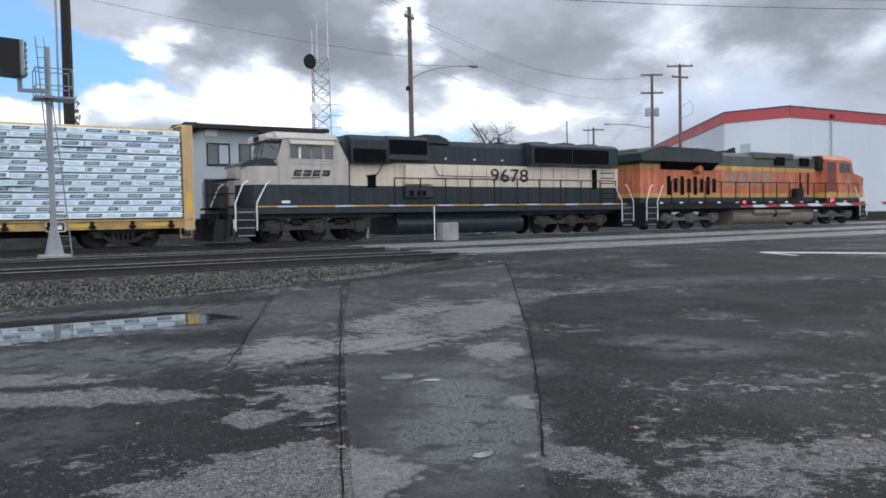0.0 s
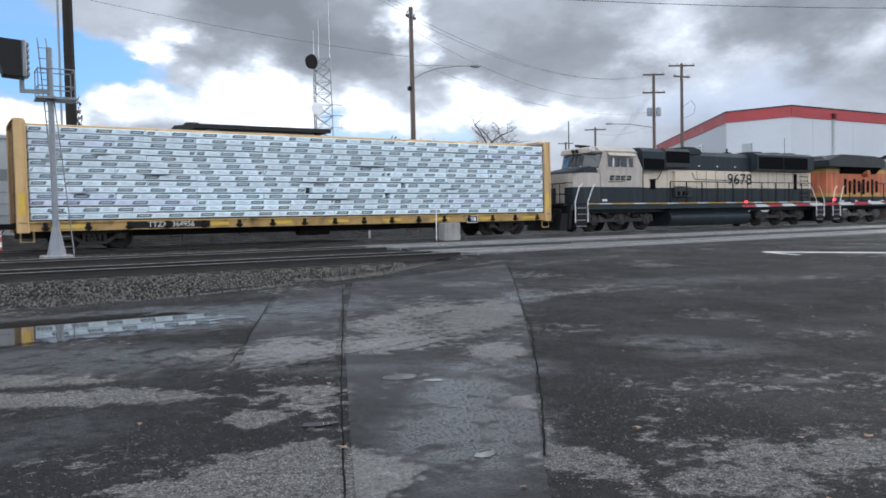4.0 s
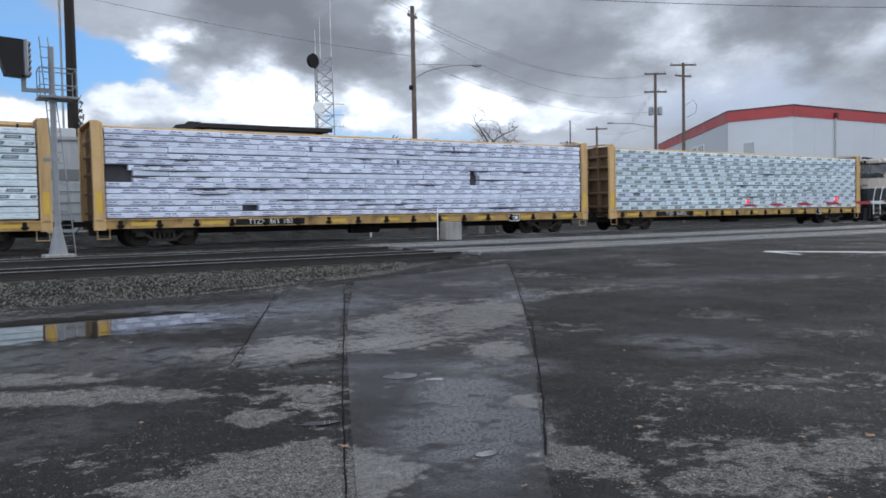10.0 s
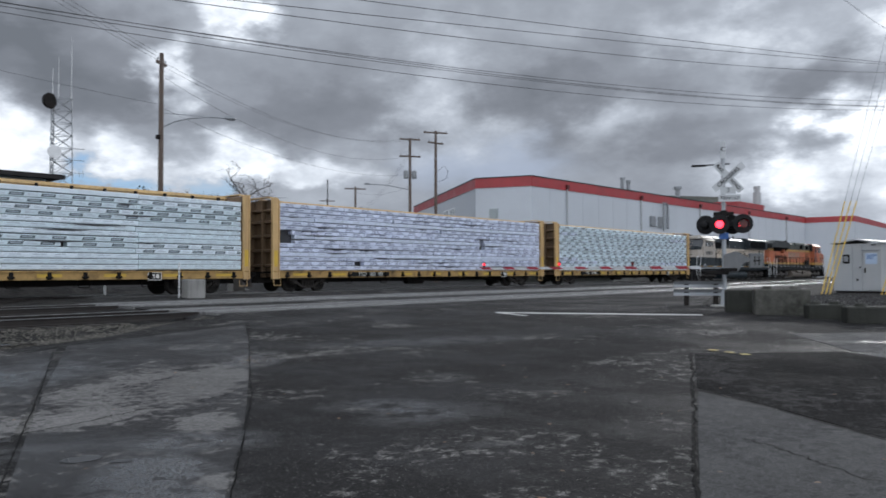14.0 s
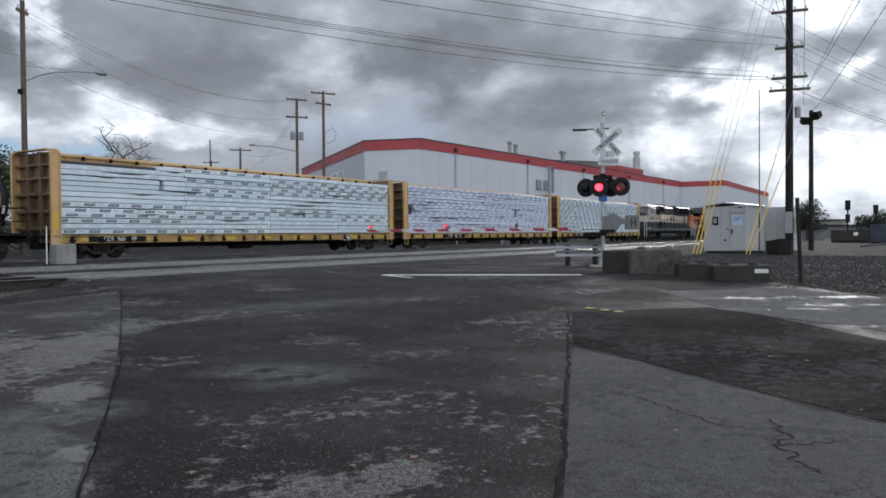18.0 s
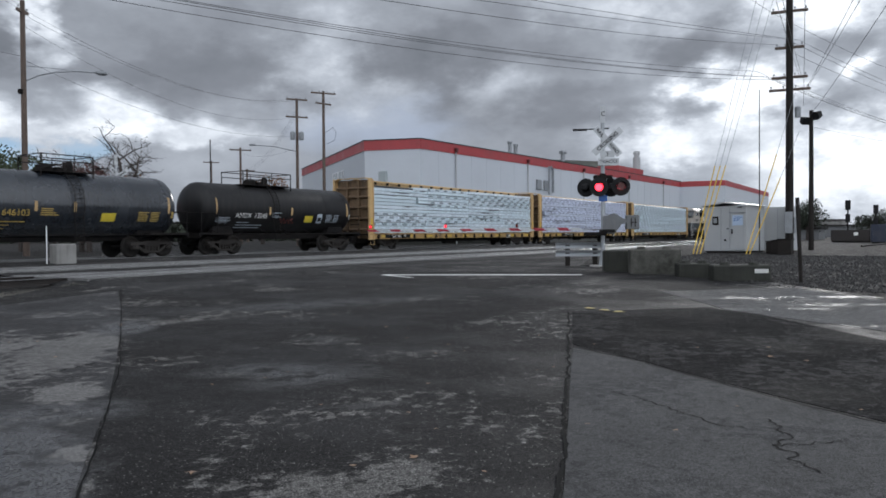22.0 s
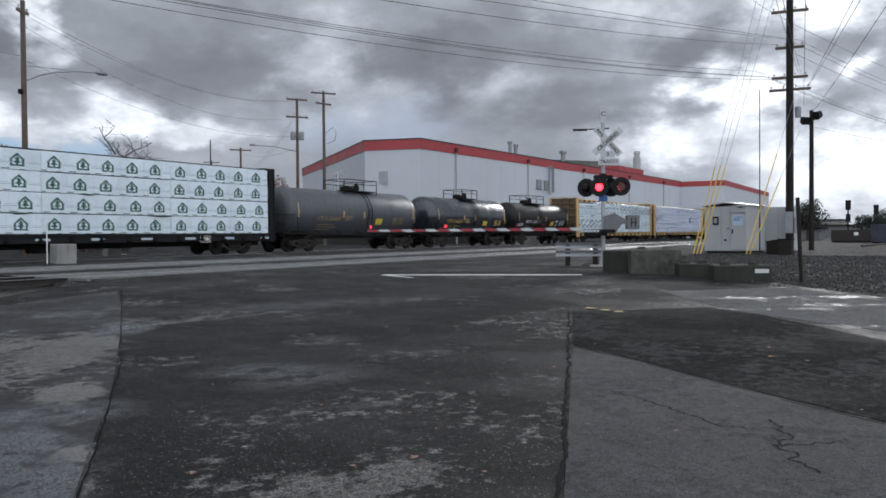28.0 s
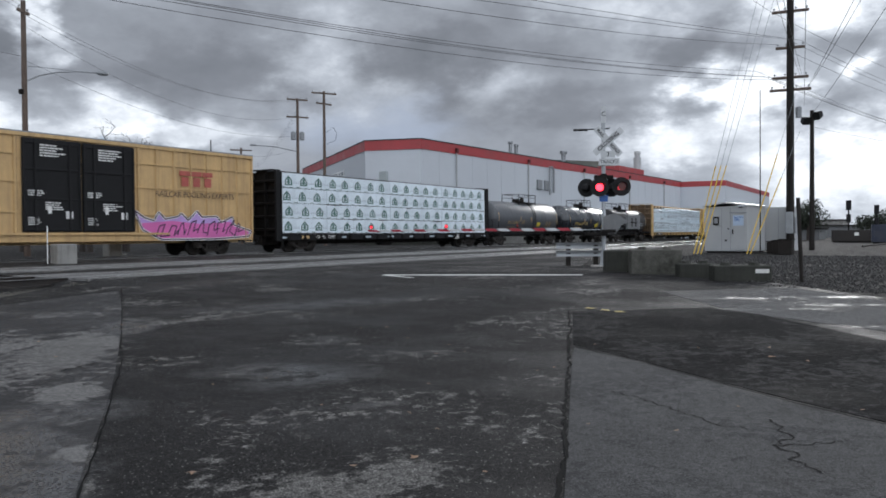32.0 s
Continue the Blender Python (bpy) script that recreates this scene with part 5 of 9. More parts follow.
def tank_car(x_right, length, shell_r, zc, paint, style, text, seed, text_x, placard_x, plat_x):
    """Tank car with sloping saddle ends, top platform, ladder and stub sills."""
    xc = x_right - length / 2
    car = vehicle("tank_car", style, "tank car", xc, "freight cars of the train")
    h = length / 2
    e = 0.62
    prof = [(-h + 0.42, 0.001)]
    for i in range(1, 9):
        a = math.pi / 2 * i / 8
        prof.append((-h + 0.42 + e * (1 - math.cos(a)), shell_r * math.sin(a)))
    prof += [(-x, rr) for x, rr in reversed(prof)]
    shell = Shape().turned(prof, "x", 48, (0, 0, zc))
    tank = part("tank_shell", shell, paint, car, smooth=True)
    for x in (-h + 1.28, -3.15, 3.15, h - 1.28):
        bands = Shape().turned([(x - 0.03, shell_r + 0.001), (x - 0.03, shell_r + 0.008), (x + 0.03, shell_r + 0.008), (x + 0.03, shell_r + 0.001)], "x", 48, (0, 0, zc))
        part("weld_band", bands, paint, tank)
    sill = Shape().box(-h + 0.1, h - 0.1, -0.3, 0.3, 0.72, 1.05, 0.02)
    for d in (-1, 1):
        sill.box(d * (h - 1.1) - 1.05, d * (h - 1.1) + 1.05, -1.35, 1.35, 1.02, 1.08)
        sill.prism([(d * (h - 2.6), 1.05), (d * (h - 1.2), 1.05), (d * (h - 1.3), 1.75), (d * (h - 2.4), 1.5)], -0.9, 0.9)
        sill.box(d * (h - 0.12) - 0.04, d * (h - 0.12) + 0.04, -1.35, 1.35, 0.85, 1.08)
    part("underframe", sill, STEEL_DARK, car)
    rail = Shape().pipe([(-h + 0.2, -1.38, 1.0), (h - 0.2, -1.38, 1.0)], 0.022).pipe([(-h + 0.2, 1.38, 1.0), (h - 0.2, 1.38, 1.0)], 0.022)
    for i in range(7):
        x = -h + 1.2 + i * (length - 2.4) / 6
        rail.pipe([(x, -1.38, 1.0), (x, -0.6, 1.35)], 0.02)
    part("running_rail", rail, STEEL_DARK, car)
    for d in (-1, 1):
        x = d * (h - 0.18)
        end = Shape().pipe([(x, -1.35, 1.05), (x, -1.35, 2.05), (x, 1.35, 2.05), (x, 1.35, 1.05)], 0.02).pipe([(x, -1.35, 1.55), (x, 1.35, 1.55)], 0.018)
        end.pipe([(x, -1.35, 2.05), (x - d * 1.0, -1.35, 2.05), (x - d * 1.0, -1.35, 1.05)], 0.02)
        part("end_handrail", end, STEEL_DARK, car)
    top = zc + shell_r
    half = {1: 1.75, 2: 1.15, 3: 1.6}[seed]
    shift = pose(plat_x, 0, 0)
    plat = Shape().box(-half, half, -0.8, 0.8, top - 0.04, top + 0.0)
    part("top_platform", plat, STEEL_DARK, car, m=shift)
    pr = Shape()
    for y in (-0.8, 0.8):
        pr.pipe([(-half, y, top - 0.25), (-half, y, top + 0.66), (half, y, top + 0.66), (half, y, top - 0.25)], 0.032)
        pr.pipe([(-half, y, top + 0.4), (half, y, top + 0.4)], 0.022).pipe([(0.3, y, top), (0.3, y, top + 0.66)], 0.024)
    pr.pipe([(-half, -0.8, top + 0.66), (-half, 0.8, top + 0.66)], 0.02).pipe([(half, -0.8, top + 0.66), (half, 0.8, top + 0.66)], 0.02)
    part("platform_rail", pr, STEEL_DARK, car, m=shift)
    dome = Shape().turned([(top - 0.1, 0.32), (top + 0.22, 0.32), (top + 0.28, 0.28), (top + 0.28, 0.001)], "z", 20, (-0.55, 0, 0))
    dome.turned([(top - 0.1, 0.18), (top + 0.32, 0.18), (top + 0.5, 0.1)], "z", 16, (0.55, 0, 0)).rod((0.1, -0.35, top - 0.05), (0.1, -0.35, top + 0.4), 0.06)
    dome.rod((-0.9, -0.45, top + 0.1), (-0.2, -0.45, top + 0.3), 0.04).box(-0.15, 0.3, -0.3, 0.2, top - 0.05, top + 0.2, 0.02)
    part("valve_housing", dome, STEEL_DARK, car, m=shift)
    lad = Shape()
    arc = [(0, -(shell_r + 0.1) * math.cos(a), zc + (shell_r + 0.1) * math.sin(a)) for a in [radians(d) for d in range(-20, 86, 15)]]
    arc = [(0, -1.42, 0.62), (0, -1.42, 1.2)] + arc
    for k in (-0.2, 0.2):
        lad.pipe([(k, p[1], p[2]) for p in arc], 0.02)
    for a, b in zip(arc, arc[1:]):
        lad.rod((-0.2, (a[1] + b[1]) / 2, (a[2] + b[2]) / 2), (0.2, (a[1] + b[1]) / 2, (a[2] + b[2]) / 2), 0.015)
        lad.rod((-0.2, a[1], a[2]), (0.2, a[1], a[2]), 0.015)
    part("ladder", lad, STEEL_DARK, car, m=pose(plat_x + 0.1, 0, 0))

    def on_shell(z):
        return -math.sqrt(max(shell_r ** 2 - (z - zc) ** 2, 0.01)) - 0.006
    # curved labels follow the shell
    def decal(x0, x1, z0, z1, mat, name, label=""):
        s = Shape()
        n = 6
        vs = []
        for i in range(n + 1):
            z = z0 + (z1 - z0) * i / n
            vs += [(x0, on_shell(z), z), (x1, on_shell(z), z)]
        s.add(vs, [(2 * i, 2 * i + 1, 2 * i + 3, 2 * i + 2) for i in range(n)])
        return part(name, s, mat, tank, label)
    for x in [-h + 1.25, text_x + 1.3, 0.3, h - 1.2]:
        decal(x - 0.06, x + 0.06, zc - 0.3, zc + (0.45 if abs(x) > h * 0.7 else 0.1), YELLOW_CAR, "reflective_strip")
    px = placard_x
    decal(px - 0.33, px + 0.33, zc - 0.68, zc - 0.32, PLACARD_YELLOW, "hazard_placard", "yellow warning placard")
    r = random.Random(seed)
    ink = {1: WHITE_LETTER, 2: LETTER_YELLOW, 3: TEXT_DULL}[seed]
    if seed == 1:
        sq = decal(px + 0.7, px + 1.1, zc - 0.72, zc - 0.2, MARK_PALE, "notice", "white square test notice")
        decal_b = decal(px + 0.77, px + 1.03, zc - 0.62, zc - 0.4, TANK_BLACK, "notice_field")
        decal_b.location.y -= 0.004
    for i in range(6):
        decal(px + 1.45, px + 2.0 + r.uniform(-0.12, 0), zc - 0.28 - i * 0.075, zc - 0.248 - i * 0.075, MARK_PALE if seed == 1 else ink, "stencil_line")
        decal(px + 2.1, px + 2.6 + r.uniform(-0.12, 0), zc - 0.28 - i * 0.075, zc - 0.248 - i * 0.075, MARK_PALE if seed == 1 else ink, "stencil_line")
    for i in range(4):
        decal(text_x + 1.5, text_x + r.uniform(1.85, 2.25), zc - 0.22 - i * 0.08, zc - 0.185 - i * 0.08, MARK_PALE if seed == 1 else ink, "stencil_line")
    for i in range(3):
        decal(text_x - 0.9, text_x - 0.9 + r.uniform(0.5, 1.9), zc - 0.74 - i * 0.13, zc - 0.705 - i * 0.13, MARK_PALE if seed == 1 else ink, "stencil_line")
    decal(h - 1.05, h - 0.95, zc - 0.5, zc - 0.2, ink, "stencil_line")
    if text:
        zt = zc - 0.38
        tilt = math.degrees(math.asin((zt - zc) / shell_r))
        lettering(text, 0.37, ink, tank, pose(text_x, on_shell(zt) - 0.02, zt, 90 - tilt, 0, 0))
    if seed == 1:
        def spray(name, pts, w, mat, label):
            s = Shape().pipe([(x, on_shell(z) - 0.004, z) for x, z in pts], w, 4)
            part(name, s, mat, tank, label)
        gx, loops = text_x - 2.25, []
        for i in range(7):
            c = gx + i * 0.13
            loops += [(c + 0.075 * math.cos(q), zc - 0.60 + (0.10 + 0.03 * (i % 3)) * math.sin(q) + 0.03 * math.sin(i * 2.3)) for q in [2.6 - 0.55 * j for j in range(10)]]
        spray("graffiti", loops, 0.010, MARK_PALE, "pale sprayed scribble")
        gx = placard_x - 2.3
        spray("graffiti", [(gx + 0.09 * i + 0.05 * math.sin(i * 2.9), zc - 0.62 + 0.16 * math.sin(i * 1.9)) for i in range(14)], 0.013, RED_SPRAY, "faint red sprayed scribble")
    for d in (-1, 1):
        coupler(car, d * (h - 0.32), d)
        freight_truck(car, d * (h - 1.9))
    return car


tank_car(-64.4, 12.4, 1.28, 2.32, TANK_BLACK, "sooty black tank car with white stencils and graffiti", "AMDX  13245", 1, -2.65, 1.7, -1.05)
tank_car(-77.3, 12.2, 1.38, 2.24, TANK_GREY, "satin charcoal tank car with yellow lettering", "UTLX 646103", 2, -2.65, 1.85, 0.35)
tank_car(-90.3, 13.5, 1.40, 2.24, TANK_PALE, "dusty grey tank car with faded lettering", "UTLX 554547", 3, -2.95, 1.85, 0.7)


def boxcar(x_right, length):
    xc = x_right - length / 2
    car = vehicle("boxcar", "tall yellow boxcar with black plug doors and sprayed graffiti", "boxcar", xc, "freight cars of the train")
    h, top, bot = length / 2, 4.95, 1.0
    part("body", Shape().box(-h, h, -1.42, 1.42, bot, top), YELLOW_CAR, car)
    roof = Shape().prism([(-1.5, top), (1.5, top), (1.5, top + 0.06), (0, top + 0.22), (-1.5, top + 0.06)], -h - 0.05, h + 0.05, "x")
    part("roof", roof, GALV, car)
    part("eave_rail", Shape().box(-h - 0.03, h + 0.03, -1.5, -1.42, top - 0.14, top + 0.02, 0.01).box(-h - 0.03, h + 0.03, 1.42, 1.5, top - 0.14, top + 0.02, 0.01), YELLOW_CAR, car)
    sill = Shape().box(-h, h, -1.46, -1.38, 0.72, 1.08, 0.01).box(-h, h, 1.38, 1.46, 0.72, 1.08, 0.01).box(-h, h, -0.4, 0.4, 0.6, 1.0)
    part("side_sill", sill, YELLOW_CAR, car)
    rib = shared("boxrib", lambda: Shape().prism([(-0.07, -1.42), (-0.04, -1.5), (0.04, -1.5), (0.07, -1.42)], 1.08, top - 0.14, "z").mesh("side_post", YELLOW_CAR))
    d0, d1 = h - 7.0 - 4.95, h - 7.0
    x = d1 + 0.25
    while x < h:
        put("side_post", rib, car, pose(x, 0, 0))
        x += 0.96
    x = d0 - 0.25
    while x > -h:
        put("side_post", rib, car, pose(x, 0, 0))
        x -= 0.96
    # strips beside the posts: their shade drawn as a darker colour
    edge = shared("ribedge", lambda: Shape().box(0.075, 0.1, -1.426, -1.42, 1.1, top - 0.14).mesh("weld_seam", RIB_SHADE))
    spots = [d1 + 0.25 + 0.96 * i for i in range(8) if d1 + 0.25 + 0.96 * i < h - 0.2] + [d0 - 0.25 - 0.96 * i for i in range(8) if d0 - 0.25 - 0.96 * i > -h]
    for q in spots:
        put("weld_seam", edge, car, pose(q, 0, 0))
    part("side_belt", Shape().box(d1 + 0.1, h, -1.475, -1.42, 3.05, 3.11).box(d1 + 0.1, h, -1.475, -1.42, 4.1, 4.16).box(-h, d0 - 0.1, -1.475, -1.42, 3.05, 3.11).box(-h, d0 - 0.1, -1.475, -1.42, 4.1, 4.16).box(-h, d0 - 0.1, -1.475, -1.42, 1.86, 1.92).box(d1 + 0.1, h, -1.475, -1.42, 1.86, 1.92), YELLOW_CAR, car)
    corner = Shape().box(h - 0.1, h + 0.02, -1.47, -1.3, 0.8, top, 0.01).box(-h - 0.02, -h + 0.1, -1.47, -1.3, 0.8, top, 0.01)
    part("corner_post", corner, YELLOW_CAR, car)
    lad = Shape()
    for k in (h - 0.12, h - 0.55):
        lad.pipe([(k, -1.53, 0.6), (k, -1.53, 2.9)], 0.02)
    for i in range(7):
        lad.rod((h - 0.12, -1.53, 0.62 + i * 0.36), (h - 0.55, -1.53, 0.62 + i * 0.36), 0.015)
    part("side_ladder", lad, YELLOW_CAR, car)
    mid = (d0 + d1) / 2
    for a, b, sd in ((d0, mid - 0.04, 1), (mid + 0.04, d1, 2)):
        dr = part("plug_door", Shape().box(a, b, -1.52, -1.44, 1.12, top - 0.18, 0.02), BLACK_PAINT, car, "black corrugated plug door")
        s = Shape()
        for z in (1.22, 2.42, 3.58, 4.6):
            s.box(a + 0.04, b - 0.04, -1.56, -1.515, z - 0.04, z + 0.04, 0.01)
        for x in (a + 0.5, b - 0.5, a + 0.06, b - 0.06):
            s.box(x - 0.045, x + 0.045, -1.58, -1.515, 1.15, top - 0.22, 0.01)
        part("door_rod", s, BLACK_PAINT, dr)
        bars(dr, a + 0.7, -1.55, 4.55, 5, 1.1, 0.06, WHITE_LETTER, sd)
        bars(dr, a + 0.2, -1.55, 2.75, 3, 0.7, 0.05, WHITE_LETTER, sd + 4)
        bars(dr, a + 0.9, -1.55, 2.3, 4, 0.9, 0.05, WHITE_LETTER, sd + 6)
        bars(dr, a + 0.2, -1.55, 1.7, 4, 0.5, 0.05, WHITE_LETTER, sd + 9)
        part("notice", Shape().box(a + 1.75, a + 2.05, -1.555, -1.545, 1.65, 1.95).box(a + 1.0, a + 1.14, -1.555, -1.545, 1.85, 2.15), WHITE_LETTER, dr)
    part("door_track", Shape().box(d0 - 1.8, d1 + 1.8, -1.56, -1.44, 1.0, 1.09), YELLOW_CAR, car)
    lettering("RAILCAR POOLING EXPERTS", 0.36, MARK_RUST, car, SIDE(d1 + 3.4, -1.505, 2.83), "faded dark red slogan")
    logo = Shape()
    for c in (d1 + 2.75, d1 + 3.42, d1 + 4.09):
        logo.prism([(c - 0.3, 3.72), (c + 0.3, 3.72), (c + 0.3, 3.94), (c - 0.3, 3.94)], -1.505, -1.48).prism([(c - 0.2, 3.24), (c + 0.2, 3.24), (c + 0.2, 3.66), (c - 0.2, 3.66)], -1.505, -1.48)
    part("faded_emblem", logo, RED_FADED, car, "faded red block emblem")
    g = random.Random(3)
    base = Shape()
    x0, x1 = d1 + 0.0, h - 0.3
    outline = [(x0, 2.35), (x0 + 0.5, 1.95), (x0 + 1.0, 1.8), (x0 + 1.25, 2.3), (x0 + 1.6, 1.9), (x0 + 2.3, 2.05), (x0 + 2.5, 2.25), (x0 + 2.9, 1.85), (x0 + 3.4, 2.4), (x0 + 3.7, 2.05), (x0 + 4.6, 2.1), (x0 + 4.9, 1.75), (x0 + 5.6, 2.1), (x0 + 5.7, 1.6), (x1 + 0.2, 1.2), (x1, 0.9), (x0 + 4.5, 0.75), (x0 + 1.4, 0.75), (x0 + 0.4, 1.3)]
    outline = [(u, 0.78 + (w - 0.75) * 0.8) for u, w in outline]
    part("graffiti", Shape().prism(outline, -1.503, -1.498), LILAC, car, "pink and lilac sprayed lettering shapes")
    low = [(x0 + 0.3, 1.5), (x0 + 2, 1.62), (x0 + 3.6, 1.5), (x0 + 5.4, 1.6), (x1, 1.2), (x1 - 0.1, 0.92), (x0 + 4.5, 0.77), (x0 + 1.45, 0.77), (x0 + 0.5, 1.25)]
    part("graffiti_fill", Shape().prism(low, -1.507, -1.503), PINK, car)
    lines = Shape()

    def stroke(pts, w):
        for p, q in zip(pts, pts[1:]):
            d = Vector((q[0] - p[0], q[1] - p[1])).normalized() * w
            lines.prism([(p[0] - d.y, p[1] + d.x), (q[0] - d.y, q[1] + d.x), (q[0] + d.y, q[1] - d.x), (p[0] + d.y, p[1] - d.x)], -1.511, -1.507)
    dark, lines = lines, Shape()
    stroke(outline + outline[:1], 0.06)
    part("graffiti_edge", lines, WHITE_LETTER, car).location.y = 0.002
    lines = dark
    stroke(outline + outline[:1], 0.03)
    for i in range(9):
        c = x0 + 1.1 + i * 0.58
        stroke([(c, g.uniform(0.85, 1.1)), (c + g.uniform(0.05, 0.3), g.uniform(1.25, 1.6)), (c + g.uniform(0.35, 0.6), g.uniform(1.1, 1.7)), (c + g.uniform(0.2, 0.5), g.uniform(0.9, 1.2)), (c + g.uniform(0.5, 0.8), g.uniform(0.85, 1.3))], 0.03)
    part("graffiti_outline", lines, SPRAY_DARK, car)
    for d in (-1, 1):
        coupler(car, d * (h + 0.35), d)
        freight_truck(car, d * (h - 2.3))
    return car


# shaded yellow for the strips beside the boxcar posts
RIB_SHADE = material("rib_shade_brown", (0.22, 0.135, 0.07), 0.7, 0, 0.3, 3, 30, 0.1)
MARK_RUST = material("dull_dark_lettering", (0.09, 0.055, 0.04), 0.5, 0, 0.2, 3, 40, 0.0)
RED_FADED = material("faded_red_lettering", (0.38, 0.09, 0.07), 0.5, 0, 0.2, 3, 40, 0.0)
boxcar(-129.2, 19.0)


# ---- locomotives ----
def slanted_blocks(parent, x, y, z, w, h, mat, name="emblem", label="dark slanted block emblem over a bar"):
    """A railway's emblem as plain shapes: four slanted blocks over a bar."""
    s = Shape()
    k = w / 4
    for i in range(4):
        a = x + i * k
        t = h * 0.36
        s.prism([(a, z), (a + k * 0.8, z), (a + k * 0.8 + t * 0.3, z + t), (a + t * 0.3, z + t)], y - 0.003, y)
        s.prism([(a + h * 0.3 - t * 0.3, z + h - t), (a + k * 0.8 + h * 0.3 - t * 0.3, z + h - t), (a + k * 0.8 + h * 0.3, z + h), (a + h * 0.3, z + h)], y - 0.003, y)
        s.prism([(a + h * 0.12, z + h * 0.42), (a + k * 0.7 + h * 0.12, z + h * 0.42), (a + k * 0.7 + h * 0.17, z + h * 0.58), (a + h * 0.17, z + h * 0.58)], y - 0.0032, y)
        b = a + (k * 0.6 if i % 2 else 0.0)
        s.prism([(b, z), (b + t, z), (b + t + h * 0.3, z + h), (b + h * 0.3, z + h)], y - 0.0035, y)
    s.prism([(x - w * 0.06, z - h * 0.42), (x + w * 0.72, z - h * 0.3), (x + w * 0.74, z - h * 0.16), (x - w * 0.02, z - h * 0.22)], y - 0.003, y)
    return part(name, s, mat, parent, label)


def handrail(parent, xs, y, z0, z1, mat):
    for x in xs:
        post = shared(("stanchion", round(z1 - z0, 2), mat.name), lambda: Shape().rod((0, 0, 0), (0, 0, z1 - z0), 0.034, n=8).box(-0.05, 0.05, -0.05, 0.03, 0, 0.12).mesh("stanchion", mat))
        put("stanchion", post, parent, pose(x, y, z0))
    part("handrail", Shape().pipe([(x, y, z1) for x in xs], 0.026), mat, parent)


def end_steps(parent, x, d, mat=ALU_PAINT):
    """Corner step well with grab rails; d: the way the end looks."""
    for sy in (-1, 1):
        s = Shape().box(x - 0.35, x + 0.35, sy * 1.5 - 0.25 * (sy > 0), sy * 1.5 + 0.25 * (sy < 0), 0.25, 1.2)
        well = part("step_well", s, BLACK_PAINT, parent)
        for i in range(4):
            part("step", Shape().box(x - 0.33, x + 0.33, sy * 1.5 - 0.06, sy * 1.5 + 0.06, 0.3 + i * 0.3, 0.325 + i * 0.3), mat, well)
        rails = Shape()
        for k in (-0.42, 0.42):
            rails.pipe([(x + k, sy * 1.55, 0.5), (x + k, sy * 1.55, 1.55), (x + k - d * 0.42 * (1 if k * d < 0 else 0.8), sy * 1.5, 2.3), (x + k - d * 0.55, sy * 1.5, 2.42)], 0.022)
        part("grab_rail", rails, TRIM_WHITE, parent)


def underside(loco, half, front, fuel, fuel_mat):
    for d in (-1, 1):
        coupler(loco, d * (half - 0.3), d)
        pilot = Shape().prism([(d * (half - 0.75), 1.35), (d * (half - 0.6), 1.35), (d * (half - 0.45), 0.2), (d * (half - 0.6), 0.2)], -1.45, 1.45)
        part("pilot_plate", pilot, BLACK_PAINT, loco)
    tank = Shape().prism([(-1.28, 1.02), (1.28, 1.02)] + [(1.0 + 0.36 * math.cos(q), 0.6 + (0.32 if math.sin(q) > 0 else 0.44) * math.sin(q)) for q in [radians(60 - 15 * i) for i in range(11)]] + [(-1.0 - 0.36 * math.cos(q), 0.6 + (0.32 if math.sin(q) > 0 else 0.44) * math.sin(q)) for q in [radians(-90 + 15 * i) for i in range(11)]], fuel[0], fuel[1], "x")
    ft = part("fuel_tank", tank, fuel_mat, loco)
    return ft


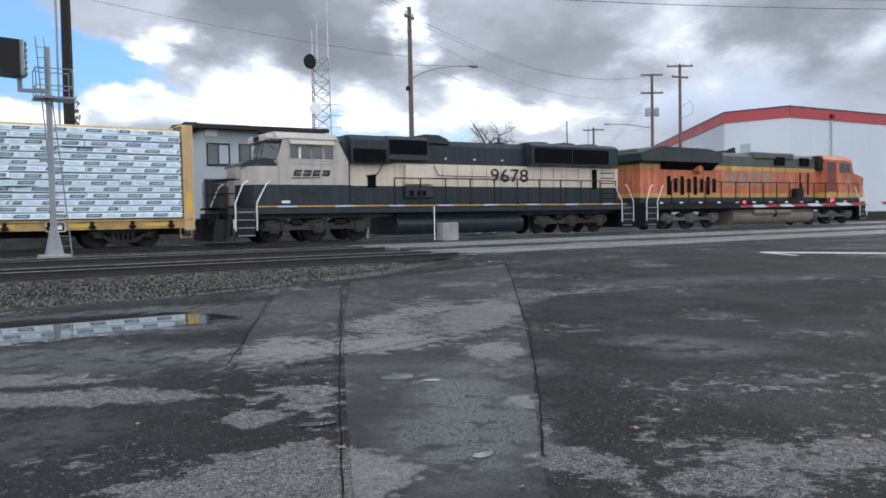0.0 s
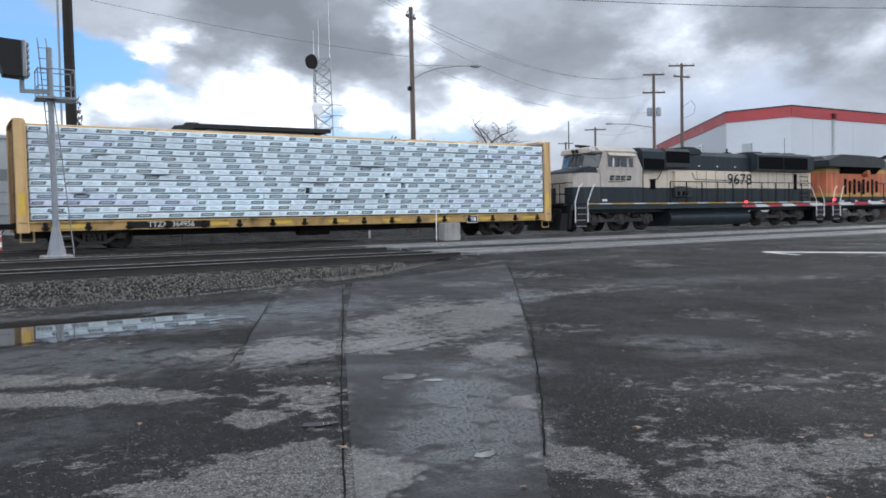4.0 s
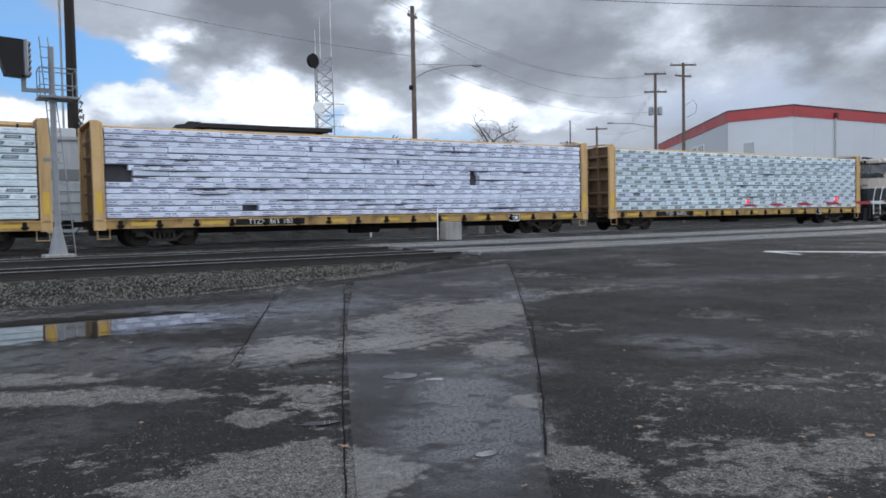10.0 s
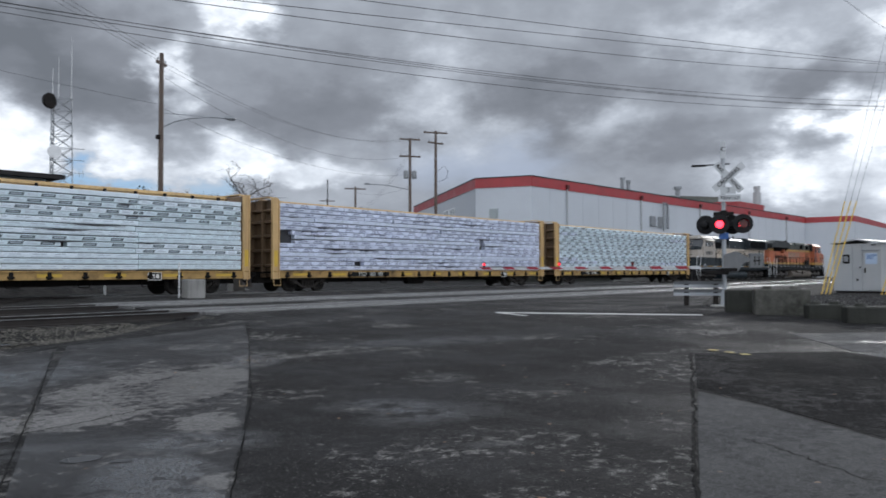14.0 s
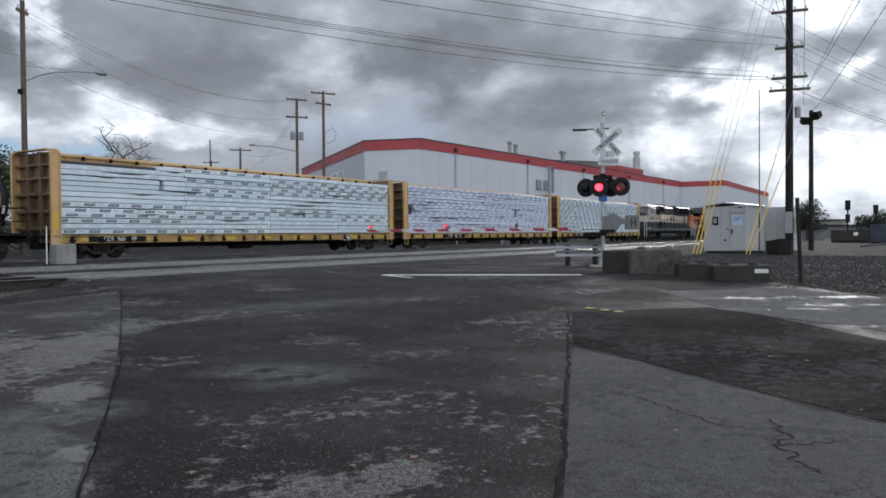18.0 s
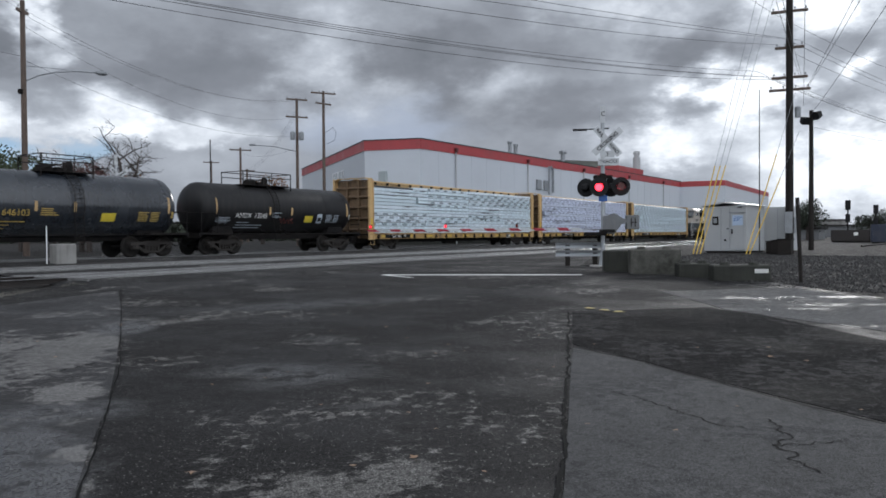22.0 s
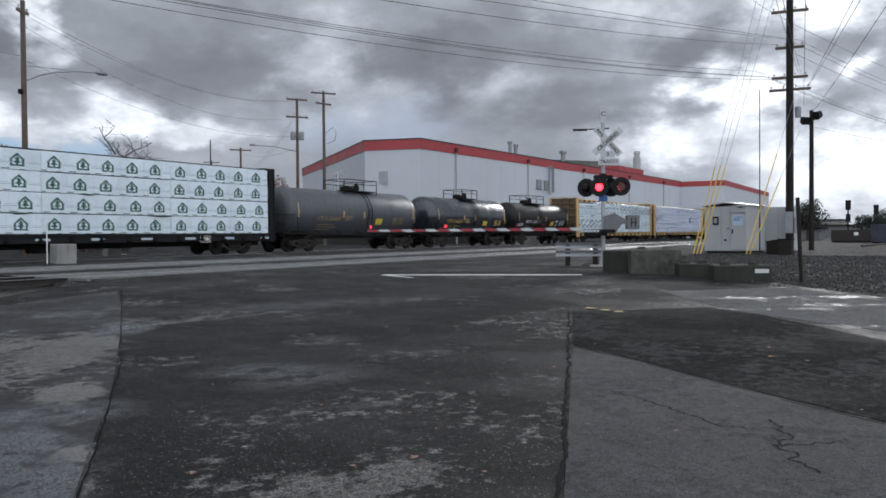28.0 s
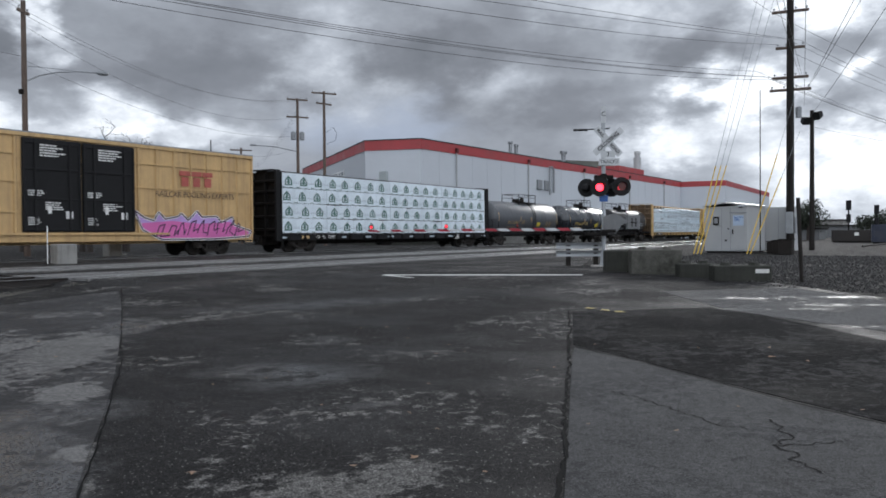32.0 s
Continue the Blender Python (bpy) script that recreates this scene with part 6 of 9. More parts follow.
def loco_dark(xc):
    """Cream and dark green six-axle locomotive, cab end towards -x."""
    L = vehicle("locomotive", "cream and dark green six-axle diesel locomotive, weathered", "locomotive", xc, "locomotives of the train")
    part("frame_sill", Shape().box(-10.7, 10.7, -1.5, 1.5, 1.12, 1.38, 0.02).box(-10.5, 10.5, -0.9, 0.9, 0.95, 1.15), DKGREEN, L)
    part("walkway", Shape().box(-10.7, 10.7, -1.52, 1.52, 1.38, 1.44), STEEL_DARK, L)
    stripe = [shared("strw", lambda: Shape().box(0, 0.82, -0.003, 0.0, 1.392, 1.452).mesh("reflective_stripe", MARK_PALE)), shared("stry", lambda: Shape().box(0, 0.82, -0.003, 0.0, 1.392, 1.452).mesh("reflective_stripe", STRIPE_YELLOW))]
    for i in range(24):
        put("reflective_stripe", stripe[i % 3 != 1], L, pose(-9.6 + i * 0.83, -1.522, 0))
    # short hood and cab
    def plan(k):
        return [(-10.08, -0.62 * k), (-9.98, -0.85 * k), (-9.62, -1.3 * k), (-8.65, -1.47 * k), (-8.65, 1.47 * k), (-9.62, 1.3 * k), (-9.98, 0.85 * k), (-10.08, 0.62 * k)]
    part("nose_lower", Shape().prism(plan(1), 1.44, 2.28, "z"), DKGREEN, L)
    nose = part("nose", Shape().prism(plan(0.995), 2.28, 3.0, "z"), CREAM_GREY, L, "cream wide nose")
    part("nose_top", Shape().prism([(-10.04, 3.0), (-8.66, 3.0), (-8.66, 3.24), (-9.0, 3.36), (-9.75, 3.22), (-9.98, 3.12)], -1.05, 1.05).prism([(-9.66, 3.0), (-8.66, 3.0), (-8.66, 3.2), (-9.0, 3.28), (-9.58, 3.12)], -1.3, 1.3), DKGREEN, L)
    part("nose_door", Shape().box(-10.11, -10.07, -0.32, 0.32, 1.5, 2.9, 0.01), CREAM_GREY, nose)
    part("cab_lower", Shape().box(-8.65, -5.5, -1.51, 1.51, 1.44, 2.28, 0.01), DKGREEN, L)
    cab = part("cab", Shape().prism([(-8.65, 2.28), (-5.65, 2.28), (-5.65, 3.2), (-6.12, 4.06), (-8.48, 4.06), (-8.72, 3.25)], -1.51, 1.51), CREAM_GREY, L)
    front = Shape().add([(-8.7, -1.48, 3.15), (-9.1, -0.5, 3.15), (-9.1, 0.5, 3.15), (-8.7, 1.48, 3.15), (-8.48, -1.46, 4.06), (-8.86, -0.5, 4.06), (-8.86, 0.5, 4.06), (-8.48, 1.46, 4.06), (-8.4, 0, 3.15), (-8.4, 0, 4.06)],
                        [(0, 1, 5, 4), (1, 2, 6, 5), (2, 3, 7, 6), (0, 8, 1), (1, 8, 2), (2, 8, 3), (4, 5, 9), (5, 6, 9), (6, 7, 9)])
    part("cab_front", front, CREAM_GREY, cab)
    roof = Shape().prism([(-1.5, 4.06), (1.5, 4.06), (1.5, 4.12), (1.15, 4.38), (-1.15, 4.38), (-1.5, 4.12)], -8.7, -6.1, "x")
    roof.prism([(-9.0, 4.06), (-8.7, 4.06), (-8.7, 4.38), (-8.9, 4.34), (-9.0, 4.26)], -1.1, 1.1)
    part("cab_roof", roof, CREAM_GREY, cab)
    for k in (-1, 1):
        part("number_board", Shape().box(-9.0, -8.7, k * 1.1 - 0.06, k * 1.1 + 0.06, 4.1, 4.27, 0.02), SIGN_GREY, cab)
        part("headlight", Shape().turned([(-9.08, 0.1), (-8.98, 0.1)], "x", 12, (0, k * 0.14, 4.18)), BLACK_PAINT, cab)
    part("horn", Shape().rod((-8.9, -0.2, 4.42), (-8.2, -0.2, 4.46), 0.06, 0.04).rod((-8.9, 0.1, 4.48), (-8.1, 0.1, 4.5), 0.07, 0.04), STEEL_DARK, cab)
    def on_front(y, z, out):
        u, v = max(abs(y) - 0.5, 0) / 0.98, (z - 3.15) / 0.91
        return (-9.1 + 0.4 * u + (0.24 - 0.02 * u) * v - out, y, z)
    for k in (-1, 1):
        for y0, y1, lo in ((0.06, 0.48, 3.42), (0.54, 1.4, 3.34)):
            quad = lambda g, o: [on_front(k * (y0 - g), lo - g, o), on_front(k * (y1 + g), lo - g - (0.05 if y1 > 1 else 0), o), on_front(k * (y1 + g), 3.96 + g, o), on_front(k * (y0 - g), 3.96 + g, o)]
            face = (0, 1, 2, 3) if k > 0 else (3, 2, 1, 0)
            pane = part("windshield", Shape().add(quad(0, 0.016), [face]), GLASS, cab, "slanted windscreen reflecting the sky")
            part("windshield_frame", Shape().add(quad(0.05, 0.008), [face]), BLACK_PAINT, pane)
            part("wiper", Shape().rod(on_front(k * (y0 + 0.15), 3.98, 0.03), on_front(k * (y1 - 0.1), 3.62, 0.03), 0.012, n=5), BLACK_PAINT, pane)
    part("window_recess", Shape().box(-8.22, -6.36, -1.518, -1.5, 3.3, 3.82), BLACK_PAINT, cab)
    for a, b, mt in ((-8.2, -7.88, GLASS), (-7.72, -7.36, GLASS), (-7.28, -6.84, GLASS), (-6.72, -6.4, GLASS)):
        part("side_window", Shape().box(a, b, -1.526, -1.505, 3.33, 3.78), mt, cab)
    part("window_rim", Shape().box(-8.27, -6.32, -1.535, -1.51, 3.79, 3.84).box(-8.27, -6.32, -1.535, -1.51, 3.25, 3.31).box(-8.27, -8.21, -1.53, -1.51, 3.3, 3.8).box(-7.86, -7.75, -1.535, -1.51, 3.3, 3.8).box(-7.34, -7.3, -1.53, -1.51, 3.3, 3.8).box(-6.82, -6.74, -1.535, -1.51, 3.3, 3.8), CREAM_GREY, cab)
    part("window_strip", Shape().box(-7.85, -7.76, -1.54, -1.535, 3.34, 3.78), TRIM_WHITE, cab)
    part("window_visor", Shape().prism([(-1.51, 4.08), (-1.51, 4.02), (-1.72, 3.86), (-1.73, 3.88)], -8.24, -6.34, "x"), CREAM_GREY, cab)
    part("body_step", Shape().box(-8.25, -6.35, -1.54, -1.5, 3.12, 3.17), CREAM_GREY, cab)
    part("door_post", Shape().box(-5.68, -5.62, -1.525, -1.5, 1.5, 3.2), BLACK_PAINT, cab)
    part("drip_rail", Shape().box(-8.4, -6.1, -1.56, -1.5, 4.08, 4.13), CREAM_GREY, cab)
    slanted_blocks(cab, -8.1, -1.514, 2.62, 1.62, 0.25, DKGREEN)
    part("builder_panel", Shape().box(-8.6, -8.25, -1.516, -1.51, 1.55, 1.65), WHITE_LETTER, cab)
    lv = Shape()
    for i in range(7):
        lv.box(-7.9, -6.8, -1.53, -1.505, 1.72 + i * 0.07, 1.75 + i * 0.07)
    part("cab_louvre", lv, DKGREEN, L)
    # long hood in three bands of paint
    H = 0.98
    part("hood_lower", Shape().box(-5.5, 10.25, -H, H, 1.44, 2.28), DKGREEN, L)
    part("hood_band", Shape().box(-5.7, 10.25, -H - 0.004, H + 0.004, 2.28, 3.27), CREAM, L, "cream hood side")
    part("hood_upper", Shape().prism([(-H, 3.27), (H, 3.27), (H, 4.1), (0.7, 4.35), (-0.7, 4.35), (-H, 4.1)], -6.05, 4.3, "x"), DKGREEN, L)
    part("filter_housing", Shape().prism([(-1.3, 3.2), (1.3, 3.2), (1.3, 4.2), (1.0, 4.42), (-1.0, 4.42), (-1.3, 4.2)], -5.42, -3.68, "x"), DKGREEN, L)
    part("filter_grille", Shape().box(-5.34, -3.76, -1.312, -1.3, 3.24, 3.82), GRILLE, L)
    part("blower_housing", Shape().prism([(-1.32, 3.4), (1.32, 3.4), (1.32, 4.25), (1.1, 4.43), (-1.1, 4.43), (-1.32, 4.25)], -3.66, -1.66, "x"), ROOF_DARK, L)
    part("blower_grille", Shape().box(-3.62, -1.72, -1.332, -1.3, 3.63, 4.26), GRILLE, L)
    part("silencer_hatch", Shape().prism([(-1.66, 4.2), (-0.3, 4.2), (-0.45, 4.42), (-0.9, 4.58), (-1.66, 4.58)], -1.0, 1.0), DKGREEN, L)
    rad = part("radiator_housing", Shape().prism([(-1.05, 3.27), (1.05, 3.27), (1.5, 3.38), (1.5, 4.25), (1.2, 4.4), (-1.2, 4.4), (-1.5, 4.25), (-1.5, 3.38)], 4.06, 9.76, "x"), DKGREEN, L)
    for a, b in ((4.2, 6.6), (6.66, 9.1)):
        g = part("radiator_grille", Shape().box(a, b, -1.512, -1.49, 3.42, 4.14), GRILLE, rad)
    for x in (5.4, 7.2, 8.8):
        part("cooling_fan", Shape().turned([(4.38, 0.72), (4.52, 0.72), (4.54, 0.6), (4.48, 0.2), (4.48, 0.001)], "z", 24, (x, 0, 0)), ROOF_DARK, rad)
    part("roof_beacon", Shape().box(3.0, 3.4, -0.15, 0.15, 4.35, 4.48).rod((3.2, 0, 4.45), (3.2, 0, 4.7), 0.06), STEEL_DARK, L)
    part("antenna", Shape().rod((9.4, 0.3, 4.4), (9.4, 0.3, 5.6), 0.012), STEEL_DARK, L)
    lettering("9678", 0.88, BLACK_PAINT, L, SIDE(3.08, -H - 0.01, 2.78) @ Matrix.Diagonal((1.32, 1, 1, 1)), "black road number", bold=0.008)
    doors = Shape()
    x = -3.2
    while x < 10:
        doors.box(x, x + 0.015, -H - 0.012, -H, 1.5, 3.25)
        x += 0.82
    part("door_seams", doors, STEEL_DARK, L)
    part("equipment_door", Shape().box(-4.54, -4.14, -1.02, -0.97, 2.2, 2.74), GRILLE, L)
    part("access_panel", Shape().box(-2.76, -1.38, -1.22, -0.97, 2.34, 3.2, 0.03), CREAM, L)
    part("vent_box", Shape().box(-2.76, -1.4, -1.2, -0.97, 1.76, 2.3, 0.03), ROOF_DARK, L)
    for q in (-2.6, -2.2, -1.95):
        part("vent_slot", Shape().box(q, q + 0.2, -1.21, -1.19, 1.84, 2.08), GRILLE, L)
    part("rear_door", Shape().box(8.4, 8.75, -1.0, -0.97, 2.2, 3.2), GRILLE, L)
    lv = Shape()
    for i in range(6):
        lv.box(9.0, 9.95, -1.01, -0.97, 1.7 + i * 0.26, 1.75 + i * 0.26)
    part("rear_louvre", lv, STEEL_DARK, L)
    for i in range(5):
        part("cable_port", Shape().box(-0.6 + i * 1.6, -0.5 + i * 1.6, -1.0, -0.97, 3.5, 3.56), WHITE_LETTER, L)
    part("sand_pipe", Shape().pipe([(-4.6, -1.0, 2.7), (-4.2, -1.25, 2.75), (-3.9, -1.25, 3.2), (-3.4, -1.25, 3.25)], 0.025).pipe([(-1.2, -1.0, 3.2), (-1.0, -1.1, 2.75), (3.5, -1.1, 2.72)], 0.02), STEEL_DARK, L)
    handrail(L, [-3.5, -2.2, -0.9, 0.45, 1.8, 3.15, 4.5, 5.85, 7.2, 8.5, 9.6], -1.48, 1.44, 2.6, BLACK_PAINT)
    handrail(L, [-3.5, -0.9, 1.8, 4.5, 7.2, 9.6], 1.48, 1.44, 2.45, BLACK_PAINT)
    part("front_platform", Shape().box(-11.0, -10.05, -1.3, 1.3, 1.34, 1.43, 0.01), STEEL_DARK, L)
    for y in (-0.95, -0.4, 0.4, 0.95):
        part("front_rail", Shape().pipe([(-10.95, y, 1.43), (-10.95, y, 2.46), (-10.6, y, 2.5), (-10.1, y, 2.5)], 0.024).pipe([(-10.95, y, 1.95), (-10.12, y, 1.95)], 0.018), BLACK_PAINT, L)
    part("front_rail", Shape().pipe([(-10.95, -0.95, 2.46), (-10.95, -0.4, 2.46)], 0.022).pipe([(-10.95, 0.4, 2.46), (-10.95, 0.95, 2.46)], 0.022), BLACK_PAINT, L)
    part("hose_rack", Shape().box(-11.06, -11.0, -1.1, 1.1, 0.78, 1.2, 0.02).pipe([(-11.05, -0.8, 1.0), (-11.25, -0.8, 0.8), (-11.3, -0.7, 0.5)], 0.03).pipe([(-11.05, -0.55, 1.0), (-11.25, -0.55, 0.75), (-11.3, -0.5, 0.45)], 0.03).pipe([(-11.05, 0.6, 1.0), (-11.25, 0.6, 0.75), (-11.3, 0.6, 0.45)], 0.03), BLACK_PAINT, L)
    part("plow", Shape().prism([(-11.15, 0.95), (-10.75, 0.95), (-10.75, 0.12), (-11.3, 0.12)], -1.3, 1.3), BLACK_PAINT, L)
    end_steps(L, -10.05, -1)
    end_steps(L, 10.4, 1)
    underside(L, 11.28, -1, (-3.3, 3.6), DKGREEN)
    part("air_reservoir", Shape().rod((-3.2, -1.15, 1.12), (3.4, -1.15, 1.12), 0.1, n=12), DKGREEN, L)
    loco_truck(L, -6.9)
    loco_truck(L, 6.9)


def loco_orange(xc):
    """Orange, yellow and black wide-cab locomotive, cab towards +x."""
    L = vehicle("locomotive", "weathered orange locomotive with yellow stripes and black roof", "locomotive", xc, "locomotives of the train")
    part("frame_sill", Shape().box(-10.6, 10.6, -1.5, 1.5, 1.1, 1.4, 0.02).box(-10.4, 10.4, -0.9, 0.9, 0.95, 1.15), BLACK_PAINT, L)
    part("walkway", Shape().box(-10.6, 10.6, -1.52, 1.52, 1.4, 1.46), STEEL_DARK, L)
    chip = shared("chip_loco", lambda: Shape().box(0, 0.3, -0.003, 0, 1.42, 1.5).mesh("reflective_stripe", WHITE_LETTER))
    for i in range(12):
        put("reflective_stripe", chip, L, pose(-9.6 + i * 1.6, -1.522, 0))
    H = 0.98
    part("hood_skirt", Shape().box(-10.5, 6.0, -H, H, 1.46, 1.76), DKGREEN, L)
    part("hood_lower_stripe", Shape().box(-10.5, 6.0, -H - 0.004, H + 0.004, 1.76, 2.0), STRIPE_YELLOW, L)
    part("hood_side", Shape().box(-10.5, 6.0, -H, H, 2.0, 3.36), ORANGE, L, "orange hood side with faded patches")
    part("hood_upper_stripe", Shape().box(-10.5, 6.0, -H - 0.004, H + 0.004, 3.36, 3.6), STRIPE_YELLOW, L)
    part("hood_roof", Shape().prism([(-H, 3.6), (H, 3.6), (H, 4.2), (0.7, 4.42), (-0.7, 4.42), (-H, 4.2)], -10.5, 6.0, "x"), FADED_GREEN, L, "sun-faded green hood roof")
    part("radiator_wing", Shape().prism([(-10.9, 3.72), (-4.3, 3.72), (-4.3, 4.3), (-5.5, 4.48), (-9.5, 4.52), (-11.0, 4.12)], -1.5, 1.5), ROOF_DARK, L, "black overhanging radiator roof")
    part("radiator_underside", Shape().prism([(-1.48, 3.72), (1.48, 3.72), (1.0, 3.3), (-1.0, 3.3)], -8.9, -4.6, "x"), GRILLE, L)
    part("radiator_support", Shape().prism([(-1.3, 3.72), (-1.0, 3.3), (-1.0, 3.72)], -6.75, -6.6, "x"), ORANGE, L)
    part("vent_hood", Shape().turned([(-1.35, 0.2), (-1.1, 0.28), (-0.9, 0.28)], "y", 16, (-6.0, 0, 3.35)), ORANGE, L)
    for i in range(8):
        a = -8.4 + i * 0.55
        part("louvre_slot", Shape().box(a, a + 0.3, -1.0, -0.97, 1.9 + (0.15 if i % 2 else 0), 2.95 - (0.12 if i % 2 else 0)), GRILLE, L)
    part("exhaust_stack", Shape().box(-2.3, -1.6, -0.4, 0.4, 4.4, 4.62, 0.05).rod((-2.1, -0.25, 4.6), (-1.6, -0.25, 4.72), 0.1), STEEL_DARK, L)
    part("equipment_cab_roof", Shape().box(-0.8, 3.2, -1.1, 1.1, 4.1, 4.5, 0.06), FADED_GREEN, L)
    for a in (1.3, 3.9):
        part("blower_grille", Shape().box(a, a + 0.9, -1.115, -0.98, 3.75, 4.25), GRILLE, L)
    seams = Shape()
    x = -3.8
    while x < 5.9:
        seams.box(x, x + 0.015, -H - 0.012, -H, 1.75, 4.1)
        x += 0.78
    part("door_seams", seams, BULK_INNER, L)
    for a in (3.9, 4.75):
        part("cab_ladder_post", Shape().box(a, a + 0.1, -1.05, -0.97, 1.9, 3.3), BLACK_PAINT, L)
    # cab and nose
    part("cab_skirt", Shape().box(6.0, 9.9, -1.51, 1.51, 1.46, 1.72), DKGREEN, L)
    part("cab_stripe", Shape().prism([(6.0, 1.72), (10.35, 1.72), (10.35, 2.05), (6.0, 2.05)], -1.5, 1.5), STRIPE_YELLOW, L)
    cab = part("cab", Shape().prism([(6.0, 2.05), (10.35, 2.05), (10.4, 3.0), (10.2, 3.12), (9.2, 3.35), (8.95, 4.15), (6.0, 4.2)], -1.49, 1.49), ORANGE, L)
    part("cab_roof", Shape().prism([(-1.5, 4.15), (1.5, 4.15), (1.1, 4.47), (-1.1, 4.47)], 5.9, 9.05, "x"), ORANGE, cab)
    # black block stands in for the shade behind the cab
    part("cab_rear_shade", Shape().box(5.6, 6.1, -1.3, 1.3, 3.5, 4.4, 0.05), BLACK_PAINT, cab)
    # flat panel: the recess's shade is put into its darker orange
    part("cab_recess", Shape().box(6.1, 7.2, -1.497, -1.45, 2.1, 4.05), ORANGE_SHADE, cab)
    for a, b in ((6.35, 6.75), (7.55, 8.2), (8.3, 8.8)):
        part("side_window", Shape().box(a, b, -1.505, -1.48, 3.35, 3.98), GLASS, cab)
    w = Shape()
    for y0, y1 in ((-1.3, -0.1), (0.1, 1.3)):
        w.add([(9.21, y0, 3.42), (9.21, y1, 3.42), (9.0, y1, 4.08), (9.0, y0, 4.08)], [(0, 1, 2, 3)])
    part("windshield", w, GLASS, cab)
    slanted_blocks(L, -3.4, -H - 0.006, 2.68, 4.6, 0.55, EMBLEM_FADED, label="faded slanted block emblem")
    bars(L, 8.2, -1.51, 2.95, 1, 1.0, 0.3, MARK_DULL, 3, "road_number_bars")
    part("panel", Shape().box(9.6, 9.85, -1.5, -1.49, 1.8, 2.0), WHITE_LETTER, cab)
    handrail(L, [-8.6, -7.2, -5.8, -4.4, -3.1, -1.8, -0.5, 0.8, 2.1, 3.4, 4.7, 6.0, 7.3, 8.6, 9.8], -1.48, 1.46, 2.64, BLACK_PAINT)
    handrail(L, [-8.6, -5.8, -3.1, -0.5, 2.1, 4.7], 1.48, 1.46, 2.5, BLACK_PAINT)
    part("battery_box", Shape().box(2.9, 3.6, -1.5, -1.1, 1.75, 2.3, 0.02), BLACK_PAINT, L)
    end_steps(L, -10.2, -1)
    end_steps(L, 10.3, 1)
    ft = underside(L, 11.15, 1, (-3.1, 4.8), FUEL_GREY)
    part("air_reservoir", Shape().rod((-1.3, -1.32, 0.85), (0.6, -1.32, 0.85), 0.17, n=14).rod((0.9, -1.32, 0.85), (2.3, -1.32, 0.85), 0.17, n=14), FUEL_GREY, ft)
    part("tank_filler", Shape().box(0.6, 0.9, -1.45, -1.25, 0.55, 0.8), STEEL_DARK, ft)
    loco_truck(L, -6.6, TRUCK_DUSTY)
    loco_truck(L, 7.3, TRUCK_DUSTY)


ORANGE_SHADE = material("shaded_orange_panel", (0.15, 0.03, 0.018), 0.5, 0, 0.15, 1.5, 20, 0.08)
MARK_DULL = material("faded_grey_print", (0.32, 0.20, 0.12), 0.5, 0, 0.2, 6, 60, 0.0)
loco_dark(20.13)
loco_orange(42.56)


# ---- buildings ----
def on(x, y, z=0.0, rz=0.0):
    return pose(x, y, height(x, y) + z, 0, 0, rz)


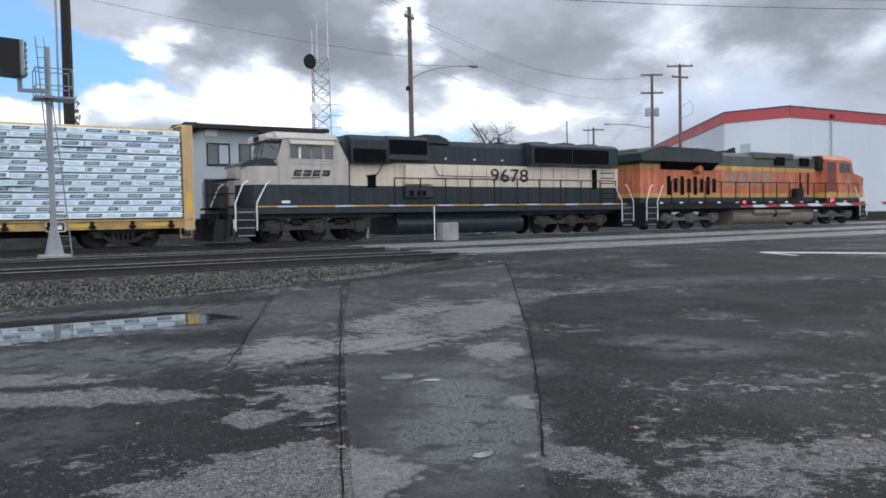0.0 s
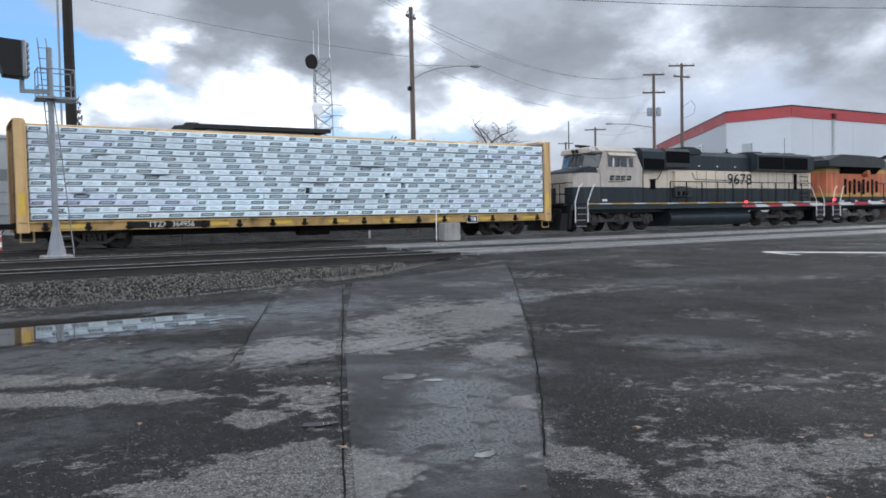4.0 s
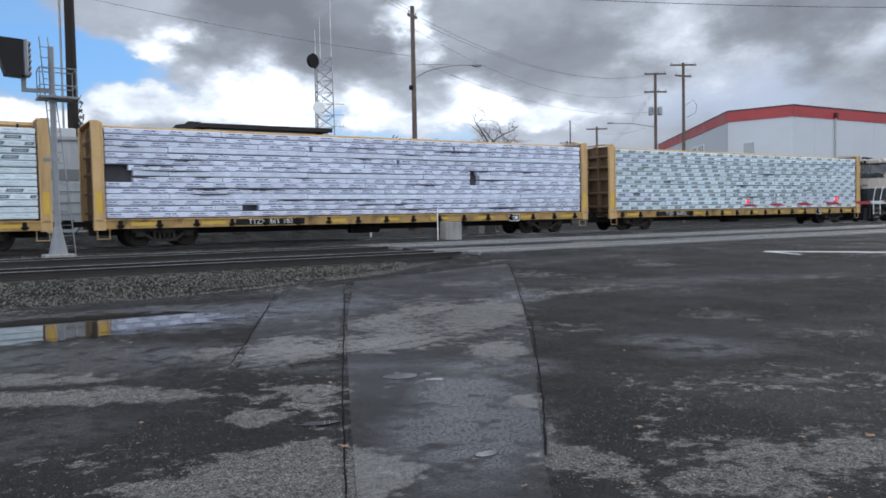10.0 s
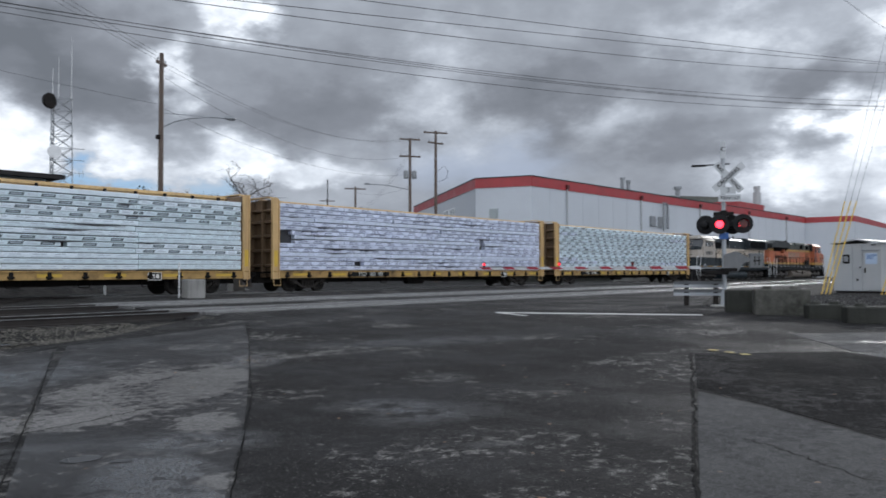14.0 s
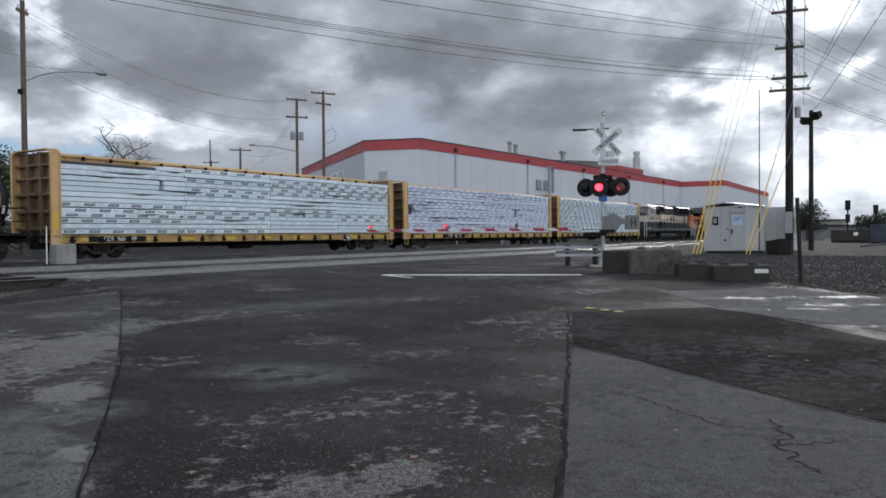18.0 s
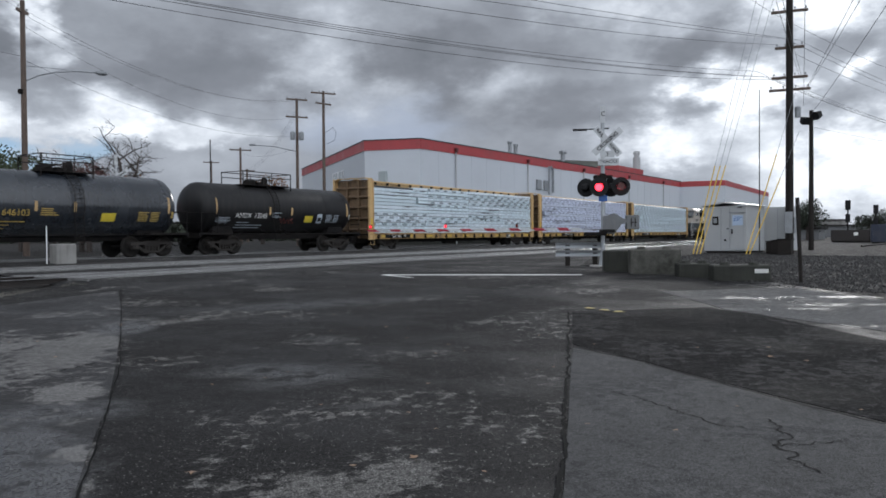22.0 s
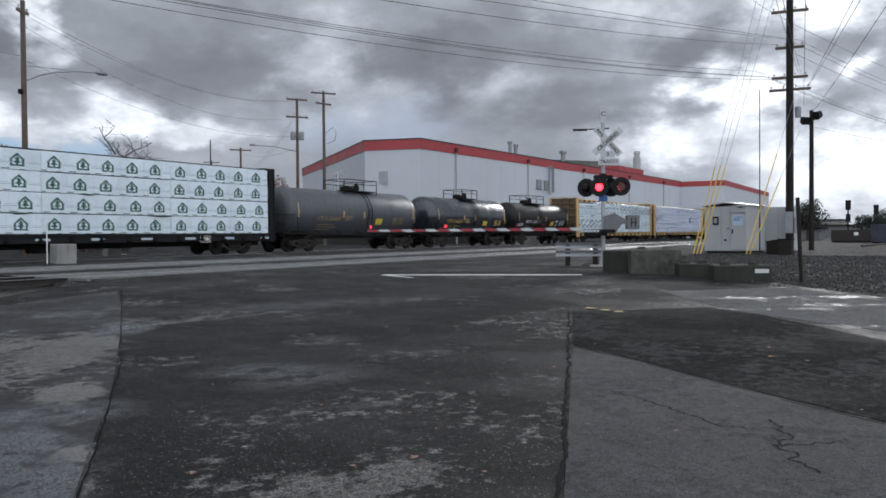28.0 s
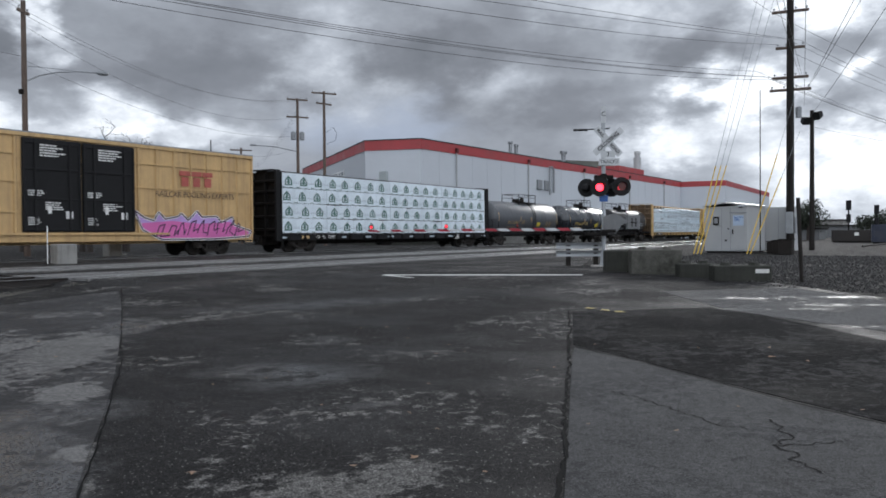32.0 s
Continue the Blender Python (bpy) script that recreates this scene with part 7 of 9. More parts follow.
def warehouse():
    """Long white warehouse with a red parapet band; chamfered corner towards the crossing."""
    W = thing("warehouse", "long white warehouse with red roof band and downpipes", "building")
    z0, z1, zr = 0.4, 9.86, 10.8
    walls = [((63.33, 41.82), (61.63, 47.23)), ((61.63, 47.23), (82.4, 74.3)), ((143.1, 39.4), (63.33, 41.82))]
    back = [((82.4, 74.3), (150.0, 74.0)), ((150.0, 74.0), (143.1, 39.4))]

    def slab(p, q, za, zb, mat, name, out=0.0, thick=0.3, label=""):
        d = Vector((q[0] - p[0], q[1] - p[1]))
        n = Vector((d.y, -d.x)).normalized()
        a, b = Vector(p) + n * 0, Vector(q) + n * 0
        n = -n if n.dot(Vector((100, 58)) - a) > 0 else n
        o = n * out
        i = -n * thick
        s = Shape().prism([tuple(a + o), tuple(b + o), tuple(b + i), tuple(a + i)], za, zb, "z")
        return part(name, s, mat, W, label)
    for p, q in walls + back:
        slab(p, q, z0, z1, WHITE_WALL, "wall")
        # dark band added at the wall foot so gaps under the cars read dark
        slab(p, q, z0, 1.5, CONCRETE_DARK, "plinth", 0.05, 0.0, "dark band added to darken the gaps under the cars")
        slab(p, q, z1, zr, RED_PAINT, "roof_band", 0.06, 0.36, "red parapet band")
        slab(p, q, zr, zr + 0.1, ROOF_DARK, "parapet_cap", 0.1, 0.4)
    part("roof", Shape().prism([(63.5, 42.0), (61.9, 47.2), (82.5, 74.0), (149.6, 73.7), (142.9, 39.7)], z1 - 0.2, z1 - 0.05, "z"), SHINGLE, W)
    # panel joints, downpipes and fittings on the long side
    def along(u):
        return 63.33 + (143.1 - 63.33) * u, 41.82 + (39.4 - 41.82) * u
    for u in (0.075, 0.27, 0.47, 0.68, 0.88):
        x, y = along(u)
        pipe = part("downpipe", Shape().rod((x, y - 0.14, z0), (x, y - 0.14, z1 + 0.1), 0.08, n=8), WHITE_GEAR, W)
        part("rain_hopper", Shape().prism([(x - 0.22, z1 + 0.55), (x + 0.22, z1 + 0.55), (x + 0.12, z1 + 0.1), (x - 0.12, z1 + 0.1)], y - 0.34, y - 0.07), RED_DARK, pipe, "dark rain hopper")
    for i in range(1, 26):
        x, y = along(i / 26)
        part("wall_joint", Shape().box(x - 0.03, x + 0.03, y - 0.012, y + 0.01, z0, z1), WHITE_WALL, W)
    for u in (0.305, 0.33):
        x, y = along(u)
        v = part("wall_vent", Shape().box(x - 0.6, x + 0.6, y - 0.25, y, 7.0, 8.2, 0.04), GALV, W)
    x, y = along(0.335)
    part("stack_pipe", Shape().pipe([(x, y - 0.3, 6.5), (x, y - 0.3, 10.0)], 0.09).pipe([(x + 1.2, y - 0.3, 6.8), (x + 1.2, y - 0.3, 9.6), (x + 0.2, y - 0.5, 9.9)], 0.14), GALV, W)
    for x, y, h in ((85.0, 43.5, 12.5), (85.9, 43.2, 12.2)):
        part("roof_vent", Shape().rod((x, y, z1), (x, y, h), 0.22, n=12).rod((x, y, h), (x, y, h + 0.25), 0.3, n=12), GALV, W)
    part("chimney", Shape().rod((127, 42, z1), (127, 42, 14.0), 0.6, n=16).rod((127, 42, 14.0), (127, 42, 14.5), 0.42, n=16).rod((127, 42, 14.5), (127, 42, 15.0), 0.52, n=16), WHITE_GEAR, W)
    part("raised_parapet", Shape().prism([(114, 40.4), (124.5, 40.1), (124.5, 44), (114, 44)], zr, 11.75, "z"), RED_PAINT, W, "raised red parapet")
    part("upper_roof", Shape().add([(112, 58, 10.5), (119, 42.5, 10.5), (126, 44.5, 10.5), (119, 61, 10.5), (113, 56, 13.6), (119.2, 44.0, 12.9), (124, 45, 12.9), (118.5, 59, 13.6)], [(0, 1, 5, 4), (1, 2, 6, 5), (2, 3, 7, 6), (3, 0, 4, 7), (4, 5, 6, 7)]), SHINGLE_PALE, W, "dark low upper roof")
    part("roof_cowl", Shape().rod((115.5, 50, 13), (115.5, 50, 14.2), 0.35, n=12).rod((115.5, 50, 14.2), (115.5, 50, 14.6), 0.6, n=12), GALV, W)
    # gutter and windows on the receding side
    part("wall_grille", Shape().box(62.05, 62.3, 45.0, 46.2, 6.6, 7.8), SIDING, W)
    d = (Vector((82.4, 74.3)) - Vector((61.63, 47.23))).normalized()
    for u in (9, 12):
        c = Vector((61.63, 47.23)) + d * u
        n = Vector((-d.y, d.x))
        s = Shape().prism([tuple(c + n * 0.05), tuple(c + d * 2.2 + n * 0.05), tuple(c + d * 2.2 - n * 0.05), tuple(c - n * 0.05)], 6.2, 8.6, "z")
        win = part("window", s, GLASS_PALE, W)
        rim = Shape()
        for k in range(4):
            e = c + d * (k * 0.733)
            rim.prism([tuple(e + n * 0.1), tuple(e + d * 0.08 + n * 0.1), tuple(e + d * 0.08), tuple(e)], 6.1, 8.7, "z")
        part("mullion", rim, TRIM_WHITE, win)


def far_warehouse():
    W = thing("warehouse_annex", "white warehouse annex with red roof band", "building")
    pts = [(143.0, 39.0), (143.6, 31.8), (194.8, 33.6), (196, 60), (143.2, 60)]
    part("wall", Shape().prism(pts, 0.4, 9.86, "z"), WHITE_WALL, W)
    c = Vector((160, 45))
    part("roof_band", Shape().prism([tuple(c + (Vector(p) - c) * 1.003) for p in pts], 9.86, 10.8, "z"), RED_PAINT, W, "red parapet band")


def house():
    """Two-storey pale house with a dark low roof behind the train."""
    Hs = thing("house", "pale grey-green two-storey house with low dark roof", "house", pose(0, 44, 0.5, 0, 0, -2))
    x0, x1, d, zw = 12.6, 19.0, 9.0, 6.3
    part("wall", Shape().box(x0, x1, 0, d, 0, zw), SIDING, Hs)
    lap = shared("lap", lambda: Shape().box(x0 - 0.005, x1 + 0.005, -0.014, 0.0, 0, 0.02).mesh("siding_board", SIDING))
    for i in range(22):
        put("siding_board", lap, Hs, pose(0, 0, 0.4 + i * 0.28))
    roof = Shape().prism([(-0.8, zw - 0.08), (-0.8, zw + 0.12), (d / 2, zw + 0.6), (d + 0.8, zw + 0.12), (d + 0.8, zw - 0.08)], x0 - 0.6, x1 + 0.7, "x")
    part("roof", roof, SHINGLE, Hs)
    part("fascia", Shape().box(x0 - 0.6, x1 + 0.7, -0.86, -0.8, zw - 0.12, zw + 0.1), SHINGLE, Hs)
    part("roof_vent", Shape().box(12.6, 13.4, d / 2 - 0.3, d / 2 + 0.3, zw + 0.5, zw + 0.8, 0.05), SHINGLE, Hs)
    for a in (12.85, 14.65, 17.0):
        for zb, zt in ((4.3, 5.4), (1.3, 2.4)):
            w = part("window", Shape().box(a, a + 1.15, -0.03, 0.02, zb, zt), GLASS, Hs)
            part("window_frame", Shape().box(a - 0.06, a + 1.21, -0.06, 0.0, zt, zt + 0.07).box(a - 0.06, a + 1.21, -0.08, 0.0, zb - 0.08, zb).box(a - 0.06, a, -0.06, 0.0, zb, zt).box(a + 1.15, a + 1.21, -0.06, 0.0, zb, zt).box(a + 0.55, a + 0.6, -0.055, 0.0, zb, zt), BLACK_PAINT, w)
            part("pane", Shape().box(a + 0.62, a + 1.13, -0.04, -0.03, zb + 0.04, zt - 0.04), GLASS_PALE, w)
    part("gable_vent", Shape().box(12.75, 13.4, -0.05, 0.0, 5.85, 6.25).box(12.8, 13.35, -0.08, -0.05, 5.9, 5.95).box(12.8, 13.35, -0.08, -0.05, 6.02, 6.07).box(12.8, 13.35, -0.08, -0.05, 6.14, 6.19), TRIM_WHITE, Hs)
    part("lean_to", Shape().prism([(-4.0, 0.0), (0, 0), (0, 3.5), (-4.0, 2.9)], 12.6, 18.6, "x"), SHINGLE, Hs, "dark lean-to roof")
    part("door", Shape().box(13.0, 13.9, -4.04, -4.0, 0, 2.05), TRIM_WHITE, Hs)
    yard = thing("porch_fence", "pale weathered porch railing behind the tracks", "fence", pose(13.0, 38.0, 0.6))
    for i in range(9):
        part("post", Shape().box(i * 0.55, i * 0.55 + 0.07, 0, 0.07, 0, 1.15), GALV, yard)
    part("rail", Shape().box(0, 4.5, 0, 0.05, 1.1, 1.17), GALV, yard)
    part("rail", Shape().box(0, 4.5, 0, 0.05, 0.55, 0.61), GALV, yard)


def relay_house():
    """Grey equipment house seen between the cars at the left."""
    b = thing("equipment_shed", "grey steel equipment house with rooftop unit", "shed", pose(1.2, 38.5, 0.55, 0, 0, 2))
    part("wall", Shape().box(0, 7.2, 0, 4, 0, 4.8), SHED_GREY, b)
    part("wall_band", Shape().box(-0.02, 7.22, -0.02, 0.0, 3.0, 3.5), GEAR_GREY, b)
    part("roof_cap", Shape().box(-0.12, 7.32, -0.12, 4.1, 4.8, 4.94), GALV, b)
    part("rooftop_unit", Shape().box(2.9, 4.3, 0.6, 1.8, 4.94, 5.4, 0.05).rod((2.8, 1.2, 5.2), (2.4, 1.2, 5.2), 0.16, n=12), WHITE_GEAR, b)
    for i in range(5):
        part("siding_seam", Shape().box(-0.01, 7.21, -0.03, -0.01, 0.5 + i * 0.5, 0.53 + i * 0.5), GEAR_GREY, b)


SHINGLE_PALE = material("grey_green_roof_felt", (0.13, 0.135, 0.12), 0.85, 0, 0.2, 0.6, 10, 0.2)
def gravel_bank():
    """Low dark bank of spoil between the tracks and the house."""
    n, vs, fs = 60, [], []
    for i in range(n + 1):
        x = -40 + i * 62 / n
        k = 1.0 if i < n - 4 else (n - i) / 4
        top = 0.62 + (0.62 + 0.1 * noise.noise(Vector((x * 0.4, 1, 0)))) * k
        for y, z in ((35.2, 0.45), (36.4, 0.7 + 0.1 * k), (37.6, top), (40.5, top), (43.0, 0.45)):
            vs.append((x, y + 0.2 * noise.noise(Vector((x * 0.6, y, 0))), z + 0.05 * noise.noise(Vector((x * 1.7, y * 2, 4)))))
    for i in range(n):
        fs += [(i * 5 + j, i * 5 + 5 + j, i * 5 + 6 + j, i * 5 + 1 + j) for j in range(4)]
    ob = part("ground_bank", Shape().add(vs, fs), BALLAST_DIRT, None, smooth=True)
    tagged(ob, "low dark gravel bank beyond the tracks", "bank", kind="structure")


gravel_bank()
warehouse()
far_warehouse()
house()
relay_house()


# ---- poles, wires, tower ----
def wire(parent, p, q, sag, r=0.009, n=14, name="wire"):
    pts = []
    for i in range(n + 1):
        k = i / n
        pts.append((p[0] + (q[0] - p[0]) * k, p[1] + (q[1] - p[1]) * k, p[2] + (q[2] - p[2]) * k - sag * 4 * k * (1 - k)))
    return part(name, Shape().pipe(pts, r, 5), CABLE, parent)


def pole(name, x, y, top, r, mat, label, lean=(0, 0)):
    p = thing(name, label, "pole", on(x, y))
    h = top - height(x, y)
    part("shaft", Shape().rod((0, 0, -0.4), (lean[0], lean[1], h), r, r * 0.72, n=12), mat, p)
    return p, h


def crossarm(p, z, half, turn, pins=4, y=-0.14):
    c, s = math.cos(radians(turn)), math.sin(radians(turn))
    a = part("crossarm", Shape().box(-half, half, -0.06, 0.06, -0.07, 0.07), POLE_WOOD, p, m=pose(0, 0, z, 0, 0, turn))
    for i in range(pins):
        u = -half + 0.12 + i * (2 * half - 0.24) / (pins - 1)
        part("insulator", Shape().turned([(0.07, 0.02), (0.14, 0.02), (0.15, 0.055), (0.22, 0.05), (0.24, 0.001)], "z", 8), GALV, a, m=pose(u, 0, 0))
    return a


p1, h1 = pole("utility_pole", 23.46, 39.45, 13.75, 0.17, POLE_WOOD, "brown wooden utility pole carrying a street lamp")
crossarm(p1, h1 - 0.55, 0.5, 30, 3)
part("transformer_bracket", Shape().box(-0.28, 0.0, -0.1, 0.1, 8.25, 8.5, 0.03), STEEL_DARK, p1)
arm = Shape()
aim = Vector((27.3 - 23.46, 38.3 - 39.45)).normalized()
arm.pipe([(aim.x * u, aim.y * u, 8.95 + z) for u, z in ((0.1, 0), (0.7, 0.35), (1.5, 0.62), (2.5, 0.8), (3.6, 0.86))], 0.035, 8).pipe([(0.1 * aim.x, 0.1 * aim.y, 9.72), (aim.x * 2.3, aim.y * 2.3, 9.78)], 0.015)
part("lamp_arm", arm, GALV, p1)
part("lamp_head", Shape().turned([(-0.35, 0.03), (-0.25, 0.1), (0.0, 0.14), (0.25, 0.1), (0.36, 0.02)], "x", 12), GALV, p1, "grey street-lamp head", pose(aim.x * 3.85, aim.y * 3.85, 9.82, 0, 0, math.degrees(math.atan2(aim.y, aim.x))))

p2, h2 = pole("utility_pole", 56.5, 51.26, 14.6, 0.17, POLE_WOOD, "wooden power pole with two crossarms and transformers")
crossarm(p2, h2 - 0.1, 1.0, -32, 4)
crossarm(p2, h2 - 1.75, 1.05, -32, 4)
for k in (-0.42, 0.42):
    part("transformer", Shape().turned([(0, 0.2), (0.05, 0.24), (0.7, 0.24), (0.75, 0.18), (0.82, 0.05)], "z", 14), GALV, p2, m=pose(k * 0.85, -k * 0.53, h2 - 3.9))
arm2 = Shape().pipe([(0, 0, h2 - 5.0), (-1.5, 1.6, h2 - 4.55), (-2.7, 2.9, h2 - 4.45)], 0.04, 8)
part("lamp_arm", arm2, GALV, p2)
part("lamp_head", Shape().box(-0.3, 0.3, -0.12, 0.12, -0.08, 0.08, 0.04), GALV, p2, m=pose(-2.8, 3.0, h2 - 4.42, 0, 0, 130))
p3, h3 = pole("utility_pole", 58.16, 49.41, 15.35, 0.17, POLE_WOOD, "wooden power pole with crossarms and hanging cable loops")
crossarm(p3, h3 - 0.2, 1.2, -32, 4)
crossarm(p3, h3 - 1.2, 0.9, -10, 3)
loop = Shape().pipe([(0.1, 0, h3 - 4.0), (0.7, -0.5, h3 - 3.4), (1.0, -0.7, h3 - 3.9), (0.9, -0.6, h3 - 4.6), (0.2, -0.1, h3 - 5.0)], 0.02)
part("cable_loop", loop, CABLE, p3)
for x, y, top, r in ((69.3, 72.4, 12.5, 0.17), (93.0, 104.5, 14.5, 0.2), (97.4, 100.6, 13.2, 0.2)):
    pf, hf = pole("utility_pole", x, y, top, r, POLE_WOOD, "distant wooden power pole with crossarm")
    crossarm(pf, hf - 0.3, 1.3, -35, 4)
pm, hm = pole("whip_mast", 46.9, 52.3, 9.85, 0.06, STEEL_DARK, "thin dark steel antenna mast")

pl, hl = pole("utility_pole", 5.42, 39.6, 16.0, 0.27, POLE_DARK, "thick dark creosoted pole with conduit and ivy")
part("conduit", Shape().rod((-0.42, -0.1, 0), (-0.42, -0.1, hl), 0.05, n=8), GALV, pl)
ivy = Shape()
rv = random.Random(12)
for i in range(220):
    a, z = rv.uniform(-1.2, 1.2), rv.uniform(3.5, 7.2) * rv.uniform(0.75, 1)
    x, y, k = 0.24 * math.cos(a) + rv.uniform(0, 0.12), -0.2 + 0.24 * math.sin(a), rv.uniform(0.05, 0.12)
    ivy.add([(x, y, z), (x + k, y + rv.uniform(-k, k), z + k), (x + k * 0.3, y - k, z + k * 1.4)], [(0, 1, 2)])
ob = part("ivy", ivy, LEAF_DARK, pl)

lines = thing("overhead_wires", "thin black overhead power wires with slight sag", "wires")
for dy in (-0.4, 0.4):
    wire(lines, (23.46 + dy, 39.45, 13.2), (56.5 + dy, 51.26, 14.5), 1.6)
wire(lines, (23.46, 39.45, 12.5), (56.5, 51.3, 12.9), 1.9)
wire(lines, (23.46, 39.45, 10.75), (56.5, 51.3, 11.1), 1.3)
wire(lines, (23.46, 39.45, 10.9), (-14, 41, 15.5), 0.9)
for k in range(3):
    wire(lines, (23.3, 39.45, 13.3 + 0.2 * k), (-26, 28, 27.5 + 0.6 * k), 1.0)
for k in range(3):
    wire(lines, (56.5, 51.26, 13 + 0.3 * k), (97.4, 100.6, 12.5 + 0.3 * k), 1.0)
wire(lines, (56.5, 51.26, 10), (69.3, 72.4, 11.8), 0.6)

tw = thing("lattice_tower", "galvanised steel lattice radio tower with dish antennas and whips", "tower", pose(30.7, 68.4, 0.5))
tz, tw_w = 16.2, 0.95
for i, (a, b) in enumerate(((-1, -0.58), (1, -0.58), (0, 1.15))):
    part("leg", Shape().rod((a * 1.05, b * 1.05, 0), (a * 0.85, b * 0.85, tz), 0.05, n=6), GALV, tw)
legs = [(-1, -0.58), (1, -0.58), (0, 1.15)]
for i in range(15):
    za, zb = i * tz / 15, (i + 1) * tz / 15
    ka, kb = 1.05 - 0.2 * i / 15, 1.05 - 0.2 * (i + 1) / 15
    for j in range(3):
        p, q = legs[j], legs[(j + 1) % 3]
        part("brace", Shape().rod((p[0] * ka, p[1] * ka, za), (q[0] * kb, q[1] * kb, zb), 0.028, n=5).rod((q[0] * ka, q[1] * ka, za), (p[0] * kb, p[1] * kb, zb), 0.028, n=5).rod((p[0] * kb, p[1] * kb, zb), (q[0] * kb, q[1] * kb, zb), 0.022, n=5), GALV, tw)
part("dish", Shape().turned([(-0.4, 0.2), (-0.3, 0.6), (0.0, 0.68), (0.02, 0.62), (0.02, 0.001)], "y", 24), STEEL_DARK, tw, "dark microwave dish", pose(-1.05, -0.7, 15.7, 0, 0, 200))
part("dish", Shape().turned([(-0.3, 0.15), (-0.2, 0.5), (0.0, 0.56), (0.02, 0.5), (0.02, 0.001)], "y", 24), TRIM_WHITE, tw, "white microwave dish", pose(-0.75, -0.9, 11.4, 0, 0, 170))
for x, y, h in ((0.8, -0.5, 5.3), (0.1, 0.4, 3.8), (-0.8, -0.5, 2.4)):
    part("whip_antenna", Shape().rod((x, y, tz), (x, y, tz + h), 0.025, 0.012, n=5), TRIM_WHITE, tw)
for z in (10.9, 11.9):
    part("side_arm", Shape().rod((0.8, -0.5, z), (1.9, -0.7, z), 0.03, n=5), GALV, tw)
part("yagi", Shape().rod((0.8, -0.5, 9.8), (1.9, -0.7, 9.8), 0.02, n=5).rod((1.5, -0.6, 9.4), (1.5, -0.6, 10.2), 0.015, n=5).rod((1.8, -0.6, 9.5), (1.8, -0.6, 10.1), 0.015, n=5), GALV, tw)


# ---- signal mast at the left ----
def block_signal():
    m = thing("railway_signal", "silver railway signal mast with black-backed head and ladder", "signal", on(3.0, 25.83))
    part("footing", Shape().box(-0.42, 0.42, -0.42, 0.42, -0.3, 0.12, 0.03), CONCRETE, m)
    part("base", Shape().rod((0, 0, 0.1), (0, 0, 0.95), 0.27, 0.1, n=12), MAST_GREY, m)
    part("mast", Shape().rod((0, 0, 0.9), (0, 0, 6.2), 0.085, n=14), MAST_GREY, m)
    lad = Shape()
    for k in (-0.16, 0.16):
        lad.pipe([(0.34 + k, 0.2, 0.1), (0.12 + k, 0.3, 3.0), (-0.15 + k * 0.7, 0.35, 6.55)], 0.018)
    for i in range(20):
        z = 0.35 + i * 0.31
        u = (z - 0.1) / 6.45
        lad.rod((0.34 - 0.49 * u - 0.16, 0.27, z), (0.34 - 0.49 * u + 0.14, 0.27, z), 0.012, n=5)
    part("ladder", lad, MAST_GREY, m)
    part("ladder_stay", Shape().box(-0.1, 0.3, 0.0, 0.3, 1.35, 1.4), MAST_GREY, m)
    part("ladder_stay", Shape().box(-0.3, 0.1, -0.05, 0.05, 2.85, 2.95), MAST_GREY, m)
    cage = Shape()
    for z in (5.05, 5.55):
        cage.pipe([(-0.35, -0.3, z), (0.62, -0.3, z), (0.62, 0.5, z), (-0.35, 0.5, z), (-0.35, -0.3, z)], 0.016)
    for x, y in ((-0.35, -0.3), (0.62, -0.3), (0.62, 0.5), (-0.35, 0.5)):
        cage.rod((x, y, 4.75), (x, y, 5.55), 0.016, n=5)
    part("guard_rail", cage, MAST_GREY, m)
    part("platform", Shape().box(-0.4, 0.7, -0.35, 0.55, 4.68, 4.74).box(-0.1, 0.1, -0.1, 0.1, 4.55, 4.8), MAST_GREY, m)
    part("head_bracket", Shape().box(-0.75, 0.0, -0.06, 0.06, 4.85, 4.95).box(-0.8, -0.68, -0.08, 0.08, 4.85, 5.3), MAST_GREY, m)
    hd = part("signal_head", Shape().box(-0.75, -0.62, -0.35, 0.35, 5.25, 6.3, 0.03), MAST_GREY, m, "silver louvred signal housing")
    fins = Shape()
    for i in range(6):
        fins.box(-0.63, -0.54, -0.3, 0.3, 5.3 + i * 0.17, 5.4 + i * 0.17, 0.02)
    part("cooling_fin", fins, MAST_GREY, hd)
    part("background_hood", Shape().prism([(-0.75, 5.27), (-1.22, 5.3), (-1.5, 6.32), (-0.75, 6.28)], -0.36, 0.36), BLACK_PAINT, hd, "matt black signal hood")


block_signal()


# ---- crossing signals, gate, equipment house ----
def text_blade(parent, text, m, size, w, h, back=SIGN_GREY):
    b = part("blade", Shape().box(-w / 2, w / 2, -0.006, 0.006, -h / 2, h / 2), back, parent, m=m)
    lettering(text, size, BLACK_PAINT, b, SIDE(0, -0.009, 0), bold=0.004)
    return b


FLASH_FLAPS = []     # (flap added at the top of a lamp to make it flash, whether it belongs to the other phase)


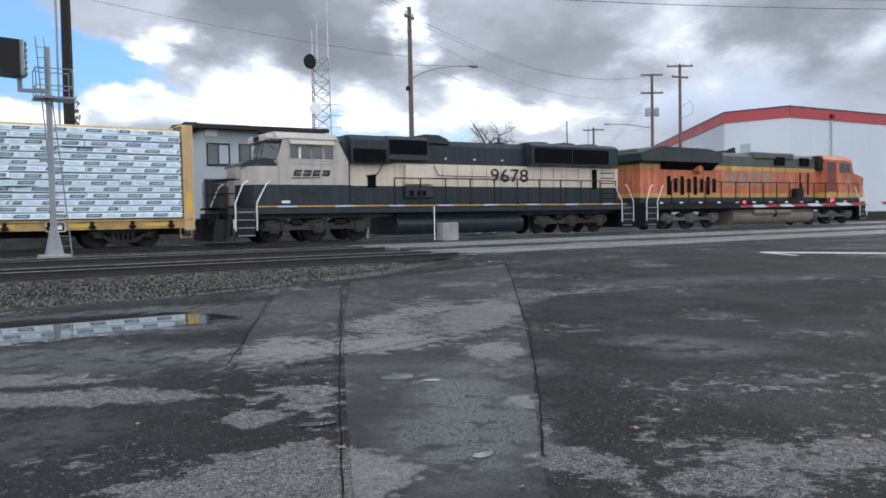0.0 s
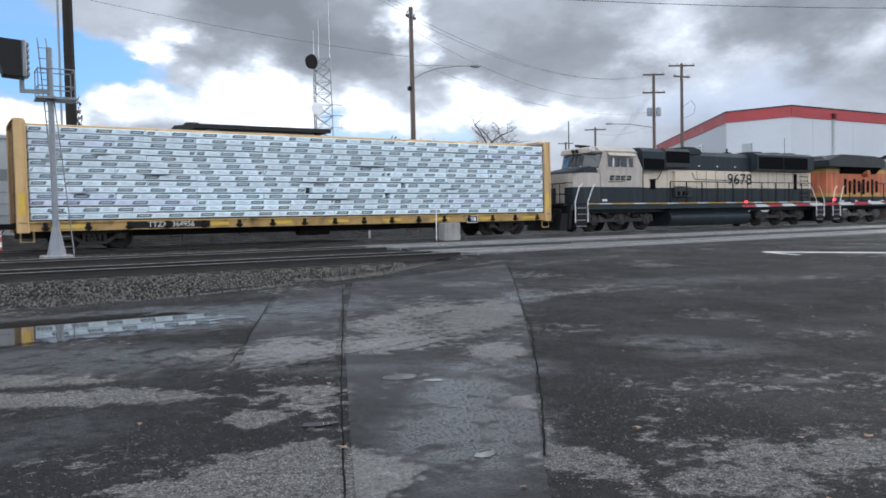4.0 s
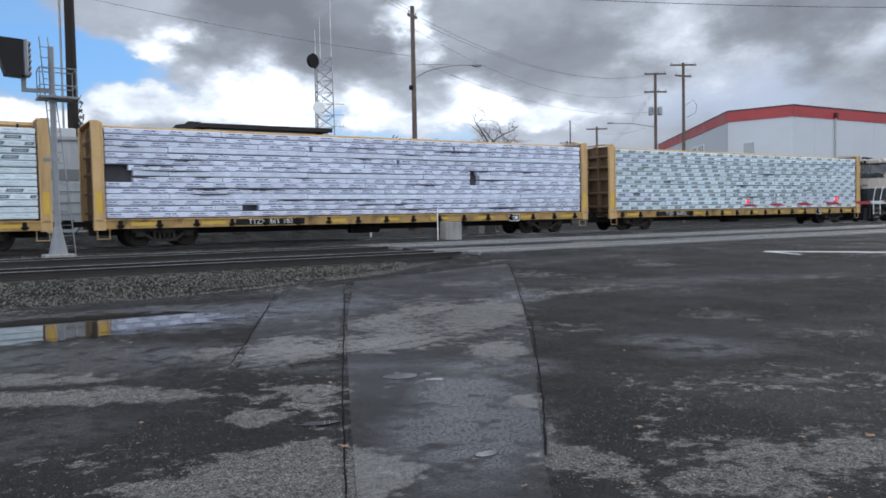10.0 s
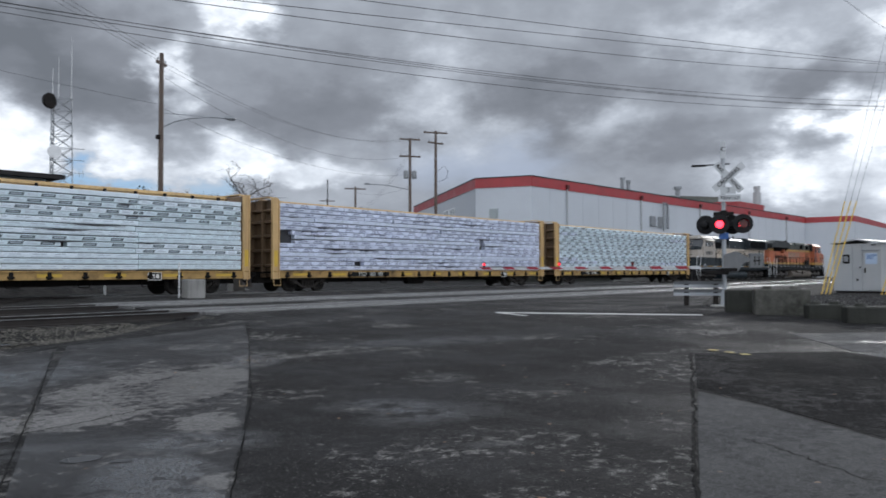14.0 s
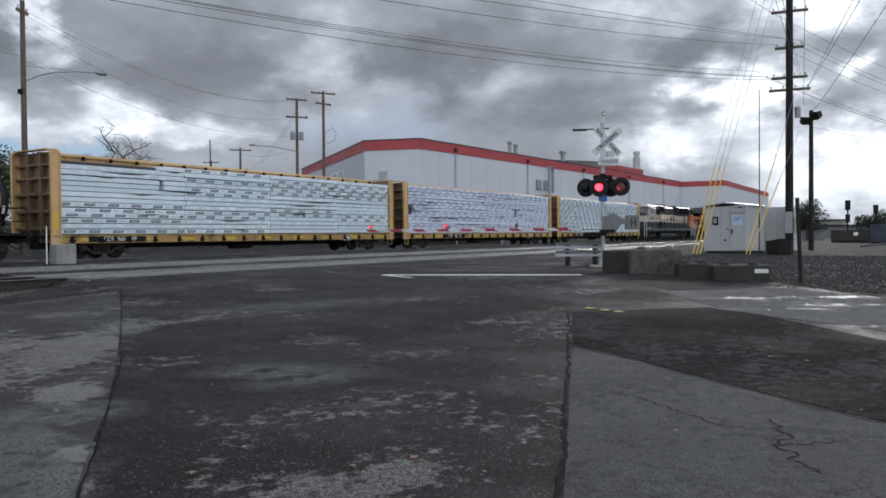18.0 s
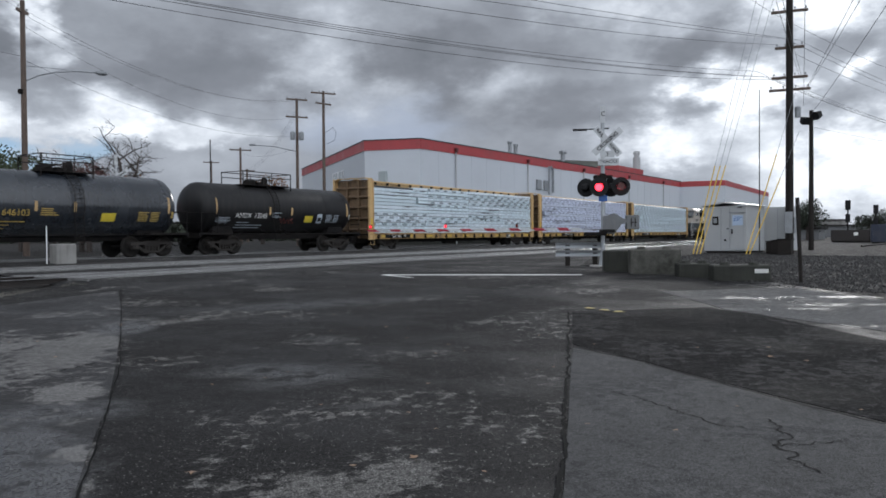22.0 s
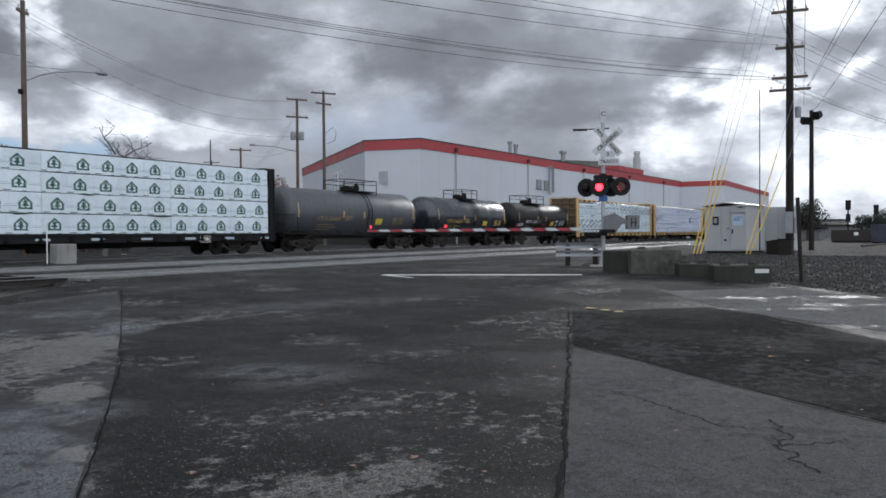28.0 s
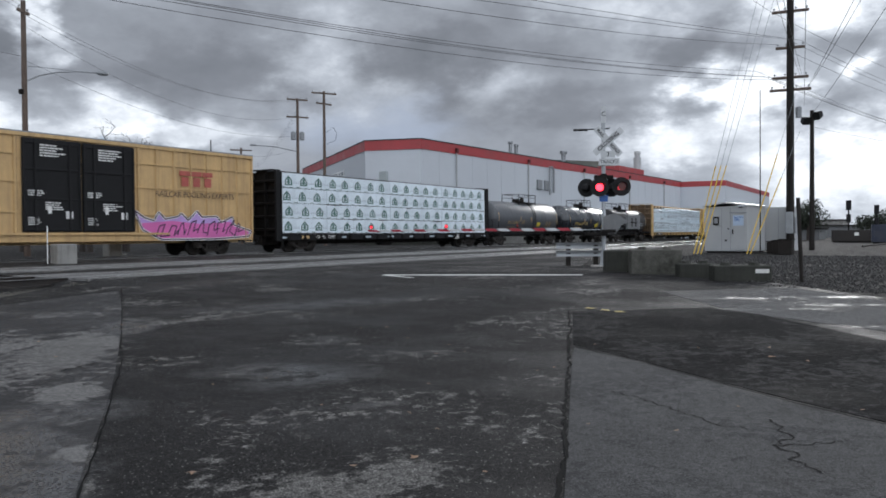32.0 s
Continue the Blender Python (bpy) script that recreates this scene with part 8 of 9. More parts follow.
def flasher(parent, x, lit, turn, z, y=-0.18):
    """Round black background with a hooded red lens."""
    f = part("flasher", Shape().turned([(0.0, 0.3), (0.03, 0.3), (0.05, 0.26), (0.05, 0.001)], "y", 28).turned([(0.05, 0.14), (0.22, 0.12), (0.26, 0.06), (0.26, 0.001)], "y", 16), BLACK_PAINT, parent, "round black flasher background", pose(x, y, z, 0, 0, turn))
    part("lens", Shape().turned([(-0.02, 0.001), (-0.02, 0.1), (-0.005, 0.125), (0.0, 0.125)], "y", 24), RED_LENS if lit else RED_LENS_DIM, f, "lit red lens" if lit else "unlit red lens")
    # added flap over the lit lens imitates the lamp going out
    if lit:
        FLASH_FLAPS.append((part("shutter", Shape().turned([(-0.004, 0.001), (-0.004, 0.128), (0.004, 0.128), (0.004, 0.001)], "y", 20, (0, 0, -0.128)), RED_LENS_DIM, f, "dark red flap added to cover the lit lens between flashes", pose(0, -0.03, 0.13)), x > 0))
    n = 20
    vs, fs = [], []
    for i in range(n + 1):
        a = math.pi * (-0.15 + 1.3 * i / n)
        c, s = math.cos(a), math.sin(a)
        d = 0.28 * (0.35 + 0.65 * max(0, s))
        for r in (0.15, 0.162):
            vs += [(c * r, 0.0, s * r), (c * r, -d, s * r)]
    for i in range(n):
        o = i * 4
        fs += [(o, o + 1, o + 5, o + 4), (o + 2, o + 6, o + 7, o + 3), (o + 1, o + 3, o + 7, o + 5)]
    part("hood", Shape().add(vs, fs), BLACK_PAINT, f)
    return f


def crossing_signal(x, y, turn, gate, lit_left, label, rz_extra=0):
    m = thing("crossing_signal", label, "crossing signal", on(x, y, 0, turn), "crossing signals")
    part("footing", Shape().box(-0.4, 0.4, -0.4, 0.4, -0.3, 0.05, 0.03), CONCRETE, m)
    part("mast", Shape().rod((0, 0, 0), (0, 0, 5.05), 0.065, n=14).rod((0, 0, 0), (0, 0, 0.5), 0.14, 0.08, n=12), ALU_PAINT, m)
    xb = part("crossbuck", Shape().box(-0.03, 0.03, -0.12, -0.06, 3.7, 4.6), ALU_PAINT, m)
    for t, txt in ((-49, "RAIL       ROAD"), (41, "CROSSING")):
        text_blade(xb, txt, pose(0.14, -0.14 if t < 0 else -0.155, 4.02, 0, -t, 0), 0.15 if t < 0 else 0.175, 1.16, 0.22)
    t3 = part("track_count_sign", Shape().box(-0.1, 0.36, -0.14, -0.128, 3.5, 3.72), SIGN_GREY, m)
    lettering("3", 0.2, BLACK_PAINT, t3, SIDE(0.13, -0.144, 3.61))
    t4 = part("track_count_sign", Shape().box(-0.16, 0.5, -0.14, -0.128, 3.26, 3.48), SIGN_GREY, m)
    lettering("TRACKS", 0.155, BLACK_PAINT, t4, SIDE(0.17, -0.144, 3.37))
    blade = part("sign_edge_on", Shape().box(-0.075, 0.075, -0.1, -0.088, 4.62, 5.15), SIGN_GREY, m, "upper crossbuck blade of a second sign")
    lettering("C", 0.2, BLACK_PAINT, blade, SIDE(0, -0.104, 4.9))
    part("bell_arm", Shape().rod((-0.95, 0, 4.42), (0.2, -0.02, 4.45), 0.02, n=6).rod((-0.95, 0, 4.42), (-0.5, 0, 4.42), 0.035, n=6), STEEL_DARK, m)
    part("junction_box", Shape().box(-0.3, 0.3, -0.08, 0.08, 2.83, 2.95, 0.02).box(-0.1, 0.1, -0.1, 0.1, 2.62, 3.0, 0.02), STEEL_DARK, m)
    flasher(m, -0.14, lit_left, 5, 2.56)
    flasher(m, 0.55, True, 5, 2.57)
    flasher(m, -0.52, False, 155, 2.56, 0.12)
    flasher(m, 0.28, False, 165, 2.56, 0.2)
    part("id_plate", Shape().box(-0.14, 0.13, -0.09, -0.078, 2.1, 2.3), BLUE_SIGN, m)
    if gate:
        part("gate_mechanism", Shape().prism([(-0.02, 1.05), (0.35, 1.05), (0.55, 1.35), (0.72, 1.4), (0.72, 1.5), (0.5, 1.62), (0.35, 1.72), (-0.02, 1.62)], -0.22, 0.2), GEAR_GREY, m, "grey gate motor housing")
        cw = part("counterweight", Shape().box(0.72, 1.12, -0.25, 0.2, 1.2, 1.65, 0.02), GEAR_GREY, m)
        part("weight_slot", Shape().box(0.85, 0.88, -0.256, -0.25, 1.28, 1.56).box(0.97, 1.0, -0.256, -0.25, 1.28, 1.56).box(0.82, 1.03, -0.256, -0.25, 1.4, 1.43), STEEL_DARK, cw)
        part("gate_arm_bracket", Shape().box(-0.6, 0.1, -0.32, -0.22, 1.0, 1.12, 0.02).box(-0.6, 0.1, 0.2, 0.3, 1.0, 1.12, 0.02).box(-0.1, 0.35, -0.35, 0.3, 1.1, 1.2), STEEL_DARK, m)
    return m


sig = crossing_signal(24.95, 8.97, -64, True, True, "crossing signal mast with crossbuck, flashing lamps and lowered gate")
far_sig = crossing_signal(26.05, 35.65, -38, False, True, "crossing signal across the tracks, seen between cars")


def gate_arm():
    """Lowered striped arm across the lane."""
    a, b = Vector((24.7, 9.55, 1.78)), Vector((21.75, 16.05, 1.74))
    g = thing("gate_arm", "lowered red and white striped crossing gate arm", "gate", pose(a.x, a.y, a.z, 0, 0, math.degrees(math.atan2(b.y - a.y, b.x - a.x))))
    L = (b - a).length
    n = 18
    for i in range(n):
        u0, u1 = L * i / n, L * (i + 1) / n
        k = 0.05 - 0.012 * i / n
        s = Shape().prism([(u0, -k), (u1 - 0.06, -k), (u1 + 0.06, k), (u0 + 0.12, k)], -0.02, 0.02)
        part("stripe", s, RED_REFLECT if i % 2 else SIGN_GREY, g)
    part("truss", Shape().rod((-0.7, 0, -0.02), (L, 0, -0.02), 0.018, n=6), GALV, g)
    for u in (0.63 * L, 0.985 * L, 0.3 * L):
        lamp = part("lamp", Shape().box(u - 0.04, u + 0.04, -0.05, 0.05, 0.06, 0.2, 0.01), BLACK_PAINT, g)
        part("lens", Shape().turned([(0.05, 0.045), (0.07, 0.04), (0.08, 0.001)], "y", 12, (u, 0, 0.13)), GATE_LENS if u > L * 0.5 else RED_LENS_DIM, lamp, "lit red gate lamp" if u > L * 0.5 else "unlit red gate lamp")


gate_arm()


def guard_rail():
    g = thing("guard_rail", "low galvanised guard rail by the crossing mast", "guard rail", on(25.25, 9.95, 0, -65))
    for z in (0.68, 0.42):
        part("beam", Shape().prism([(-0.03, z - 0.1), (0.03, z - 0.06), (-0.02, z), (0.03, z + 0.06), (-0.03, z + 0.1), (-0.06, z + 0.1), (-0.01, z), (-0.06, z - 0.1)], -0.75, 0.85, "x"), GALV, g)
    for x in (-0.35, 0.55):
        part("post", Shape().box(x - 0.08, x + 0.08, -0.02, 0.14, -0.3, 0.75, 0.01), POLE_DARK, g)


guard_rail()


CONCRETE_STAIN = material("rain_stained_concrete", (0.08, 0.079, 0.07), 0.85, 0, 0.3, 3.0, 30, 0.5, (0.014, 0.016, 0.011), 0.95, dirt_scale=2.2, spec=0.2)


def eco_block(x, y, turn, l, h, w, mat, label, lugs=2, z=0.0, name="concrete_block"):
    b = thing(name, label, "concrete block", on(x, y, z, turn), "concrete barrier blocks")
    part("body", Shape().box(-l / 2, l / 2, -w / 2, w / 2, -0.05, h, 0.035), mat, b)
    for i in range(lugs):
        u = (i - (lugs - 1) / 2) * l * 0.5
        part("lug", Shape().rod((u, 0, h), (u, 0, h + 0.07), 0.14, 0.1, n=10), mat, b)
    return b


eco_block(22.48, 7.66, -65, 0.7, 0.6, 0.6, CONCRETE_DARK, "dark damp concrete block beside the guard rail", 0)
eco_block(22.1, 6.42, -65, 1.36, 0.66, 0.65, CONCRETE_STAIN, "large stained concrete block with moulded lugs", 2)
eco_block(21.45, 5.18, -64, 0.86, 0.34, 0.6, CONCRETE_DARK, "low dark concrete block on the gravel", 2)
lowb = eco_block(21.03, 3.96, -65, 1.36, 0.36, 0.6, CONCRETE_DARK, "low dark concrete block with a painted white end", 2)
part("paint_patch", Shape().box(0.3, 0.62, -0.306, -0.3, 0.17, 0.27), LINE_WHITE, lowb)
eco_block(17.9, 27.35, -8, 0.72, 0.72, 0.65, CONCRETE, "weathered pale concrete block beside the track", 0)
eco_block(24.3, 33.6, -8, 0.7, 0.75, 0.6, CONCRETE, "weathered pale concrete block beyond the track", 0)
mk = thing("marker_post", "thin white marker post by the track", "post", on(17.3, 27.4))
part("rod", Shape().rod((0, 0, -0.2), (0, 0, 1.38), 0.02, n=8), TRIM_WHITE, mk)
mk2 = thing("marker_post", "short white marker post beyond the track", "post", on(17.9, 34.5))
part("rod", Shape().rod((0, 0, -0.2), (0, 0, 0.6), 0.05, n=8), TRIM_WHITE, mk2)
dr = thing("traffic_drum", "faded red and white traffic drum by the rails", "traffic drum", on(1.9, 35.2))
for i, mt in enumerate((RED_PAINT, TRIM_WHITE, RED_PAINT, TRIM_WHITE, RED_PAINT)):
    part("band", Shape().turned([(i * 0.2, 0.27), (i * 0.2 + 0.2, 0.26)], "z", 18), mt, dr)


def bungalow():
    """White signal equipment house with door, vent and side extension."""
    b = thing("signal_cabinet", "white steel signal equipment house with notices on its door", "cabinet", pose(45.5, 10.9, 0.56, 0, 0, -100))
    w, h, d = 2.35, 2.5, 2.6
    part("body", Shape().box(0, w, 0, d, 0.06, h, 0.02), WHITE_GEAR, b)
    part("roof", Shape().prism([(-0.1, h), (w / 2, h + 0.18), (w + 0.1, h), (w + 0.1, h + 0.06), (w / 2, h + 0.25), (-0.1, h + 0.06)], -0.12, d + 0.1), WHITE_GEAR, b)
    part("skid", Shape().box(0.1, w - 0.1, 0.05, d, -0.1, 0.08), STEEL_DARK, b)
    dr = part("door", Shape().box(1.5, 2.27, -0.03, 0.0, 0.12, 2.1, 0.01), WHITE_GEAR, b)
    part("door_handle", Shape().box(1.56, 1.62, -0.07, -0.03, 1.0, 1.25), STEEL_DARK, dr)
    part("notice", Shape().box(1.6, 2.18, -0.036, -0.03, 1.45, 2.0), SIGN_PALEBLUE, dr, "pale blue printed notice")
    bars(dr, 1.68, -0.037, 1.93, 6, 0.5, 0.025, BLUE_SIGN, 5)
    part("seam", Shape().box(0.95, 0.97, -0.012, 0.0, 0.12, 2.4).box(1.44, 1.46, -0.012, 0.0, 0.12, 2.4).box(1.4, 2.34, -0.05, 0.0, 2.13, 2.17), GALV, b)
    v = part("vent", Shape().box(0.5, 0.82, -0.06, 0.0, 1.5, 1.95, 0.01), STEEL_DARK, b)
    part("vent_face", Shape().box(0.56, 0.76, -0.065, -0.06, 1.58, 1.86), GALV, v)
    part("hasp", Shape().box(1.15, 1.25, -0.04, 0, 0.6, 0.7).box(1.3, 1.38, -0.04, 0, 1.25, 1.32).box(1.9, 2.1, -0.05, 0.0, h - 0.1, h - 0.04), STEEL_DARK, b)
    e = thing("signal_cabinet", "white narrow equipment cabinet behind the larger one", "cabinet", pose(48.6, 8.35, 0.56, 0, 0, -100))
    part("body", Shape().box(0, 1.6, 0, 1.2, 0.06, 2.5, 0.02), WHITE_GEAR, e)
    part("door_seam", Shape().box(0.78, 0.8, -0.012, 0.0, 0.15, 2.4), GALV, e)
    part("meter_box", Shape().box(1.62, 1.75, -0.1, 0.15, 1.0, 1.9, 0.02), GALV, e)
    for i in range(3):
        k = thing("utility_box", "dark weathered utility box beside the cabinet", "box", pose(42.8 - i * 0.9, 7.2 - i * 0.42, 0.56, 0, 0, -95))
        part("body", Shape().box(0, 0.62, 0, 0.5, 0, 0.58 + 0.06 * i, 0.03), POLE_DARK, k)
        part("lid", Shape().box(-0.03, 0.65, -0.03, 0.53, 0.58 + 0.06 * i, 0.64 + 0.06 * i, 0.01), STEEL_DARK, k)


SIGN_PALEBLUE = material("pale_blue_notice", (0.42, 0.52, 0.66), 0.5, 0, 0.08, 3, 40, 0.0)
bungalow()

# the tall pole at the right with its guys
pr, hr = pole("utility_pole", 48.1, 6.9, 24.0, 0.22, POLE_DARK, "tall dark power pole with several crossarms and guys")
for z, half, turn in ((13.3, 0.95, -81), (11.3, 0.75, -80), (9.65, 0.92, -81), (8.97, 1.06, -81)):
    crossarm(pr, z, half, turn, 4)
part("transformer", Shape().turned([(0, 0.16), (0.55, 0.17), (0.62, 0.08)], "z", 12), GALV, pr, m=pose(0.05, -0.42, 7.4))
part("meter_cabinet", Shape().box(-0.42, -0.2, -0.2, 0.2, 1.0, 2.2, 0.02), GALV, pr)
part("conduit", Shape().rod((-0.25, 0, 0), (-0.25, 0, 8), 0.045, n=8), STEEL_DARK, pr)
fl, hf2 = pole("floodlight_pole", 53.2, 6.45, 9.0, 0.16, POLE_DARK, "dark pole with a pair of floodlights")
for k in (-1, 1):
    part("floodlight", Shape().prism([(-0.12, -0.16), (0.22, -0.24), (0.22, 0.24), (-0.12, 0.16)], -0.22, 0.22), BLACK_PAINT, fl, "black floodlight head", pose(-0.1, -0.36 * k, hf2 - 0.42 + 0.14 * k, 0, 25, 150 if k > 0 else 215))
part("bracket", Shape().box(-0.04, 0.04, -0.4, 0.4, hf2 - 0.6, hf2 - 0.52), STEEL_DARK, fl)
lp = thing("bollard_post", "short dark leaning steel post on the gravel", "post", on(21.3, 2.58))
part("shaft", Shape().rod((0, 0, -0.2), (-0.02, 0.09, 2.0), 0.048, n=10), POLE_DARK, lp)
ga = thing("whip_mast", "thin antenna mast behind the cabinets", "mast", pose(45.9, 8.07, 0.56))
part("shaft", Shape().rod((0, 0, 0), (0, 0, 8.75), 0.035, 0.02, n=6), STEEL_DARK, ga)
guys = thing("guy_wires", "steel guy wires with yellow plastic guards", "guy wires")


def guy(base, top, share):
    part("guy_wire", Shape().rod(base, top, 0.011, n=5), GALV, guys)
    part("guy_guard", Shape().rod(base, Vector(base) + (Vector(top) - Vector(base)) * share, 0.03, n=8), YELLOW_SAFE, guys, "yellow guy guard")


for i, (gx, gy) in enumerate(((46.83, 8.5), (46.9, 8.08), (46.98, 7.65))):
    b = Vector((42.0 + 0.08 * i, 10.6 - 0.16 * i, 0.5))
    guy(b, b + (Vector((gx, gy, 14.0)) - b) * 1.15, 0.30)
guy((42.83, 8.15, 0.5), (48.1, 6.6, 9.35), 0.6)
guy((42.9, 8.0, 0.5), (48.1, 6.4, 7.2), 0.6)

# long spans over the road towards the tall pole
spans = thing("overhead_wires", "long sagging black power wires over the road", "wires")
for (x, y, z), (nx, ny, nz), sag in (((47.8, 8.6, 10.7), (-16.0, 29.0, 9.5), 1.5), ((47.8, 8.0, 10.3), (-16.0, 29.0, 9.5), 1.5), ((47.8, 8.2, 10.36), (-16.0, 28.6, 9.55), 1.5), ((48.0, 7.2, 10.1), (-16.0, 29.0, 10.0), 2.0),
                                     ((48.0, 7.6, 12.1), (-5.0, 17.5, 6.5), 0.75), ((48.0, 7.0, 12.3), (-5.0, 17.5, 6.0), 0.25), ((48.1, 6.4, 12.2), (-5.0, 17.5, 6.5), 0.25), ((48.0, 7.8, 13.9), (10.0, 9.6, 16.0), 1.4)):
    wire(spans, (x, y, z), (nx, ny, nz), sag, 0.0095, 22)
    wire(spans, (x, y, z), (92.0, y - 16.0, z - 1.0), 1.2, 0.0095)
for (x, y, z), (nx, ny, nz) in (((48.2, 6.0, 9.6), (-20, -7.6, 7.6)), ((48.2, 6.1, 9.5), (-20, -7.2, 7.9)), ((48.25, 5.9, 8.0), (-20, -8.2, 8.2)), ((48.2, 6.3, 10.2), (-20, -1.4, 7.4)), ((48.2, 6.4, 10.2), (-20, -1.0, 7.4)), ((48.2, 6.2, 8.6), (-20, -3.2, 8.0))):
    wire(spans, (x, y, z), (nx, ny, nz), 0.6, 0.009, 20)
wire(spans, (53.2, 6.4, 8.0), (80.0, -8.0, 7.5), 0.5)


# ---- trees and distance ----
def bare_tree(x, y, h, seed, label, leaves=None, spread=0.75, name="tree"):
    r = random.Random(seed)
    t = thing(name, label, "tree", on(x, y))
    tips = []
    s = Shape()

    def grow(p, d, l, rad, level):
        steps = 3
        for i in range(steps):
            d2 = (d + Vector((r.uniform(-0.22, 0.22), r.uniform(-0.22, 0.22), r.uniform(-0.12, 0.12) - 0.10 * (level >= 2)))).normalized()
            q = p + d2 * l / steps
            r2 = rad * 0.86
            s.rod(p, q, rad, r2, n=6 if level < 2 else 4)
            p, d, rad = q, d2, r2
            if level >= 1 and i < steps - 1 and level < 5:
                side = Vector((r.uniform(-1, 1), r.uniform(-1, 1), r.uniform(-0.1, 0.7))).normalized()
                grow(p, (d * 0.5 + side * spread).normalized(), l * r.uniform(0.5, 0.7), rad * 0.6, level + 1)
        tips.append(p)
        if level < 4:
            for _ in range(2 if level else 4):
                side = Vector((r.uniform(-1, 1), r.uniform(-1, 1), r.uniform(0.0, 0.6))).normalized()
                grow(p, (d * 0.6 + side * spread).normalized(), l * r.uniform(0.55, 0.8), rad * 0.72, level + 1)
    grow(Vector((0, 0, -0.2)), Vector((0, 0, 1)), h * 0.33, h * 0.026, 0)
    part("trunk", s, BARK, t)
    if leaves:
        crown(t, [(p.x, p.y, p.z) for p in tips], leaves, r, 3, h * 0.06)
    return t


def crown(t, centres, mat, r, per, size):
    s = Shape()
    for c in centres:
        for _ in range(per):
            p = Vector(c) + Vector((r.gauss(0, size), r.gauss(0, size), r.gauss(0, size)))
            a, b = Vector((r.uniform(-1, 1), r.uniform(-1, 1), r.uniform(-1, 1))).normalized() * size * 0.5, Vector((r.uniform(-1, 1), r.uniform(-1, 1), r.uniform(-1, 1))).normalized() * size * 0.4
            s.add([p - a, p + b, p + a, p - b], [(0, 1, 2, 3)])
    return part("crown", s, mat, t)


def leafy(x, y, w, h, mat, seed, label, name="tree", n=2600, category="tree"):
    """A dense shrub or tree of many small leaf clumps with an uneven outline."""
    r = random.Random(seed)
    t = thing(name, label, category, on(x, y))
    s = Shape().rod((0, 0, -0.2), (0, 0, h * 0.5), w * 0.05, w * 0.03, n=8)
    lobes = [(r.uniform(-0.3, 0.3) * w, r.uniform(-0.3, 0.3) * w, h * r.uniform(0.4, 0.85), r.uniform(0.16, 0.3) * w) for _ in range(11)]
    for lx, ly, lz, lr in lobes:
        s.rod((0, 0, h * 0.35), (lx, ly, lz), w * 0.02, w * 0.008, n=5)
    part("trunk", s, BARK, t)
    s = Shape()
    for _ in range(n):
        lx, ly, lz, lr = r.choice(lobes)
        d = Vector((r.gauss(0, 1), r.gauss(0, 1), r.gauss(0, 0.8))).normalized() * lr * r.uniform(0.55, 1.12)
        p = Vector((lx, ly, max(lz + d.z, 0.15))) + Vector((d.x, d.y, 0))
        k = w * r.uniform(0.012, 0.03)
        a = Vector((r.uniform(-1, 1), r.uniform(-1, 1), r.uniform(-1, 1))).normalized() * k
        b = Vector((r.uniform(-1, 1), r.uniform(-1, 1), r.uniform(-1, 1))).normalized() * k
        s.add([p - a, p + b, p + a, p - b], [(0, 1, 2, 3)])
    part("crown", s, mat, t)
    return t


bare_tree(33.6, 45.6, 11.6, 5, "leafless dark spreading tree behind the tracks", spread=1.1)
bare_tree(31.6, 47.2, 8.3, 9, "leafless thin-branched tree behind the tracks", spread=0.7)
leafy(31.0, 45.5, 4.0, 5.7, LEAF_RED, 3, "dark red-leaved bush beside the bare tree")
leafy(33.4, 45.0, 3.0, 5.3, LEAF_RUST, 4, "small rusty autumn tree")
leafy(30.5, 52.2, 5.6, 7.2, LEAF_GREEN, 6, "dull green leafy tree behind the house")
leafy(33.6, 53.5, 3.0, 6.3, LEAF_GREEN, 16, "slim green tree beside the bare tree")
leafy(67.4, 66.9, 5.0, 8.9, LEAF_RUST, 7, "round rust-coloured tree by the warehouse")
leafy(119.6, 15.4, 5.4, 5.4, LEAF_DARK, 8, "dark round evergreen tree in the distance", n=3600)
leafy(150, 9.5, 6.5, 4.2, LEAF_DARK, 10, "low dark shrub in the distance")


